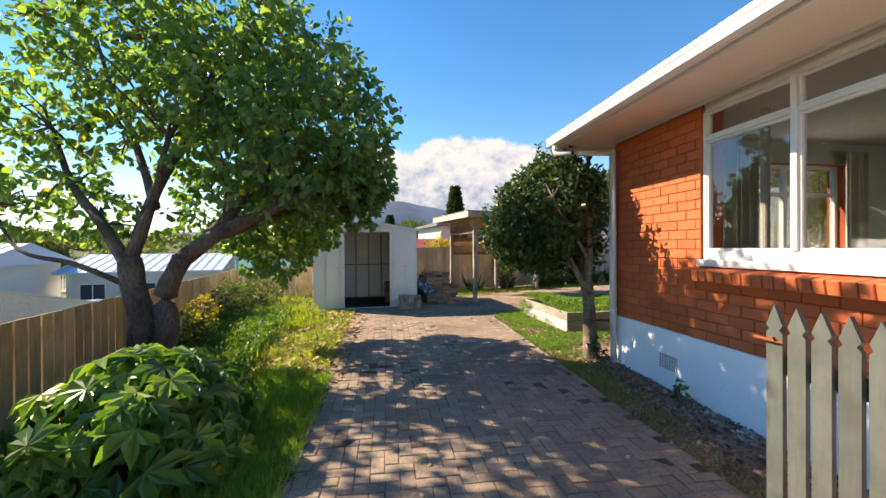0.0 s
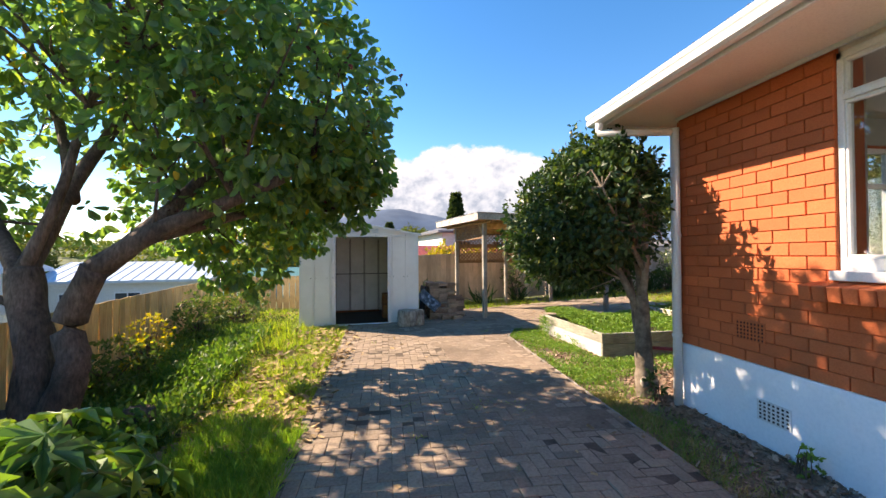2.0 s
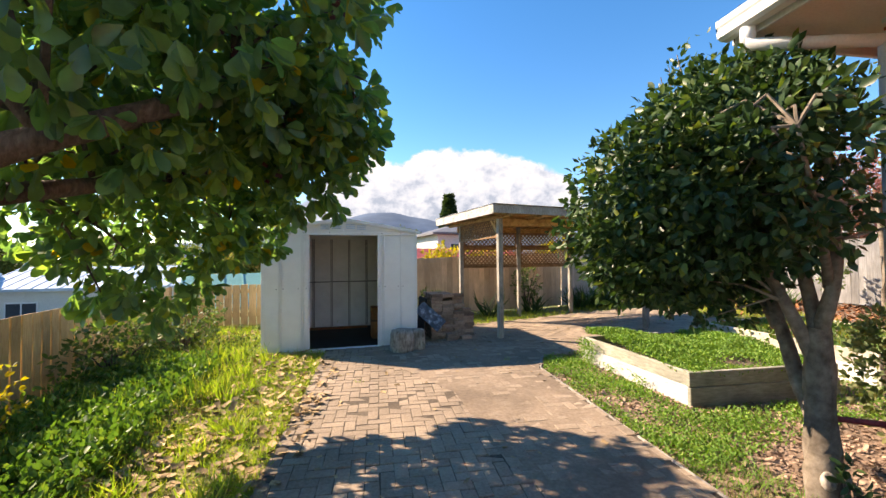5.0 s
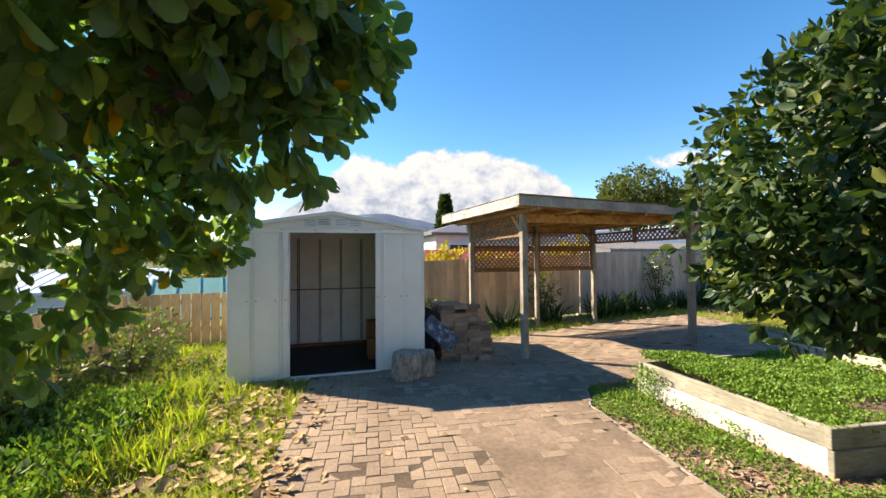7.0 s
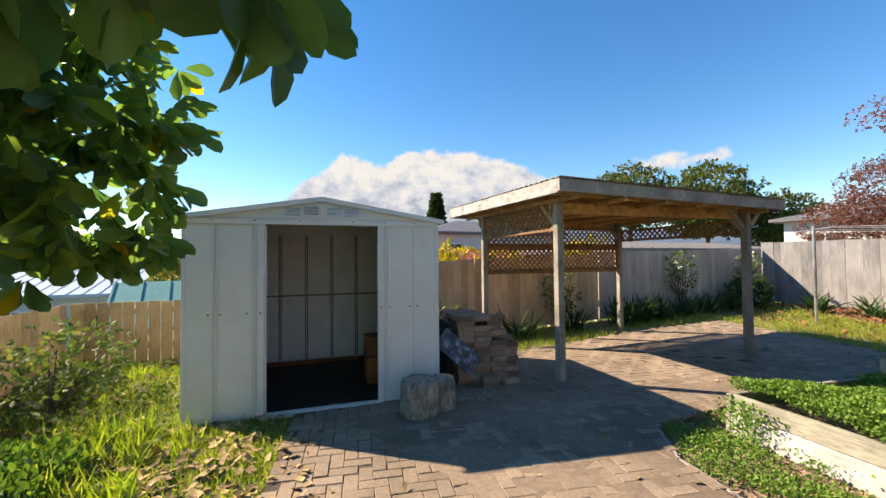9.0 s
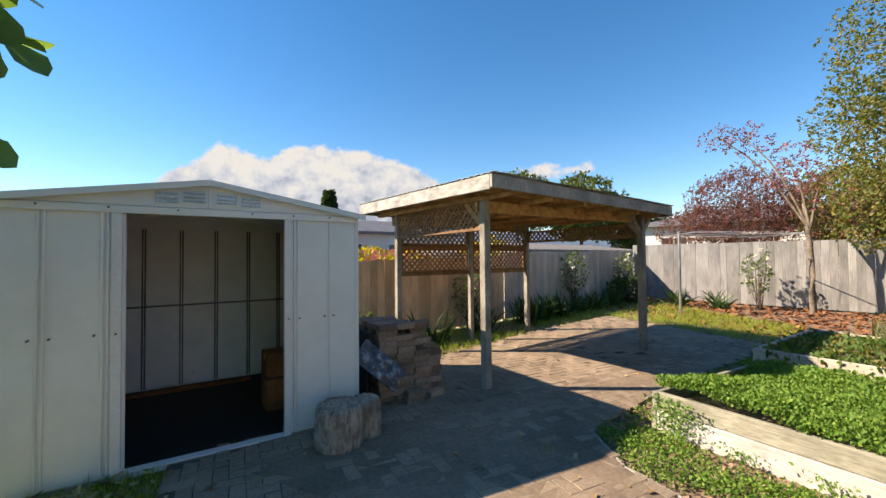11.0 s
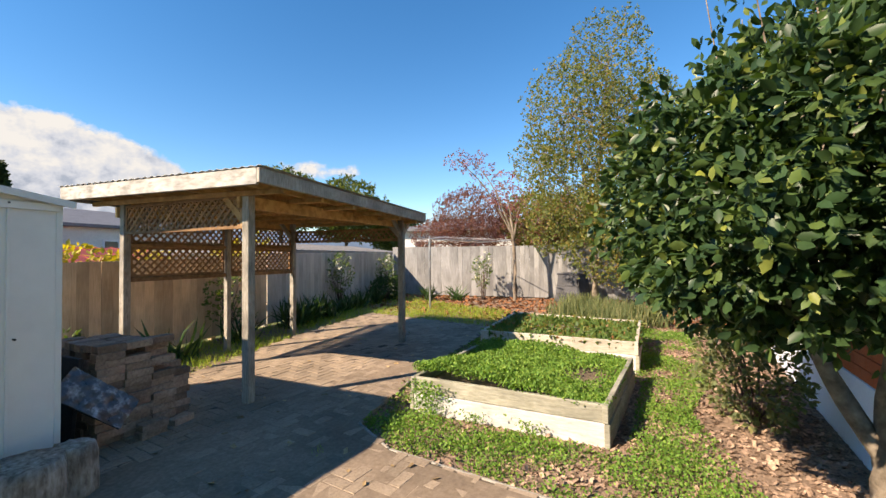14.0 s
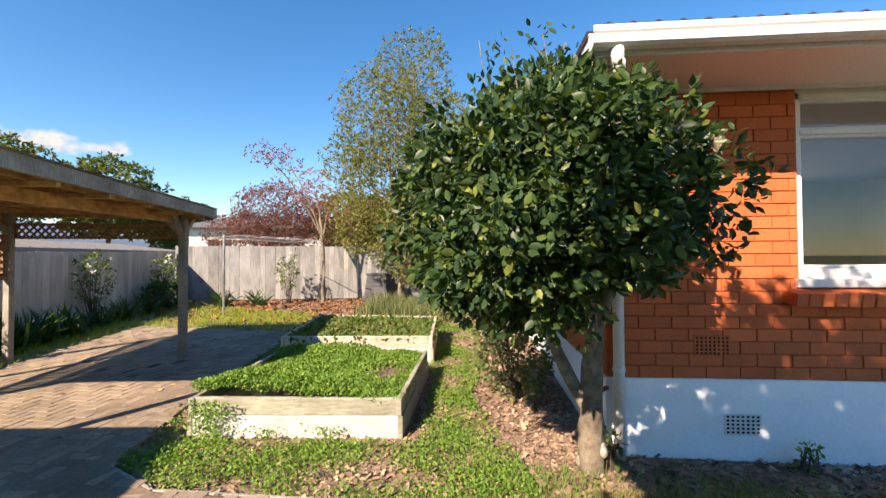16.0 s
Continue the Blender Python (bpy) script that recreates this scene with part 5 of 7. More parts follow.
def fatsia():
    t = thing("fatsia_shrub", pose(-1.72, 3.2, gz(-1.72, 3.2)), "bushy fatsia with large glossy lobed leaves by the fence", "shrub")
    verts, faces = [], []
    rr = random.Random(8)
    lobes = 6
    bm = bmesh.new()
    for k in range(190):
        a, e = rr.uniform(0, 6.28), math.acos(rr.uniform(0.05, 1.0))
        R = rr.uniform(0.75, 1.05)
        c = Vector((-1.72 + 0.72 * R * math.sin(e) * math.cos(a), 3.2 + 0.85 * R * math.sin(e) * math.sin(a), gz(-2, 3) + 0.12 + 0.70 * R * math.cos(e)))
        n = (c - Vector((-1.72, 3.2, 0.05))).normalized() + Vector((rr.uniform(-0.3, 0.3), rr.uniform(-0.3, 0.3), 0.45))
        q = n.to_track_quat("Z", "Y").to_matrix() @ Matrix.Rotation(rr.uniform(0, 6.28), 3, "Z")
        s = rr.uniform(0.16, 0.26)
        o = len(verts)
        verts.append(c)
        for j in range(lobes):
            w = radians(-120 + 240 * j / (lobes - 1))
            L = s * (1.0 - 0.3 * abs(w) / 2.5)
            for ww, ll, zz in ((w - 0.30, 0.46 * L, 0.01), (w - 0.25, 0.70 * L, 0.02), (w, L, -0.18 * s), (w + 0.25, 0.70 * L, 0.02)):
                verts.append(c + q @ Vector((math.sin(ww) * ll, math.cos(ww) * ll, zz - 0.10 * ll)))
        for j in range(lobes):
            b = o + 1 + 4 * j
            nxt = b + 4 if j < lobes - 1 else None
            faces.append((o, b, b + 1, b + 2))
            faces.append((o, b + 2, b + 3, nxt) if nxt else (o, b + 2, b + 3))
        tube(bm, (-1.72 + rr.uniform(-0.15, 0.15), 3.2 + rr.uniform(-0.15, 0.15), gz(-2, 3) - 0.02), c, 0.008, 0.005, 5)
    o = make("leaves", verts, faces, LEAF_FATSIA)
    adopt(o, t, "large glossy lobed green leaves")
    tagged(adopt(link("stem_mass", bm, LEAF_STRAP), t), kind="stuff")


def bush(name, x, y, blobs, n, per, length, mat, label, template=OVAL, stem=None, droop=0.0, category="shrub", stem_r=0.01):
    t = thing(name, pose(x, y, gz(x, y)), label, category)
    g = gz(x, y)
    bl = [((x + c[0], y + c[1], g + c[2]), r, w) for c, r, w in blobs]
    bm = bmesh.new()
    rr = random.Random(int(x * 100) + int(y * 10))
    P, V = tips_in(bl, 14, 0.3)
    for p in P:
        b = Vector((x + rr.uniform(-0.06, 0.06), y + rr.uniform(-0.06, 0.06), g - 0.02))
        m = b.lerp(Vector(p), 0.5) + Vector((0, 0, 0.1))
        tube(bm, b, m, stem_r, stem_r * 0.8, 5)
        tube(bm, m, p, stem_r * 0.8, stem_r * 0.4, 5)
    tagged(adopt(link("stem_mass", bm, stem or BARK), t), kind="stuff")
    adopt(crown("leaves", bl, n, per, length, mat, template, droop=droop), t)
    return t


def strap_clump(x, y, n, length, label="clump of dark green strap leaves by the fence"):
    t = thing("strap_plant", pose(x, y, gz(x, y)), label, "plant", "strap plants along the fence")
    P = np.stack([x + rng.normal(0, 0.10, n), y + rng.normal(0, 0.10, n), np.full(n, gz(x, y) - 0.01)], 1)
    o = scatter("leaves", LEAF_STRAP, STRAP, P, upright(n, 0.55), rng.uniform(0, 6.28, n), length * rng.uniform(0.6, 1.15, n))
    adopt(o, t)


def far_tree(name, x, y, z0, trunk_h, blobs, n, leaf, mat, label, bark=BARK, r=0.15, template=OVAL, per=6, seed=1, twig=40):
    t = thing(name, pose(x, y, z0), label, "tree")
    bl = [((x + c[0], y + c[1], z0 + c[2]), rad, w) for c, rad, w in blobs]
    bm = bmesh.new()
    limb(bm, [(x, y, z0 - 0.2), (x + 0.05 * r, y, z0 + trunk_h * 0.5), (x, y + 0.1, z0 + trunk_h)], r, r * 0.6, 8)
    adopt(link("trunk", bm, bark, True), t)
    starts = [(x, y, z0 + trunk_h), (x, y, z0 + trunk_h * 0.7)]
    for k, b in enumerate(bl):
        bm = bmesh.new()
        c = Vector(b[0])
        limb(bm, [(x, y, z0 + trunk_h * 0.75), tuple((Vector((x, y, z0 + trunk_h)) + c) / 2), tuple(c)], r * 0.5, r * 0.15, 6)
        adopt(link("branch", bm, bark, True), t)
        starts.append(tuple(c))
    twigs(t, bark, starts, bl, twig, r * 0.09, seed)
    adopt(crown("crown", bl, n, per, leaf, mat, template, droop=0.1), t)


big_tree()
camellia()
fatsia()
# shrubs and weeds along the west fence
bush("weed_shrub", -3.1, 8.6, [((0, 0, 0.4), (0.35, 0.7, 0.4), 1)], 240, 5, 0.07, LEAF_WEED, "tall dark weedy shrub along the pine fence", droop=0.1)
bush("weed_shrub", -3.0, 10.2, [((0, 0, 0.45), (0.5, 0.8, 0.42), 1)], 280, 5, 0.07, LEAF_WEED, "tall dark weedy shrub along the pine fence")
bush("weed_shrub", -2.85, 5.9, [((0, 0, 0.32), (0.35, 0.6, 0.3), 1)], 260, 5, 0.06, LEAF_WEED, "leafy dark weeds along the pine fence")
bush("yellow_weed", -2.75, 6.4, [((0, 0, 0.5), (0.2, 0.4, 0.32), 1)], 90, 5, 0.045, LEAF_YELLOW, "yellow-flowering weed against the pine fence")
bush("dark_shrub", 4.35, 5.62, [((0, 0, 0.6), (0.5, 0.42, 0.62), 1)], 500, 6, 0.06, LEAF_SEDGE, "dense dark shrub against the house wall", stem_r=0.012)
bush("seedling", 2.86, 3.62, [((0, 0, 0.12), (0.07, 0.08, 0.09), 1)], 16, 5, 0.04, LEAF_CLOVER, "small green seedling at the foot of the wall", stem_r=0.004)
bush("seedling", 2.78, 5.05, [((0, 0, 0.17), (0.08, 0.08, 0.13), 1)], 12, 5, 0.07, LEAF_CAM, "small green seedling beside the downpipe", stem_r=0.004)
# planting along the north fence
for i, (x, y, n, L) in enumerate([(2.75, 12.45, 26, 0.65), (4.0, 12.95, 40, 0.6), (5.35, 13.2, 60, 0.65), (5.9, 13.35, 60, 0.7), (6.5, 13.45, 60, 0.65), (7.4, 13.75, 50, 0.6), (8.2, 14.0, 55, 0.6), (9.1, 14.2, 50, 0.6), (10.6, 13.2, 45, 0.6), (11.0, 12.4, 45, 0.6)]):
    strap_clump(x, y - 0.05, int(n * 1.3), L * 0.9)
for x, y, h, lab in ((7.6, 14.05, 1.55, "rose bush with white blooms against the grey fence"), (10.1, 14.5, 1.5, "rose bush with white blooms against the grey fence"), (11.55, 11.7, 1.5, "rose bush with white blooms against the grey fence"), (3.9, 13.1, 1.2, "leggy bush against the tan fence")):
    t = bush("rose_bush", x, y, [((0, 0, h * 0.65), (0.35, 0.3, h * 0.35), 1)], 110, 5, 0.07, LEAF_WEED, lab, stem_r=0.01)
    P, V = tips_in([((x, y, gz(x, y) + h * 0.72), (0.35, 0.3, h * 0.32), 1)], 13, 1.0)
    if x > 5:
        P = np.repeat(P, 8, 0)
        adopt(scatter("blooms", PETAL, OVAL, P, rng.normal(0, 1, P.shape), rng.uniform(0, 6, len(P)), rng.uniform(0.05, 0.08, len(P))), t, "white rose blooms")["kind"] = "stuff"
bush("dark_shrub", 9.9, 14.3, [((0, 0, 0.4), (0.6, 0.4, 0.4), 1)], 260, 6, 0.09, LEAF_STRAP, "low dark shrub in the fence corner")
bush("dark_shrub", 1.15, 11.75, [((0, 0, 0.45), (0.35, 0.2, 0.5), 1)], 60, 5, 0.07, LEAF_WEED, "thin leggy bush behind the stacked pavers")
for x, y, w in ((9.0, 8.1, 0.7), (9.9, 7.7, 0.8), (8.3, 7.4, 0.6), (10.6, 8.4, 0.6), (9.4, 7.0, 0.7)):
    t = thing("rosemary_bush", pose(x, y, gz(x, y)), "soft grey-green rosemary bush in the back yard", "shrub", "rosemary bushes")
    n = 700
    P = np.stack([x + rng.normal(0, w * 0.45, n), y + rng.normal(0, w * 0.45, n), np.full(n, gz(x, y) + 0.0)], 1)
    tagged(adopt(scatter("stalk_mass", LEAF_SEDGE, BLADE, P, upright(n, 0.3), rng.uniform(0, 6.28, n), 0.48 * rng.uniform(0.5, 1.15, n)), t), kind="stuff")
# trees of the yard and beyond
far_tree("olive_tree", 11.3, 8.2, 0.25, 2.4, [((0, 0.1, 3.4), (1.6, 1.6, 1.6), 2), ((-0.2, 0.5, 5.3), (1.3, 1.3, 1.5), 1.6), ((0.2, -0.4, 6.6), (1.1, 1.1, 1.5), 1.1), ((-0.4, -1.2, 3.0), (1.4, 1.3, 1.4), 1.4), ((0, 1.0, 2.4), (1.2, 0.9, 0.9), 0.8), ((-0.3, -2.6, 3.2), (1.3, 1.4, 1.8), 1.0), ((-0.7, -0.7, 1.7), (1.1, 1.2, 1.0), 1.1), ((0.3, 1.5, 4.3), (0.7, 0.9, 0.8), 0.5), ((-0.2, -1.2, 5.0), (1.0, 1.0, 1.2), 0.9)], 12500, 0.072, LEAF_BIRCH, "tall airy tree with fine olive and yellow autumn leaves", BARK_PALE, 0.11, per=5, seed=3, twig=240)
far_tree("autumn_sapling", 11.55, 10.6, 0.26, 2.6, [((-0.1, 0.3, 3.5), (0.55, 0.6, 0.6), 1), ((-0.3, 1.1, 4.3), (0.5, 0.5, 0.4), 0.8), ((0, -0.3, 3.0), (0.5, 0.5, 0.6), 0.8), ((-0.4, 1.7, 4.5), (0.4, 0.45, 0.3), 0.5)], 430, 0.07, LEAF_PINK, "slim sapling with sparse dusky red leaves", BARK_PALE, 0.07, per=4, seed=4, twig=34)
far_tree("purple_maple", 15.0, 13.8, 0.2, 1.4, [((0, 0, 3.1), (1.5, 1.6, 1.3), 2), ((0.3, -1.4, 2.6), (1.3, 1.3, 1.1), 1), ((0, 1.5, 2.3), (1.1, 1.3, 0.9), 1)], 7800, 0.058, LEAF_RED, "rounded purple-leaved maple behind the fence", BARK, 0.12, seed=6)
far_tree("autumn_maple", 15.6, 11.2, 0.2, 1.6, [((0, 0, 2.9), (1.2, 1.3, 1.2), 2), ((0, -1.8, 2.8), (1.2, 1.4, 1.2), 1)], 2400, 0.10, LEAF_BIRCH, "yellow-brown autumn tree behind the fence", BARK, 0.12, seed=7)
far_tree("maple", 14.9, 9.8, 0.2, 1.6, [((0, 0, 2.5), (1.1, 1.4, 1.1), 1)], 1400, 0.09, LEAF_RED, "dark red maple behind the fence", BARK, 0.1, seed=8)
for x, y, z0, s, mat, lab in ((28.0, 33.5, -0.8, 3.2, LEAF_FAR, "large rounded garden tree in the distance"), (33.5, 32.0, -1.3, 2.6, LEAF_FAR, "dark rounded garden tree in the distance"), (23.4, 37.0, 0.3, 3.0, LEAF_FAR, "large rounded garden tree in the distance"), (40, 30, -1.5, 2.4, LEAF_FAR, "small rounded tree in the distance"), (9, 45, -2, 1.8, LEAF_BIRCH, "small autumn tree in the distance"), (-6.5, 30, -3, 2.2, LEAF_YELLOW, "golden autumn tree beyond the shed"), (2.5, 40, -2, 2.0, LEAF_FAR, "green tree beyond the fence"), (-34, 44, -4.5, 2.6, LEAF_FAR, "green tree beyond the neighbouring roofs"), (-5.5, 22, -2.5, 1.6, LEAF_BIRCH, "small autumn tree beyond the fence")):
    far_tree("far_tree", x, y, z0, s * 1.5, [((0, 0, s * 2.3), (s, s, s * 0.8), 2), ((s * 0.5, 0.2, s * 1.9), (s * 0.7, s * 0.7, s * 0.6), 1), ((-s * 0.5, -0.2, s * 1.9), (s * 0.7, s * 0.7, s * 0.6), 1)], 2200, s * 0.095, mat, lab, BARK, 0.2 * s / 3, per=6, twig=20)
bush("yellow_hedge", 2.3, 15.6, [((0, 0, 1.0), (1.0, 0.5, 0.75), 1), ((1.4, 0.3, 0.9), (0.8, 0.5, 0.7), 1)], 420, 6, 0.13, LEAF_YELLOW, "golden-leaved hedge behind the tan fence")
bush("yellow_hedge", 6.4, 16.2, [((0, 0, 1.1), (0.9, 0.5, 0.85), 1)], 260, 6, 0.13, LEAF_YELLOW, "golden-leaved hedge behind the tan fence")


def conifer(x, y, z0, h, r, label):
    t = thing("conifer", pose(x, y, z0), label, "tree")
    bm = bmesh.new()
    limb(bm, [(x, y, z0 - 0.2), (x, y, z0 + h * 0.5), (x, y, z0 + h)], r * 0.12, 0.02, 7)
    adopt(link("trunk", bm, BARK, True), t)
    n = 2600
    u = rng.random(n) ** 0.7
    a = rng.uniform(0, 6.28, n)
    rad = r * (1 - u) ** 0.8 * rng.uniform(0.5, 1.05, n) + 0.05
    P = np.stack([x + rad * np.cos(a), y + rad * np.sin(a), z0 + h * (0.08 + 0.94 * u)], 1)
    N = np.stack([np.cos(a), np.sin(a), rng.uniform(0.0, 0.9, n)], 1)
    adopt(scatter("foliage", LEAF_DARK, OVAL, P, N, rng.uniform(0, 6, n), h * 0.055 * rng.uniform(0.7, 1.3, n)), t)


conifer(10.0, 58, -2, 12.0, 1.9, "tall dark conifer on the skyline")
conifer(0.6, 66, -2, 8.5, 2.0, "dark conifer on the skyline")


# ---- neighbouring houses ----
def neighbour(x, y, z0, w, d, h, rise, rot, roof, wall, label, windows=3, hip=False, over=0.4):
    t = thing("neighbour_house", pose(x, y, z0, 0, 0, rot), label, "house")
    bx("wall", -w / 2, -d / 2, -1.0, w / 2, d / 2, h, wall, t, bevel=0)
    W, D = w / 2 + over, d / 2 + over
    k = D * 0.9 if hip else 0.0
    vs = [(-W, -D, h), (W, -D, h), (W, D, h), (-W, D, h), (-W + k, 0, h + rise), (W - k, 0, h + rise)]
    r = make("roof", vs + [(a, b, c - 0.12) for a, b, c in vs[:4]], [(0, 1, 5, 4), (2, 3, 4, 5), (1, 2, 5), (3, 0, 4), (0, 6, 7, 1), (1, 7, 8, 2), (2, 8, 9, 3), (3, 9, 6, 0), (9, 8, 7, 6)], roof)
    r.parent = t
    n = int(2 * W / 0.5)
    slope = math.atan2(rise, D)
    if not hip:
        for i in range(n + 1):
            for sgn in (-1, 1):
                bm = bmesh.new()
                put(bm, -W + i * 2 * W / n - 0.02, 0, 0, -W + i * 2 * W / n + 0.02, math.hypot(D, rise), 0.03)
                o = part("roof_seam", bm, roof, r)
                o.matrix_basis = Matrix.Translation((0, sgn * -D, h)) @ Matrix.Rotation(0 if sgn > 0 else math.pi, 4, "Z") @ Matrix.Rotation(slope, 4, "X")
    for i in range(windows):
        u = -w / 2 + (i + 0.5) * w / windows
        win = bx("window", u - 0.6, -d / 2 - 0.04, h - 1.7, u + 0.6, -d / 2 + 0.01, h - 0.6, WHITE, t)
        bx("pane", u - 0.53, -d / 2 - 0.05, h - 1.63, u - 0.03, -d / 2 - 0.035, h - 0.67, PANE_DARK, win, bevel=0)
        bx("pane", u + 0.03, -d / 2 - 0.05, h - 1.63, u + 0.53, -d / 2 - 0.035, h - 0.67, PANE_DARK, win, bevel=0)
    return t


neighbour(-9.2, 7.0, -2.0, 5.0, 7.0, 2.2, 0.75, 8, ROOF_BLUE, HOUSE_WHITE, "low neighbouring building with a pale metal roof")
neighbour(-10.5, 15.5, -3.15, 6.5, 5.0, 2.2, 0.8, 8, ROOF_BLUE, HOUSE_WHITE, "neighbouring garage with a pale metal roof")
neighbour(-20.5, 21.0, -3.6, 7.0, 6.0, 4.6, 0.9, 8, ROOF_BLUE, HOUSE_WHITE, "pale two-storey neighbouring house")
neighbour(-13.5, 27.0, -3.6, 7.0, 6.0, 4.0, 0.9, 8, ROOF_BLUE, HOUSE_WHITE, "pale neighbouring house with a metal roof")


def deck():
    d = thing("timber_deck", pose(-19.4, 26.0, -3.6, 0, 0, 8), "raised timber deck with white railing beside the grey house", "deck")
    bx("deck_floor", 0, 0, 2.6, 4.0, 3.5, 2.75, TIMBER_GREY, d)
    for x in (0.1, 1.3, 2.6, 3.9):
        bx("deck_post", x - 0.06, 0.02, 0, x + 0.06, 0.14, 3.7, WHITE, d)
        bx("deck_post", x - 0.06, 3.3, 0, x + 0.06, 3.42, 2.6, WHITE, d)
    bx("handrail", 0, 0.0, 3.7, 4.0, 0.16, 3.76, WHITE, d)
    bx("handrail", 0, 0.16, 3.7, 0.12, 3.4, 3.76, WHITE, d)
    for i in range(24):
        bx("baluster", 0.2 + i * 0.155, 0.06, 2.75, 0.23 + i * 0.155, 0.09, 3.7, WHITE, d, bevel=0)
    c = thing("deck_seat", pose(-17.0, 27.4, -0.85, 0, 0, 8), "red seat standing on the timber deck", "seat")
    red = surface("red_canvas", (0.5, 0.05, 0.04), rough=0.8)
    bx("seat", 0, 0, 0.35, 0.9, 0.6, 0.47, red, c)
    bx("backrest", 0, 0.52, 0.47, 0.9, 0.62, 0.95, red, c)
    for x in (0.02, 0.82):
        for y in (0.02, 0.5):
            bx("leg", x, y, 0, x + 0.06, y + 0.06, 0.35, red, c)


def parked_car(x, y, z, rot):
    c = thing("parked_car", pose(x, y, z, 0, 0, rot), "dark grey hatchback parked beside the neighbouring garage", "car")
    paint = surface("dark_car_paint", (0.05, 0.055, 0.065), rough=0.25, vary=0, bump=0, stain=0.05, spec=0.6)
    side = [(-2.0, 0.35), (2.0, 0.35), (2.05, 0.6), (1.9, 0.82), (1.0, 0.92), (0.4, 1.38), (-1.2, 1.42), (-1.85, 0.98), (-2.05, 0.7)]
    k = len(side)
    vs = [(u, -0.82, w) for u, w in side] + [(u, 0.82, w) for u, w in side]
    for i in (5, 6):
        for o in (0, k):
            u, v, w = vs[o + i]
            vs[o + i] = (u, v * 0.82, w)
    body = make("body", vs, [tuple(range(k)), tuple(range(2 * k - 1, k - 1, -1))] + [(i, k + i, k + (i + 1) % k, (i + 1) % k) for i in range(k)], paint)
    body.parent = c
    for sy in (-1, 1):
        for x0, x1 in ((-1.1, -0.42), (-0.36, 0.4)):
            o = make("side_window", [(x0, sy * 0.80, 0.98), (x1 + 0.25, sy * 0.80, 0.98), (x1, sy * 0.705, 1.33), (x0, sy * 0.705, 1.33)] , [(0, 1, 2, 3)], PANE_DARK)
            o.parent = c
            o.location.y = sy * 0.02
    for wx in (-1.25, 1.28):
        for sy in (-0.8, 0.8):
            bm = bmesh.new()
            tube(bm, (wx, sy - 0.1, 0.32), (wx, sy + 0.1, 0.32), 0.32, seg=18)
            w = part("wheel", bm, BLACK, c)
            bm = bmesh.new()
            tube(bm, (wx, sy - 0.105, 0.32), (wx, sy + 0.105, 0.32), 0.19, seg=14)
            part("rim", bm, GALV, w)


deck()
parked_car(-12.2, 20.2, -2.35, 30)
neighbour(-4.5, 17.0, -2.25, 1.9, 3.0, 2.5, 0.9, 20, ROOF_GREEN, HOUSE_WHITE, "neighbouring house with a sea-green metal roof", 1)
neighbour(12.5, 21.5, -0.6, 9.0, 5.0, 2.55, 0.35, 14, ROOF_GREY, HOUSE_GREY, "low grey neighbouring garage", 1)
neighbour(7.0, 30.0, -1.5, 8.0, 6.0, 4.6, 0.9, 10, ROOF_GREY, HOUSE_WHITE, "white two-storey neighbouring house", 3, True)
neighbour(4.0, 24.0, -1.0, 6.0, 4.0, 2.5, 0.6, 10, ROOF_RED, HOUSE_GREY, "neighbouring house with a dark red roof", 2)
neighbour(22.5, 17.0, 0.0, 8.0, 7.0, 3.2, 0.9, -70, ROOF_GREY, HOUSE_WHITE, "white neighbouring house behind the maples", 3, True)


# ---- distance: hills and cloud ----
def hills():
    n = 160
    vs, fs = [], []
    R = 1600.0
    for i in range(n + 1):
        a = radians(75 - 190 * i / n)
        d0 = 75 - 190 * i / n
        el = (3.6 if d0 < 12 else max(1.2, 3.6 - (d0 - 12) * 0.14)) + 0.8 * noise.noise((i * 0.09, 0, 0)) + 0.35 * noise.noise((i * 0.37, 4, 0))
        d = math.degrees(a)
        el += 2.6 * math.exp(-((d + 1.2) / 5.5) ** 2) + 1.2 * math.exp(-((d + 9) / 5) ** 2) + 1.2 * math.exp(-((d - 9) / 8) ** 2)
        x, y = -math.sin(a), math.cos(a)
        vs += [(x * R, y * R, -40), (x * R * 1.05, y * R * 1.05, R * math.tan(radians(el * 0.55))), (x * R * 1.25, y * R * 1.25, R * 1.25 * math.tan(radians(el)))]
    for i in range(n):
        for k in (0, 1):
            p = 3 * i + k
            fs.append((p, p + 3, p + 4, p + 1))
    tagged(make("backdrop_hills", vs, fs, MOUNTAIN, True), "bush-covered hills on the horizon, tinted blue for haze", "hills", kind="structure")


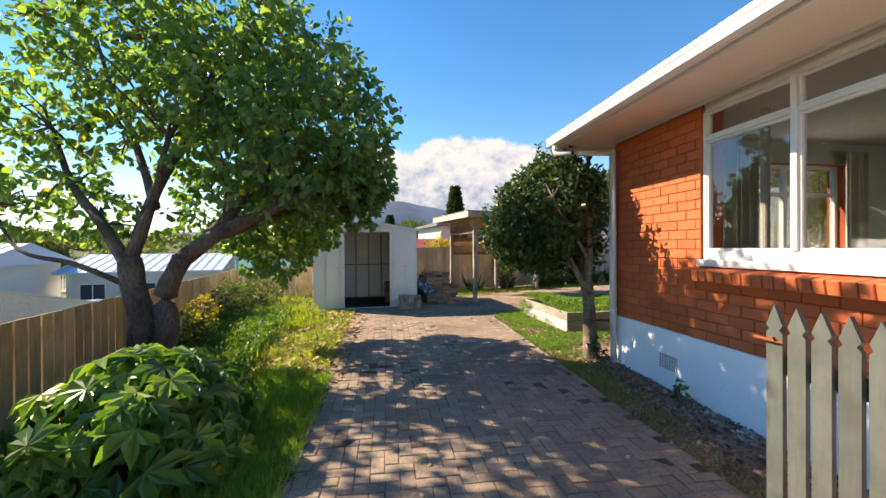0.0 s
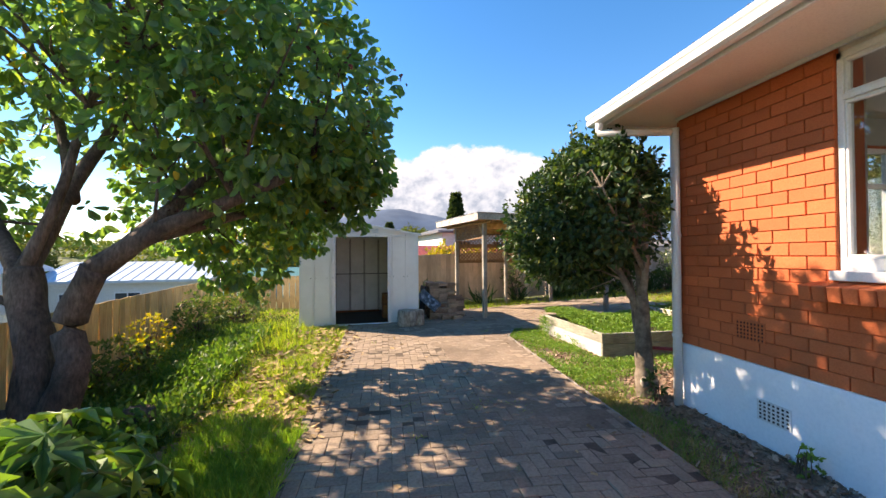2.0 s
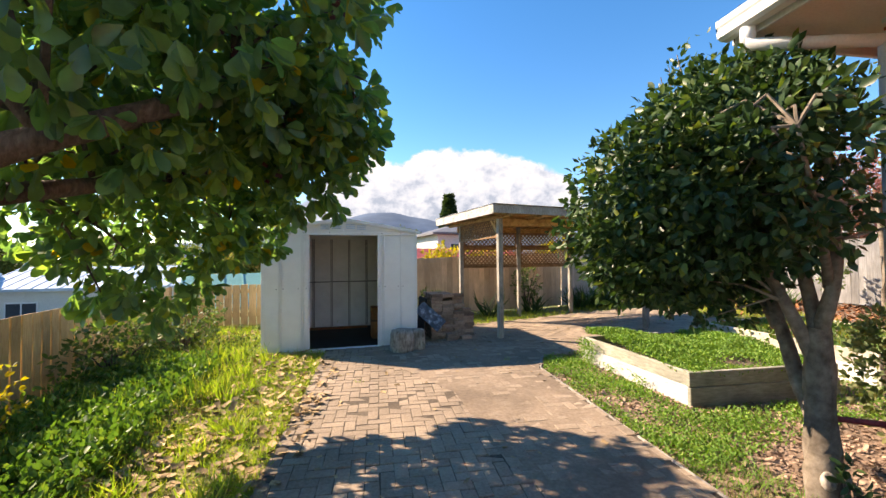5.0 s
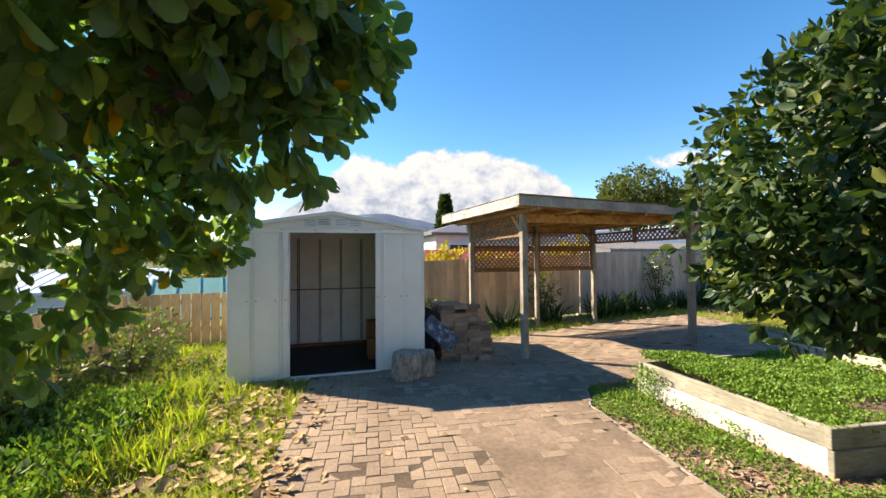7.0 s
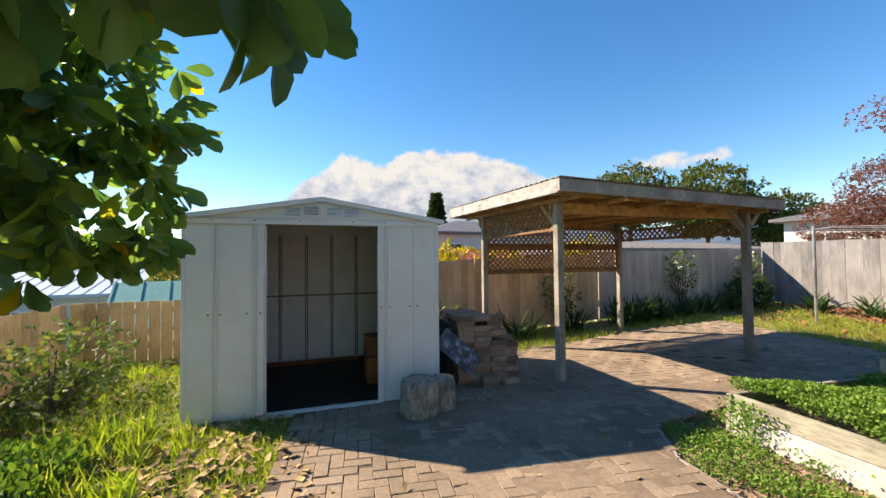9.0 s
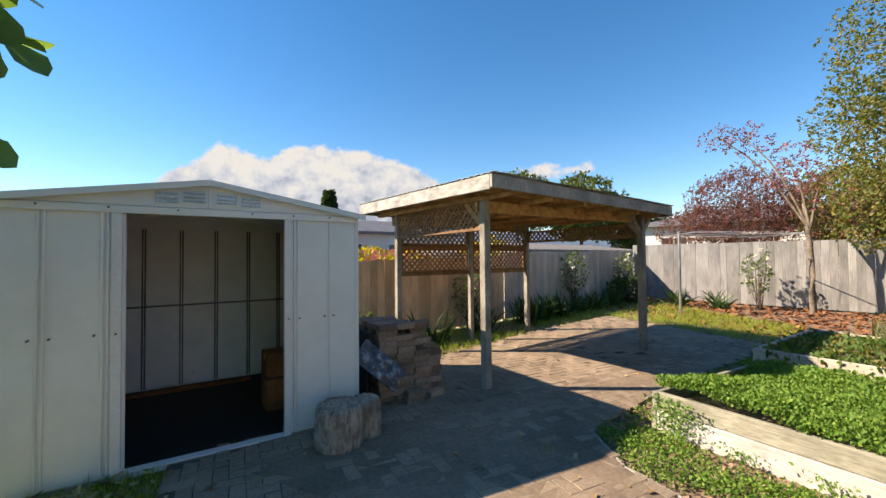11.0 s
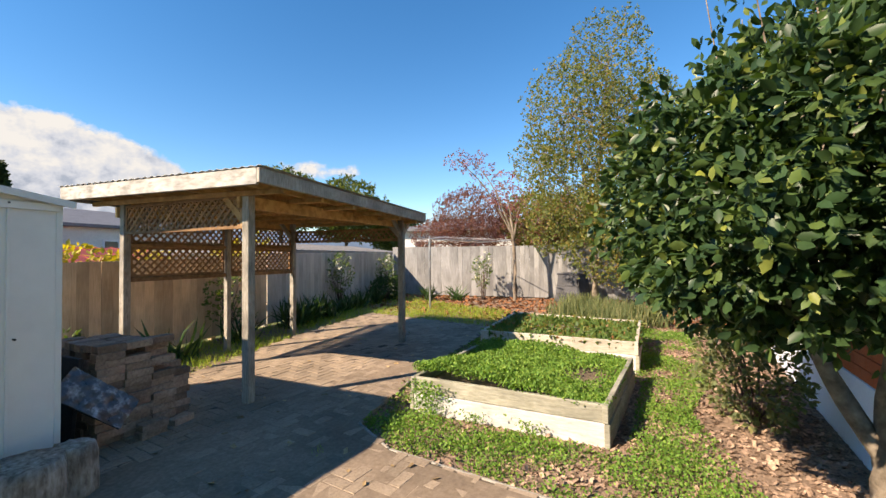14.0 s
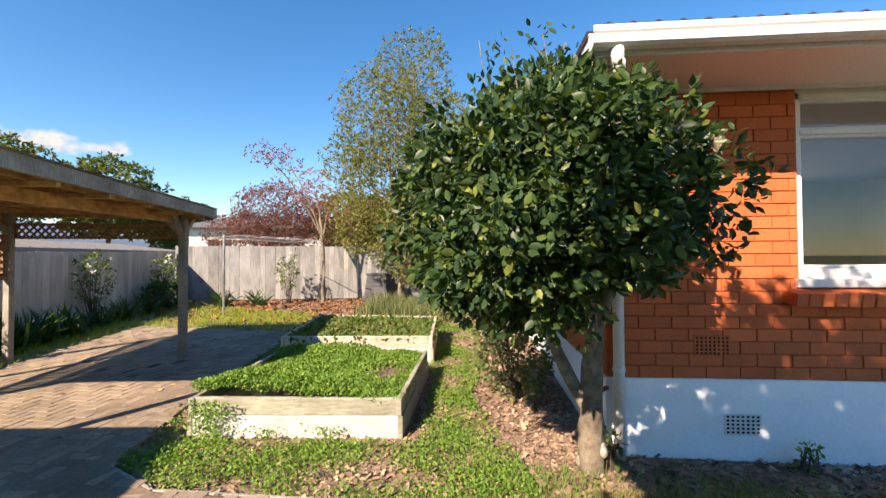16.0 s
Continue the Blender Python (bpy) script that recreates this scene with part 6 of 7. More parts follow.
def clouds():
    m, t, n, l, b = nodes_of("cloud_vapour")
    n.remove(b)
    co = n.new("ShaderNodeTexCoord")
    sep = n.new("ShaderNodeSeparateXYZ")
    l.new(co.outputs["UV"], sep.inputs[0])

    def math_node(op, a, c):
        x = n.new("ShaderNodeMath")
        x.operation = op
        for s, v in zip(x.inputs, (a, c)):
            if isinstance(v, (int, float)):
                s.default_value = v
            else:
                l.new(v, s)
        return x.outputs[0]
    big = noise_tex(n, l, co.outputs["UV"], 2.3, 9, 0.55, (5.2, 1.0, 1))
    fine = noise_tex(n, l, co.outputs["UV"], 7.5, 8, 0.62, (5.6, 1.0, 1))
    body = math_node("ADD", math_node("MULTIPLY", big, 1.0), math_node("MULTIPLY", fine, 0.5))
    env = n.new("ShaderNodeVertexColor")
    env.layer_name = "cover"
    dens = math_node("MULTIPLY", math_node("SUBTRACT", math_node("ADD", body, env.outputs["Color"]), 1.20), 7.0)
    clamp = math_node("MINIMUM", math_node("MAXIMUM", dens, 0.0), 1.0)
    shade = math_node("ADD", math_node("MULTIPLY", sep.outputs["Y"], 0.40), math_node("ADD", math_node("MULTIPLY", fine, 0.9), -0.02))
    r = ramp(n, [(0.46, (0.42, 0.53, 0.70)), (0.58, (0.66, 0.77, 0.93)), (0.72, (0.88, 0.95, 1.0))])
    l.new(shade, r.inputs[0])
    em, tp, mx = n.new("ShaderNodeEmission"), n.new("ShaderNodeBsdfTransparent"), n.new("ShaderNodeMixShader")
    l.new(r.outputs[0], em.inputs["Color"])
    em.inputs["Strength"].default_value = 0.34
    l.new(clamp, mx.inputs[0]), l.new(tp.outputs[0], mx.inputs[1]), l.new(em.outputs[0], mx.inputs[2])
    l.new(mx.outputs[0], n["Material Output"].inputs["Surface"])
    R = 2600.0
    nu, nv = 90, 16
    vs, fs, cover, uvs = [], [], [], []
    for i in range(nu + 1):
        az = 40 - 110 * i / nu
        a = radians(az)
        for j in range(nv + 1):
            el = 2.0 + 17.0 * j / nv
            vs.append((-math.sin(a) * R, math.cos(a) * R, R * math.tan(radians(el))))
            top = (14.4 + 1.8 * noise.noise((az * 0.13, 0.5, 0))) * math.exp(-((az + 10) / 23) ** 4) + 2.6
            c = 0.78 * min(1, max(0, (top - el) / 4.0))
            thin = 0.50 * math.exp(-((az + 40) / 16) ** 2) * math.exp(-((el - 11.5 + 0.05 * (az + 40)) / 1.8) ** 2)
            low = 0.36 * math.exp(-((az - 22) / 14) ** 2) * math.exp(-((el - 5) / 3) ** 2)
            cover.append(max(c, thin, low))
            uvs.append((i / nu, j / nv))
    for i in range(nu):
        for j in range(nv):
            p = i * (nv + 1) + j
            fs.append((p, p + nv + 1, p + nv + 2, p + 1))
    ob = make("backdrop_cloud", vs, fs, m, True)
    ca = ob.data.color_attributes.new("cover", "FLOAT_COLOR", "POINT")
    ca.data.foreach_set("color", np.repeat(np.array(cover), 4))
    uv = ob.data.uv_layers.new(name="UV")
    for lp in ob.data.loops:
        uv.data[lp.index].uv = uvs[lp.vertex_index]
    ob.visible_shadow = False
    tagged(ob, "bank of white cumulus cloud over the hills", "cloud", kind="structure")


def near_hill():
    """Green hillside across the valley, with scattered trees."""
    vs, fs = [], []
    n, rows = 60, ((120, -9.0), (170, -4.0), (240, 2.0), (320, 7.5), (400, 9.5))
    for i in range(n + 1):
        a = radians(14 + 66 * i / n)
        for r, z in rows:
            up = 1.0 + 0.25 * noise.noise((i * 0.16, r * 0.01, 2))
            edge = min(1.0, i / 14)
            vs.append((-math.sin(a) * r, math.cos(a) * r, -9.0 + (z + 9.0) * up * edge))
    k = len(rows)
    for i in range(n):
        for j in range(k - 1):
            p = i * k + j
            fs.append((p, p + 1, p + k + 1, p + k))
    tagged(make("backdrop_hillside", vs, fs, FIELD, True), "green hillside across the valley", "hillside", kind="structure")
    P = []
    for _ in range(260):
        a, r = radians(random.uniform(18, 78)), random.uniform(130, 380)
        z = np.interp(r, [q[0] for q in rows], [q[1] for q in rows])
        c = np.array((-math.sin(a) * r, math.cos(a) * r, z + 1.5))
        P.append(c + rng.normal(0, 1, (70, 3)) * np.array([[2.4, 2.4, 1.6]]))
    P = np.concatenate(P)
    tagged(scatter("far_woods", LEAF_FAR, DISC, P, rng.normal(0, 1, P.shape), rng.uniform(0, 6, len(P)), rng.uniform(1.2, 2.6, len(P))), "clumps of trees on the far hillside", "woods", kind="stuff")


hills()
near_hill()
clouds()


# ---- grass, clover, chips and fallen leaves ----
SHED_PLAN = [(-1.72, 9.52), (0.78, 9.8), (0.5, 12.05), (-1.95, 11.75)]


def clear_of_shed(P):
    return P[~inside(SHED_PLAN, P[:, 0], P[:, 1])]


def stuff(ob, label, category):
    return tagged(ob, label, category, kind="stuff")


P = clear_of_shed(spread(LEFT_BED, 105000, 0.1, 1.3))
stuff(scatter("lawn_grass", LEAF_GRASS, BLADE, P, upright(len(P), 0.5), rng.uniform(0, 6.28, len(P)), 0.07 * rng.uniform(0.5, 1.7, len(P))), "uneven bright green grass beside the drive", "grass")
tall = [(-2.9, 4.5), (-1.6, 4.6), (-1.7, 9.6), (-2.0, 12.0), (-3.95, 11.9)]
P = clear_of_shed(spread(tall, 5500, 0.45, 0.7))
stuff(scatter("weed_cover", LEAF_WEED, OVAL, P + rng.uniform(0, 0.09, (len(P), 1)) * np.array([[0, 0, 1]]), upright(len(P), 0.9), rng.uniform(0, 6.28, len(P)), 0.045 * rng.uniform(0.5, 1.5, len(P))), "dark weedy ground cover along the fence", "weeds")
lush = [(-2.75, 2.4), (-1.75, 2.4), (-1.65, 5.0), (-2.0, 9.0), (-3.4, 9.3)]
P = clear_of_shed(spread(lush, 25000, 0.42, 1.4))
stuff(scatter("weed_cover", LEAF_LUSH, OVAL, P + 0.22 * rng.uniform(0, 1, (len(P), 1)) ** 1.5 * np.array([[0, 0, 1]]), upright(len(P), 0.8), rng.uniform(0, 6.28, len(P)), 0.05 * rng.uniform(0.5, 1.6, len(P))), "lush green leafy weeds in the shade along the fence", "weeds")
P = clear_of_shed(spread(LEFT_BED, 120, 0.3, 0.8))
P = np.repeat(P, 70, 0) + rng.normal(0, 0.055, (len(P) * 70, 3)) * np.array([[1, 1, 0]])
stuff(scatter("grass_tufts", LEAF_GRASS, BLADE, P, upright(len(P), 0.7), rng.uniform(0, 6.28, len(P)), 0.17 * rng.uniform(0.5, 1.4, len(P))), "longer tufts of bright green grass", "grass")
P = spread([(-1.75, 0.3), (-0.64, 0.3), (-0.66, 4.8), (-1.5, 5.2)], 26000)
stuff(scatter("lawn_grass", LEAF_EDGE, BLADE, P, upright(len(P), 0.55), rng.uniform(0, 6.28, len(P)), 0.12 * rng.uniform(0.5, 1.5, len(P))), "longer bright green grass along the edge of the drive", "grass")
P = clear_of_shed(spread(LEFT_BED, 6000, 0.5, 0.8))
P = P[P[:, 1] > 4.4]
stuff(scatter("fallen_leaves", LITTER, FLAKE, P + np.array([[0, 0, 0.05]]), rng.normal(0, 1, (len(P), 3)) * np.array([[1, 1, 0.25]]), rng.uniform(-0.5, 0.5, len(P)), 0.075 * rng.uniform(0.5, 1.3, len(P))), "dry brown fallen leaves on the grass", "leaves")
P = clear_of_shed(spread([(-2.9, 7.0), (-1.5, 7.2), (-1.3, 9.4), (-3.2, 9.6)], 45))
P = np.repeat(P, 40, 0) + rng.normal(0, 0.06, (len(P) * 40, 3)) * np.array([[1, 1, 0]])
stuff(scatter("grass_tufts", LEAF_GRASS, BLADE, P, upright(len(P), 0.4), rng.uniform(0, 6.28, len(P)), 0.2 * rng.uniform(0.5, 1.5, len(P))), "tall seeding grass between the fence and the shed", "grass")
P = np.concatenate([spread([(-0.95, 4.6), (-0.5, 4.6), (-0.45, 9.3), (-0.95, 9.3)], 200), spread([(-0.9, 7.0), (-0.5, 7.0), (-0.5, 7.8), (-0.9, 7.8)], 50)])
stuff(scatter("fallen_leaves", LITTER, FLAKE, P + np.array([[0, 0, 0.05]]), rng.normal(0, 1, (len(P), 3)) * np.array([[1, 1, 0.2]]), rng.uniform(-0.4, 0.4, len(P)), 0.065 * rng.uniform(0.5, 1.3, len(P))), "drift of dry leaves along the edge of the paving", "leaves")
P = spread(PAVED, 260, 0.3, 0.8)
stuff(scatter("fallen_leaves", LITTER, FLAKE, P + np.array([[0, 0, 0.045]]), rng.normal(0, 1, (len(P), 3)) * np.array([[1, 1, 0.15]]), rng.uniform(0, 0.4, len(P)), 0.05 * rng.uniform(0.5, 1.3, len(P))), "scattered dry leaves on the pavers", "leaves")
P = np.repeat(spread(PAVED, 34), 16, 0) + rng.normal(0, 0.035, (34 * 16, 3)) * np.array([[1, 1, 0]])
stuff(scatter("paving_weeds", LEAF_GRASS, BLADE, P + np.array([[0, 0, 0.03]]), upright(len(P), 0.9), rng.uniform(0, 6.28, len(P)), 0.05 * rng.uniform(0.5, 1.4, len(P))), "small green weeds growing between the pavers", "weeds")
GREEN = [(2.2, 5.6), (2.95, 5.75), (4.2, 6.1), (5.3, 5.9), (8.6, 6.0), (8.6, 9.3), (7.3, 9.4), (4.3, 9.08), (2.45, 8.66), (2.2, 8.1)]
P = spread(GREEN, 100000, 0.54, 2.2)
NEAR1 = [(2.84, 8.6), (3.02, 6.55), (4.95, 6.58), (4.9, 8.65)]
k = ~(inside(NEAR1, P[:, 0], P[:, 1]) | inside(BED2, P[:, 0], P[:, 1]))
P = P[k]
stuff(scatter("clover_cover", LEAF_CLOVER, DISC, P + rng.uniform(0, 0.06, (len(P), 1)) * np.array([[0, 0, 1]]), upright(len(P), 1.2), rng.uniform(0, 6.28, len(P)), 0.02 * rng.uniform(0.6, 1.5, len(P))), "bright green clover round the raised beds", "clover")
P = spread([(2.18, 3.0), (2.6, 3.2), (2.75, 5.7), (2.2, 5.7)], 1500, 0.45, 1.4)
stuff(scatter("clover_cover", LEAF_CLOVER, BLADE, P, upright(len(P), 0.6), rng.uniform(0, 6.28, len(P)), 0.08 * rng.uniform(0.6, 1.4, len(P))), "thin grass along the paving edge", "grass")
P = spread(SIDE_BED, 38000)
P = P[~(inside(BED1, P[:, 0], P[:, 1]) | inside(BED2, P[:, 0], P[:, 1]))]
stuff(scatter("bark_chips", CHIP, FLAKE, P + np.array([[0, 0, 0.008]]), rng.normal(0, 1, (len(P), 3)) * np.array([[1, 1, 0.3]]), rng.uniform(-0.5, 0.5, len(P)), 0.033 * rng.uniform(0.4, 1.6, len(P))), "brown bark chips and leaf litter", "mulch")
P = spread([(2.14, 0.3), (2.5, 0.3), (2.6, 3.4), (2.45, 5.3), (2.18, 5.3)], 13000, 0.35, 1.6)
stuff(scatter("dry_grass", LEAF_DRY, BLADE, P, upright(len(P), 0.9), rng.uniform(0, 6.28, len(P)), 0.06 * rng.uniform(0.5, 1.4, len(P))), "dry thin grass between the paving and the mulch", "grass")
P = spread([(2.6, 0.5), (3.0, 0.5), (3.0, 3.6), (2.85, 3.4)], 900)
stuff(scatter("stone_chips", STONE, CHUNK, P, upright(len(P), 0.5) @ np.array([[0, 0, 1], [1, 0, 0], [0, 1, 0]]), rng.uniform(0, 6.28, len(P)), 0.045 * rng.uniform(0.5, 1.4, len(P))), "grey stone chips along the foundation", "gravel")
P = spread(BACK_YARD, 9000)
P = P[(P[:, 0] > 8.2)]
stuff(scatter("bark_chips", CHIP_ORANGE, FLAKE, P + np.array([[0, 0, 0.01]]), rng.normal(0, 1, (len(P), 3)) * np.array([[1, 1, 0.3]]), rng.uniform(-0.5, 0.5, len(P)), 0.08 * rng.uniform(0.5, 1.5, len(P))), "orange-brown bark chips over the back yard", "mulch")
VERGE = [(0.8, 11.25), (2.3, 11.5), (4.9, 12.4), (7.5, 12.95), (7.4, 9.6), (9.5, 9.9), (10.0, 12.0), (10.9, 14.8), (0.8, 12.65)]
P = spread(VERGE, 15000, 0.2, 0.7)
stuff(scatter("verge_grass", LEAF_GRASS, BLADE, P, upright(len(P), 0.5), rng.uniform(0, 6.28, len(P)), 0.12 * rng.uniform(0.5, 1.3, len(P))), "grass verge between the paving and the fence", "grass")
# plants in the beds
P = spread(BED1, 42000)
bumps = np.array([0.06 + 0.24 * max(0.0, noise.noise((a * 0.8, b * 0.8, 1.7)) + 0.4) * (0.2 + 0.8 * min(1, max(0, (b - 6.9) / 1.2))) + 0.05 * noise.noise((a * 4.0, b * 4.0, 0.3)) for a, b in P[:, :2]])
P[:, 2] += 0.245 + bumps * rng.uniform(0.6, 1.0, len(P))
bare = ((P[:, 0] - 4.0) / 0.5) ** 2 + ((P[:, 1] - 7.0) / 0.32) ** 2 < rng.uniform(0.1, 1.3, len(P)) ** 1.5
P = P[~bare]
stuff(scatter("bed_clover", LEAF_CLOVER, DISC, P, upright(len(P), 0.9), rng.uniform(0, 6.28, len(P)), 0.023 * rng.uniform(0.6, 1.5, len(P))), "lush low green clover filling the raised bed", "clover")
P = spread(BED2, 6500)
P[:, 2] += 0.29 + rng.uniform(0, 0.08, len(P))
stuff(scatter("strawberry_plants", LEAF_STRAW, OVAL, P, upright(len(P), 0.9), rng.uniform(0, 6.28, len(P)), 0.085 * rng.uniform(0.6, 1.3, len(P))), "strawberry plants with reddening leaves", "strawberries")
spill = []
for u in (0.08, 0.14, 0.38, 0.66):
    c = Vector((2.97, 8.48)).lerp(Vector((3.14, 6.68)), u)
    for _ in range(420 if u < 0.2 else 120):
        spill.append((c.x - 0.05 - abs(random.gauss(0, 0.05)), c.y + random.gauss(0, 0.09), gz(c.x, c.y) + random.uniform(0.0, 0.34 if u < 0.2 else 0.14)))
stuff(scatter("spilling_clover", LEAF_CLOVER, DISC, spill, rng.normal(0, 1, (len(spill), 3)), rng.uniform(0, 6.28, len(spill)), 0.024 * rng.uniform(0.6, 1.3, len(spill))), "clover creeping over the bed's pale boards", "clover")


# ---- edging, stacked pavers, bricks and paving ----
EDGE = thing("concrete_edging", pose(2.16, -4, 0), "narrow pale concrete edging along the drive", "edging", kind="structure")
pts = [(2.175, 3.9), (2.178, 5.2), (2.18, 6.4), (2.18, 8.15), (2.44, 8.70), (3.3, 8.92), (4.3, 9.12)]
for a, b in zip(pts, pts[1:]):
    d = Vector(b) - Vector(a)
    bm = bmesh.new()
    vs = put(bm, 0, -0.014, -0.05, d.length - 0.008, 0.014, 0.036)
    for v in vs:
        v.co.z += gz(*a) + (gz(*b) - gz(*a)) * v.co.x / d.length
    bmesh.ops.bevel(bm, geom=bm.edges[:], offset=0.006, segments=1, affect="EDGES")
    o = part("edging_strip", bm, CONCRETE, EDGE)
    o.matrix_basis = Matrix.Translation((a[0] - 2.16, a[1] + 4, 0)) @ Matrix.Rotation(math.atan2(d.y, d.x), 4, "Z")


def block_mesh(name, w, d, h, material, inset=0.005):
    """A block with softened top edges, its base at z = 0, centred."""
    a, b = w / 2, d / 2
    i, j = a - inset, b - inset
    vs = [(-a, -b, 0), (a, -b, 0), (a, b, 0), (-a, b, 0), (-a, -b, h - inset), (a, -b, h - inset), (a, b, h - inset), (-a, b, h - inset), (-i, -j, h), (i, -j, h), (i, j, h), (-i, j, h)]
    fs = [(0, 1, 5, 4), (1, 2, 6, 5), (2, 3, 7, 6), (3, 0, 4, 7), (4, 5, 9, 8), (5, 6, 10, 9), (6, 7, 11, 10), (7, 4, 8, 11), (8, 9, 10, 11), (3, 2, 1, 0)]
    me = bpy.data.meshes.new(name)
    me.from_pydata(vs, [], fs)
    me.materials.append(material)
    return me


def paver_stack():
    rr = random.Random(11)
    s = thing("paver_stack", pose(1.0, 10.06, gz(1, 10) + 0.036, 0, 0, 6), "untidy stack of spare brown brick pavers", "stack of pavers")
    me = block_mesh("paver", 0.198, 0.098, 0.058, OLD_PAVER, 0.004)
    for layer in range(13):
        for row in range(7):
            for col in range(3):
                if layer > 10 and rr.random() < 0.12 * (layer - 9) or col == 2 and layer > 9 + rr.randint(-3, 3):
                    continue
                if 0 < row < 6 and col == 1 and layer < 12:
                    continue
                turn = (layer + col) % 2
                m = pose(0.1 + col * 0.203 + rr.uniform(-0.012, 0.012), 0.06 + row * 0.1 + rr.uniform(-0.006, 0.006) + (rr.uniform(-0.03, 0.02) if row == 0 else 0), layer * 0.0605, rr.uniform(-1.2, 1.2), rr.uniform(-1.2, 1.2), rr.uniform(-3, 3))
                share("paver", me, s, m)
    # lower pile at the end of the stack and a few at its foot
    for layer in range(8):
        for row in range(2):
            if layer < 7 or row:
                share("paver", me, s, pose(0.735 + rr.uniform(-0.02, 0.02), 0.22 + row * 0.104 + rr.uniform(-0.02, 0.01), layer * 0.0605, 0, 0, rr.uniform(-6, 6)))
    for i, (px, py, pz, turn) in enumerate(((0.33, -0.11, 0, 4), (0.34, -0.12, 0.0605, -3), (0.6, -0.07, 0, 12))):
        share("paver", me, s, pose(px, py, pz, 0, 0, turn))
    # wrapped panel and dark board leaning on the stack
    p = thing("wrapped_panel", pose(0.96, 9.94, gz(0.9, 9.9) + 0.46, 0, 0, 6), "dark panel wrapped in crumpled clear plastic leaning on the pavers", "panel")
    tilt = pose(0, 0, 0, 68, 0, 0) @ pose(0, 0, 0, 0, 0, -45)
    bm = bmesh.new()
    bmesh.ops.create_grid(bm, x_segments=26, y_segments=12, size=0.5)
    for v in bm.verts:
        v.co.z = 0.014 + 0.010 * noise.noise((v.co.x * 9, v.co.y * 9, 0)) + 0.008 * noise.noise((v.co.x * 21, v.co.y * 21, 5))
        v.co.x *= 0.52
        v.co.y *= 0.24
    o = part("plastic_wrap", bm, WRAP, p, "crumpled clear plastic sheet", True)
    o.matrix_basis = tilt
    o = bx("panel_board", -0.26, -0.12, -0.015, 0.26, 0.12, 0.004, BLACK, p)
    o.matrix_basis = tilt
    q = thing("black_board", pose(0.83, 10.08, gz(0.8, 10) + 0.036, 0, 5, 6), "black plastic board leaning behind the panel", "board")
    bx("board", 0, -0.02, 0, 0.03, 0.5, 0.72, BLACK, q)


paver_stack()


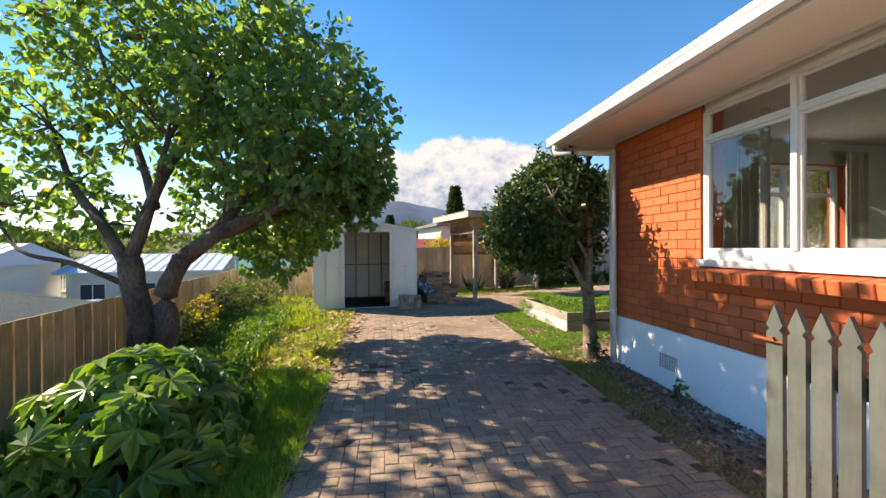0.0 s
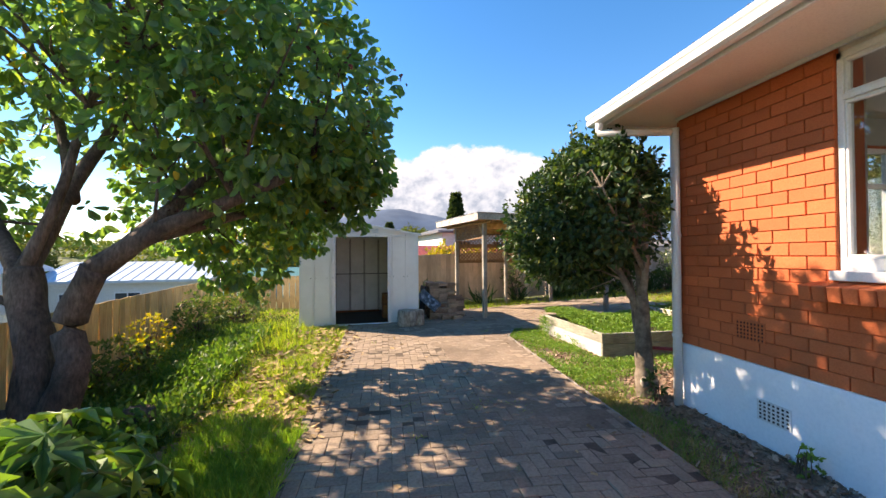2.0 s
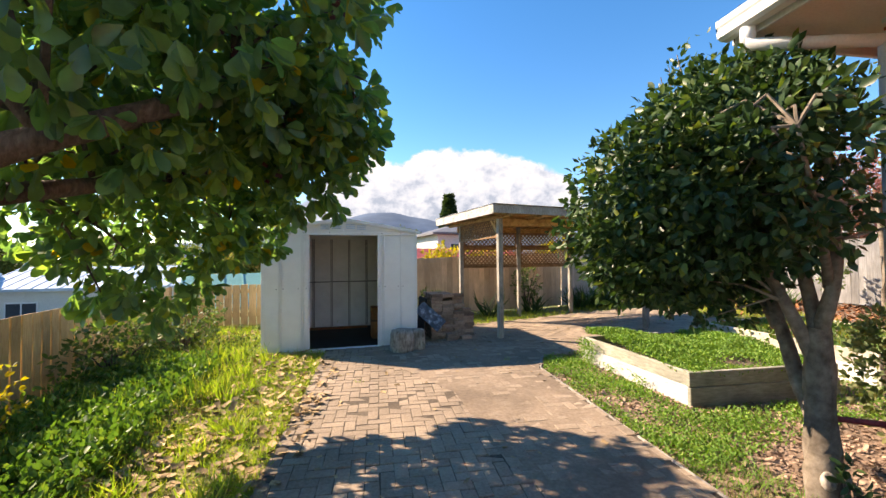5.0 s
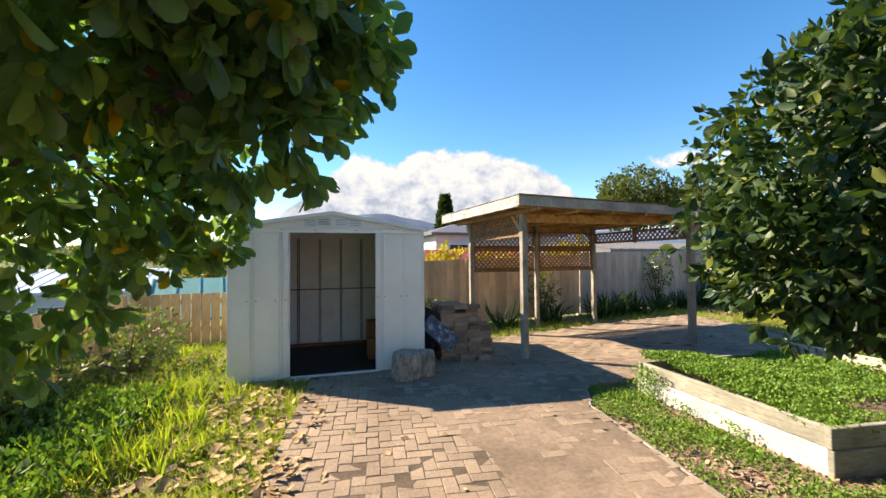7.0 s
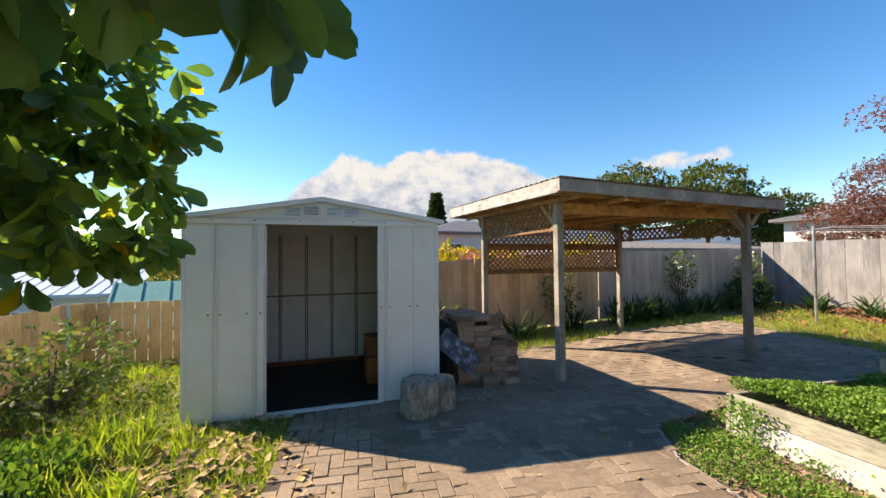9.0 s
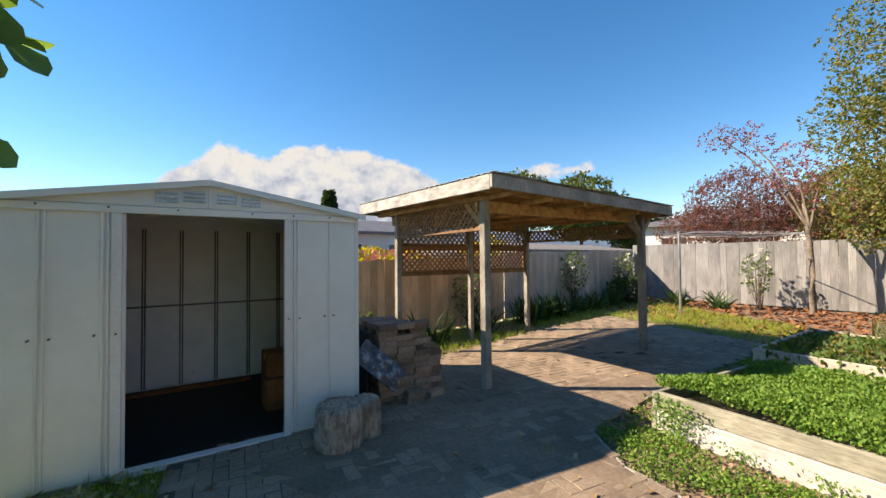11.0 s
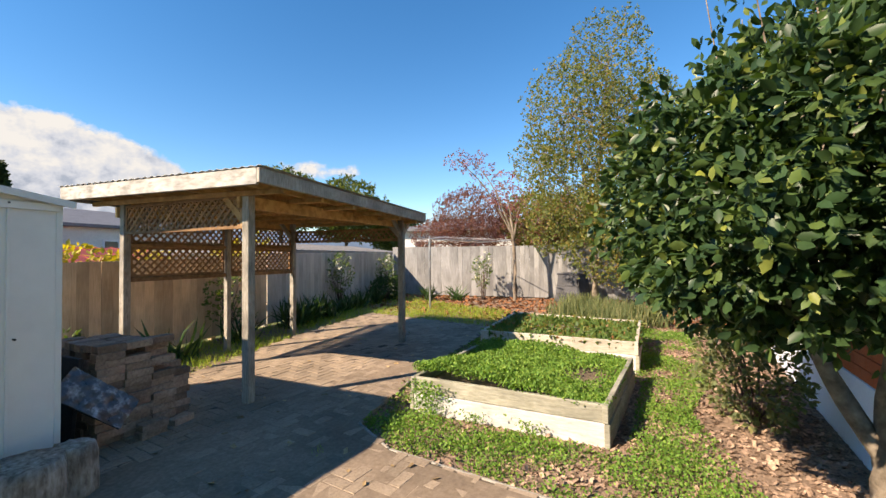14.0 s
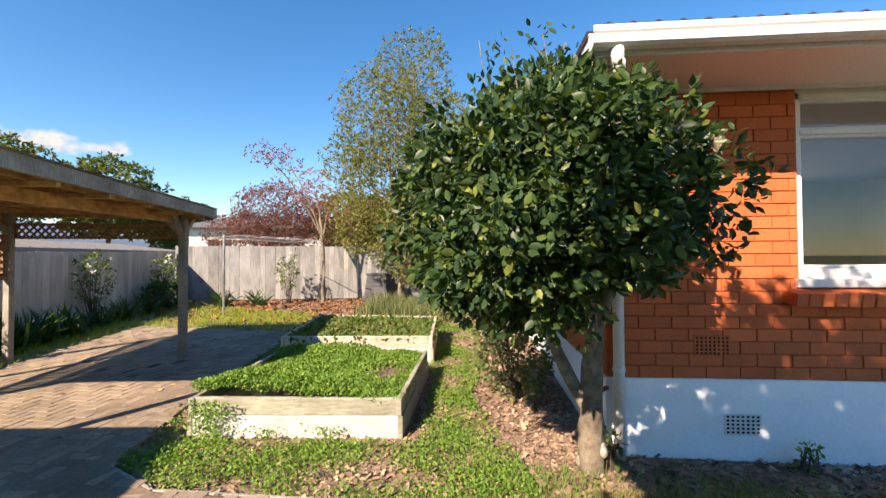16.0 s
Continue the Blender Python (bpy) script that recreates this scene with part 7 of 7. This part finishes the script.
def bricks():
    """Painted bricks in stretcher bond on the west wall, and the return at the corner."""
    w = thing("wall_west", pose(WALL_X, CORNER_Y, FOUND_Z), "orange painted brick wall in stretcher bond", "wall", kind="structure")
    L, H = 0.248, 0.0905
    cl, ch = 0.256, 0.0980
    cache = {}

    def brick_mesh(length):
        key = round(length, 3)
        if key not in cache:
            i = 0.003
            vs = [(0.06, -key, 0), (0.06, 0, 0), (0.06, 0, H), (0.06, -key, H), (-0.001, -key, 0), (-0.001, 0, 0), (-0.001, 0, H), (-0.001, -key, H), (-0.004, -key + i, i), (-0.004, -i, i), (-0.004, -i, H - i), (-0.004, -key + i, H - i)]
            m = bpy.data.meshes.new("brick")
            m.from_pydata(vs, [], [(0, 1, 5, 4), (1, 2, 6, 5), (2, 3, 7, 6), (3, 0, 4, 7), (4, 5, 9, 8), (5, 6, 10, 9), (6, 7, 11, 10), (7, 4, 8, 11), (8, 9, 10, 11)])
            m.materials.append(BRICK)
            cache[key] = m
        return cache[key]
    rr = random.Random(3)
    rest_v, rest_f = [], []
    for row in range(int((SOFFIT_Z - FOUND_Z) / ch) + 1):
        z = row * ch + 0.004
        if z + FOUND_Z + H > SOFFIT_Z:
            continue
        y = 0.0
        first = True
        while y > SOUTH - CORNER_Y:
            ln = L if not (first and row % 2) else L / 2 - 0.005
            first = False
            y1 = y - ln
            wy0, wy1, zt = y1 + CORNER_Y, y + CORNER_Y, z + FOUND_Z
            blocks = [(y, y1)]
            if zt + H > WIN_Z0 - 0.05 and wy0 < WIN_Y1 and wy1 > WIN_Y0:
                blocks = []
                if wy1 > WIN_Y1 + 0.04:
                    blocks.append((y, WIN_Y1 - CORNER_Y + 0.004))
                if wy0 < WIN_Y0 - 0.04:
                    blocks.append((WIN_Y0 - CORNER_Y - 0.004, y1))
            for a, b in blocks:
                me = brick_mesh(a - b)
                m = pose(rr.uniform(-0.002, 0.002), a, z, 0, rr.uniform(-0.3, 0.3), rr.uniform(-0.2, 0.2))
                if b + CORNER_Y > 2.15:
                    share("brick", me, w, m)
                else:
                    o = len(rest_v)
                    rest_v += [tuple(m @ v.co) for v in me.vertices]
                    rest_f += [tuple(o + i for i in p.vertices) for p in me.polygons]
            y = y1 - (cl - L)
    o = make("brick_courses", rest_v, rest_f, BRICK)
    o.parent = w
    tagged(o, kind="stuff")
    # north face
    n = thing("wall_north", pose(WALL_X, CORNER_Y, FOUND_Z), "orange painted brick wall in stretcher bond", "wall", kind="structure")
    vs, fs = [], []
    for row in range(int((SOFFIT_Z - FOUND_Z) / ch)):
        z = row * ch + 0.004
        x = 0.0
        k = 0
        while x < EAST - WALL_X - 0.3:
            ln = L if (k or row % 2) else L / 2 - 0.005
            k += 1
            if not (zt_between(z + FOUND_Z, H) and x + ln > 1.57 and x < 3.27):
                me = brick_mesh(ln)
                o = len(vs)
                vs += [(x - v.co.y, -v.co.x, z + v.co.z) for v in me.vertices]
                fs += [tuple(o + i for i in reversed(list(p.vertices))) for p in me.polygons]
            x += ln + cl - L
    o = make("brick_courses", vs, fs, BRICK)
    o.parent = n
    tagged(o, kind="stuff")


def zt_between(z, h):
    return z + h > 1.45 and z < 2.7


bricks()


def paving():
    rr = random.Random(21)
    p = thing("paving", pose(0, 0, 0), "brown brick pavers laid in herringbone", "paving", kind="structure")
    me = block_mesh("paver", 0.196, 0.096, 0.04, PAVER, 0.004)
    a = 0.1
    ox, oy = -0.72, -0.35
    tops_v, tops_f = [], []
    poly = PAVED
    base = [(v.co.copy()) for v in me.vertices]
    polys = [tuple(q.vertices) for q in me.polygons][:-1]
    cells = []
    for i in range(-2, 86):
        for j in range(-8, 140):
            k = (i - j) % 4
            if k == 0:
                cells.append((ox + (i + 1) * a, oy + (j + 0.5) * a, 0))
            elif k == 3:
                cells.append((ox + (i + 0.5) * a, oy + (j + 1) * a, 90))
    C = np.array(cells)
    ok = inside(poly, C[:, 0], C[:, 1])
    for x, y, r in C[ok]:
        dz = rr.gauss(0, 0.0018) + 0.003 * noise.noise((x * 0.9, y * 0.9, 0))
        m = pose(x + rr.gauss(0, 0.0015), y + rr.gauss(0, 0.0015), gz(x, y) - 0.004 + dz, rr.gauss(0, 0.5), rr.gauss(0, 0.5), r + rr.gauss(0, 0.8))
        if 2.6 < y < 4.55:
            share("paver", me, p, m)
        else:
            o = len(tops_v)
            tops_v += [tuple(m @ v) for v in base]
            tops_f += [tuple(o + i for i in q) for q in polys]
    ob = make("paver_field", tops_v, tops_f, PAVER)
    ob.parent = p
    tagged(ob, kind="stuff")


paving()
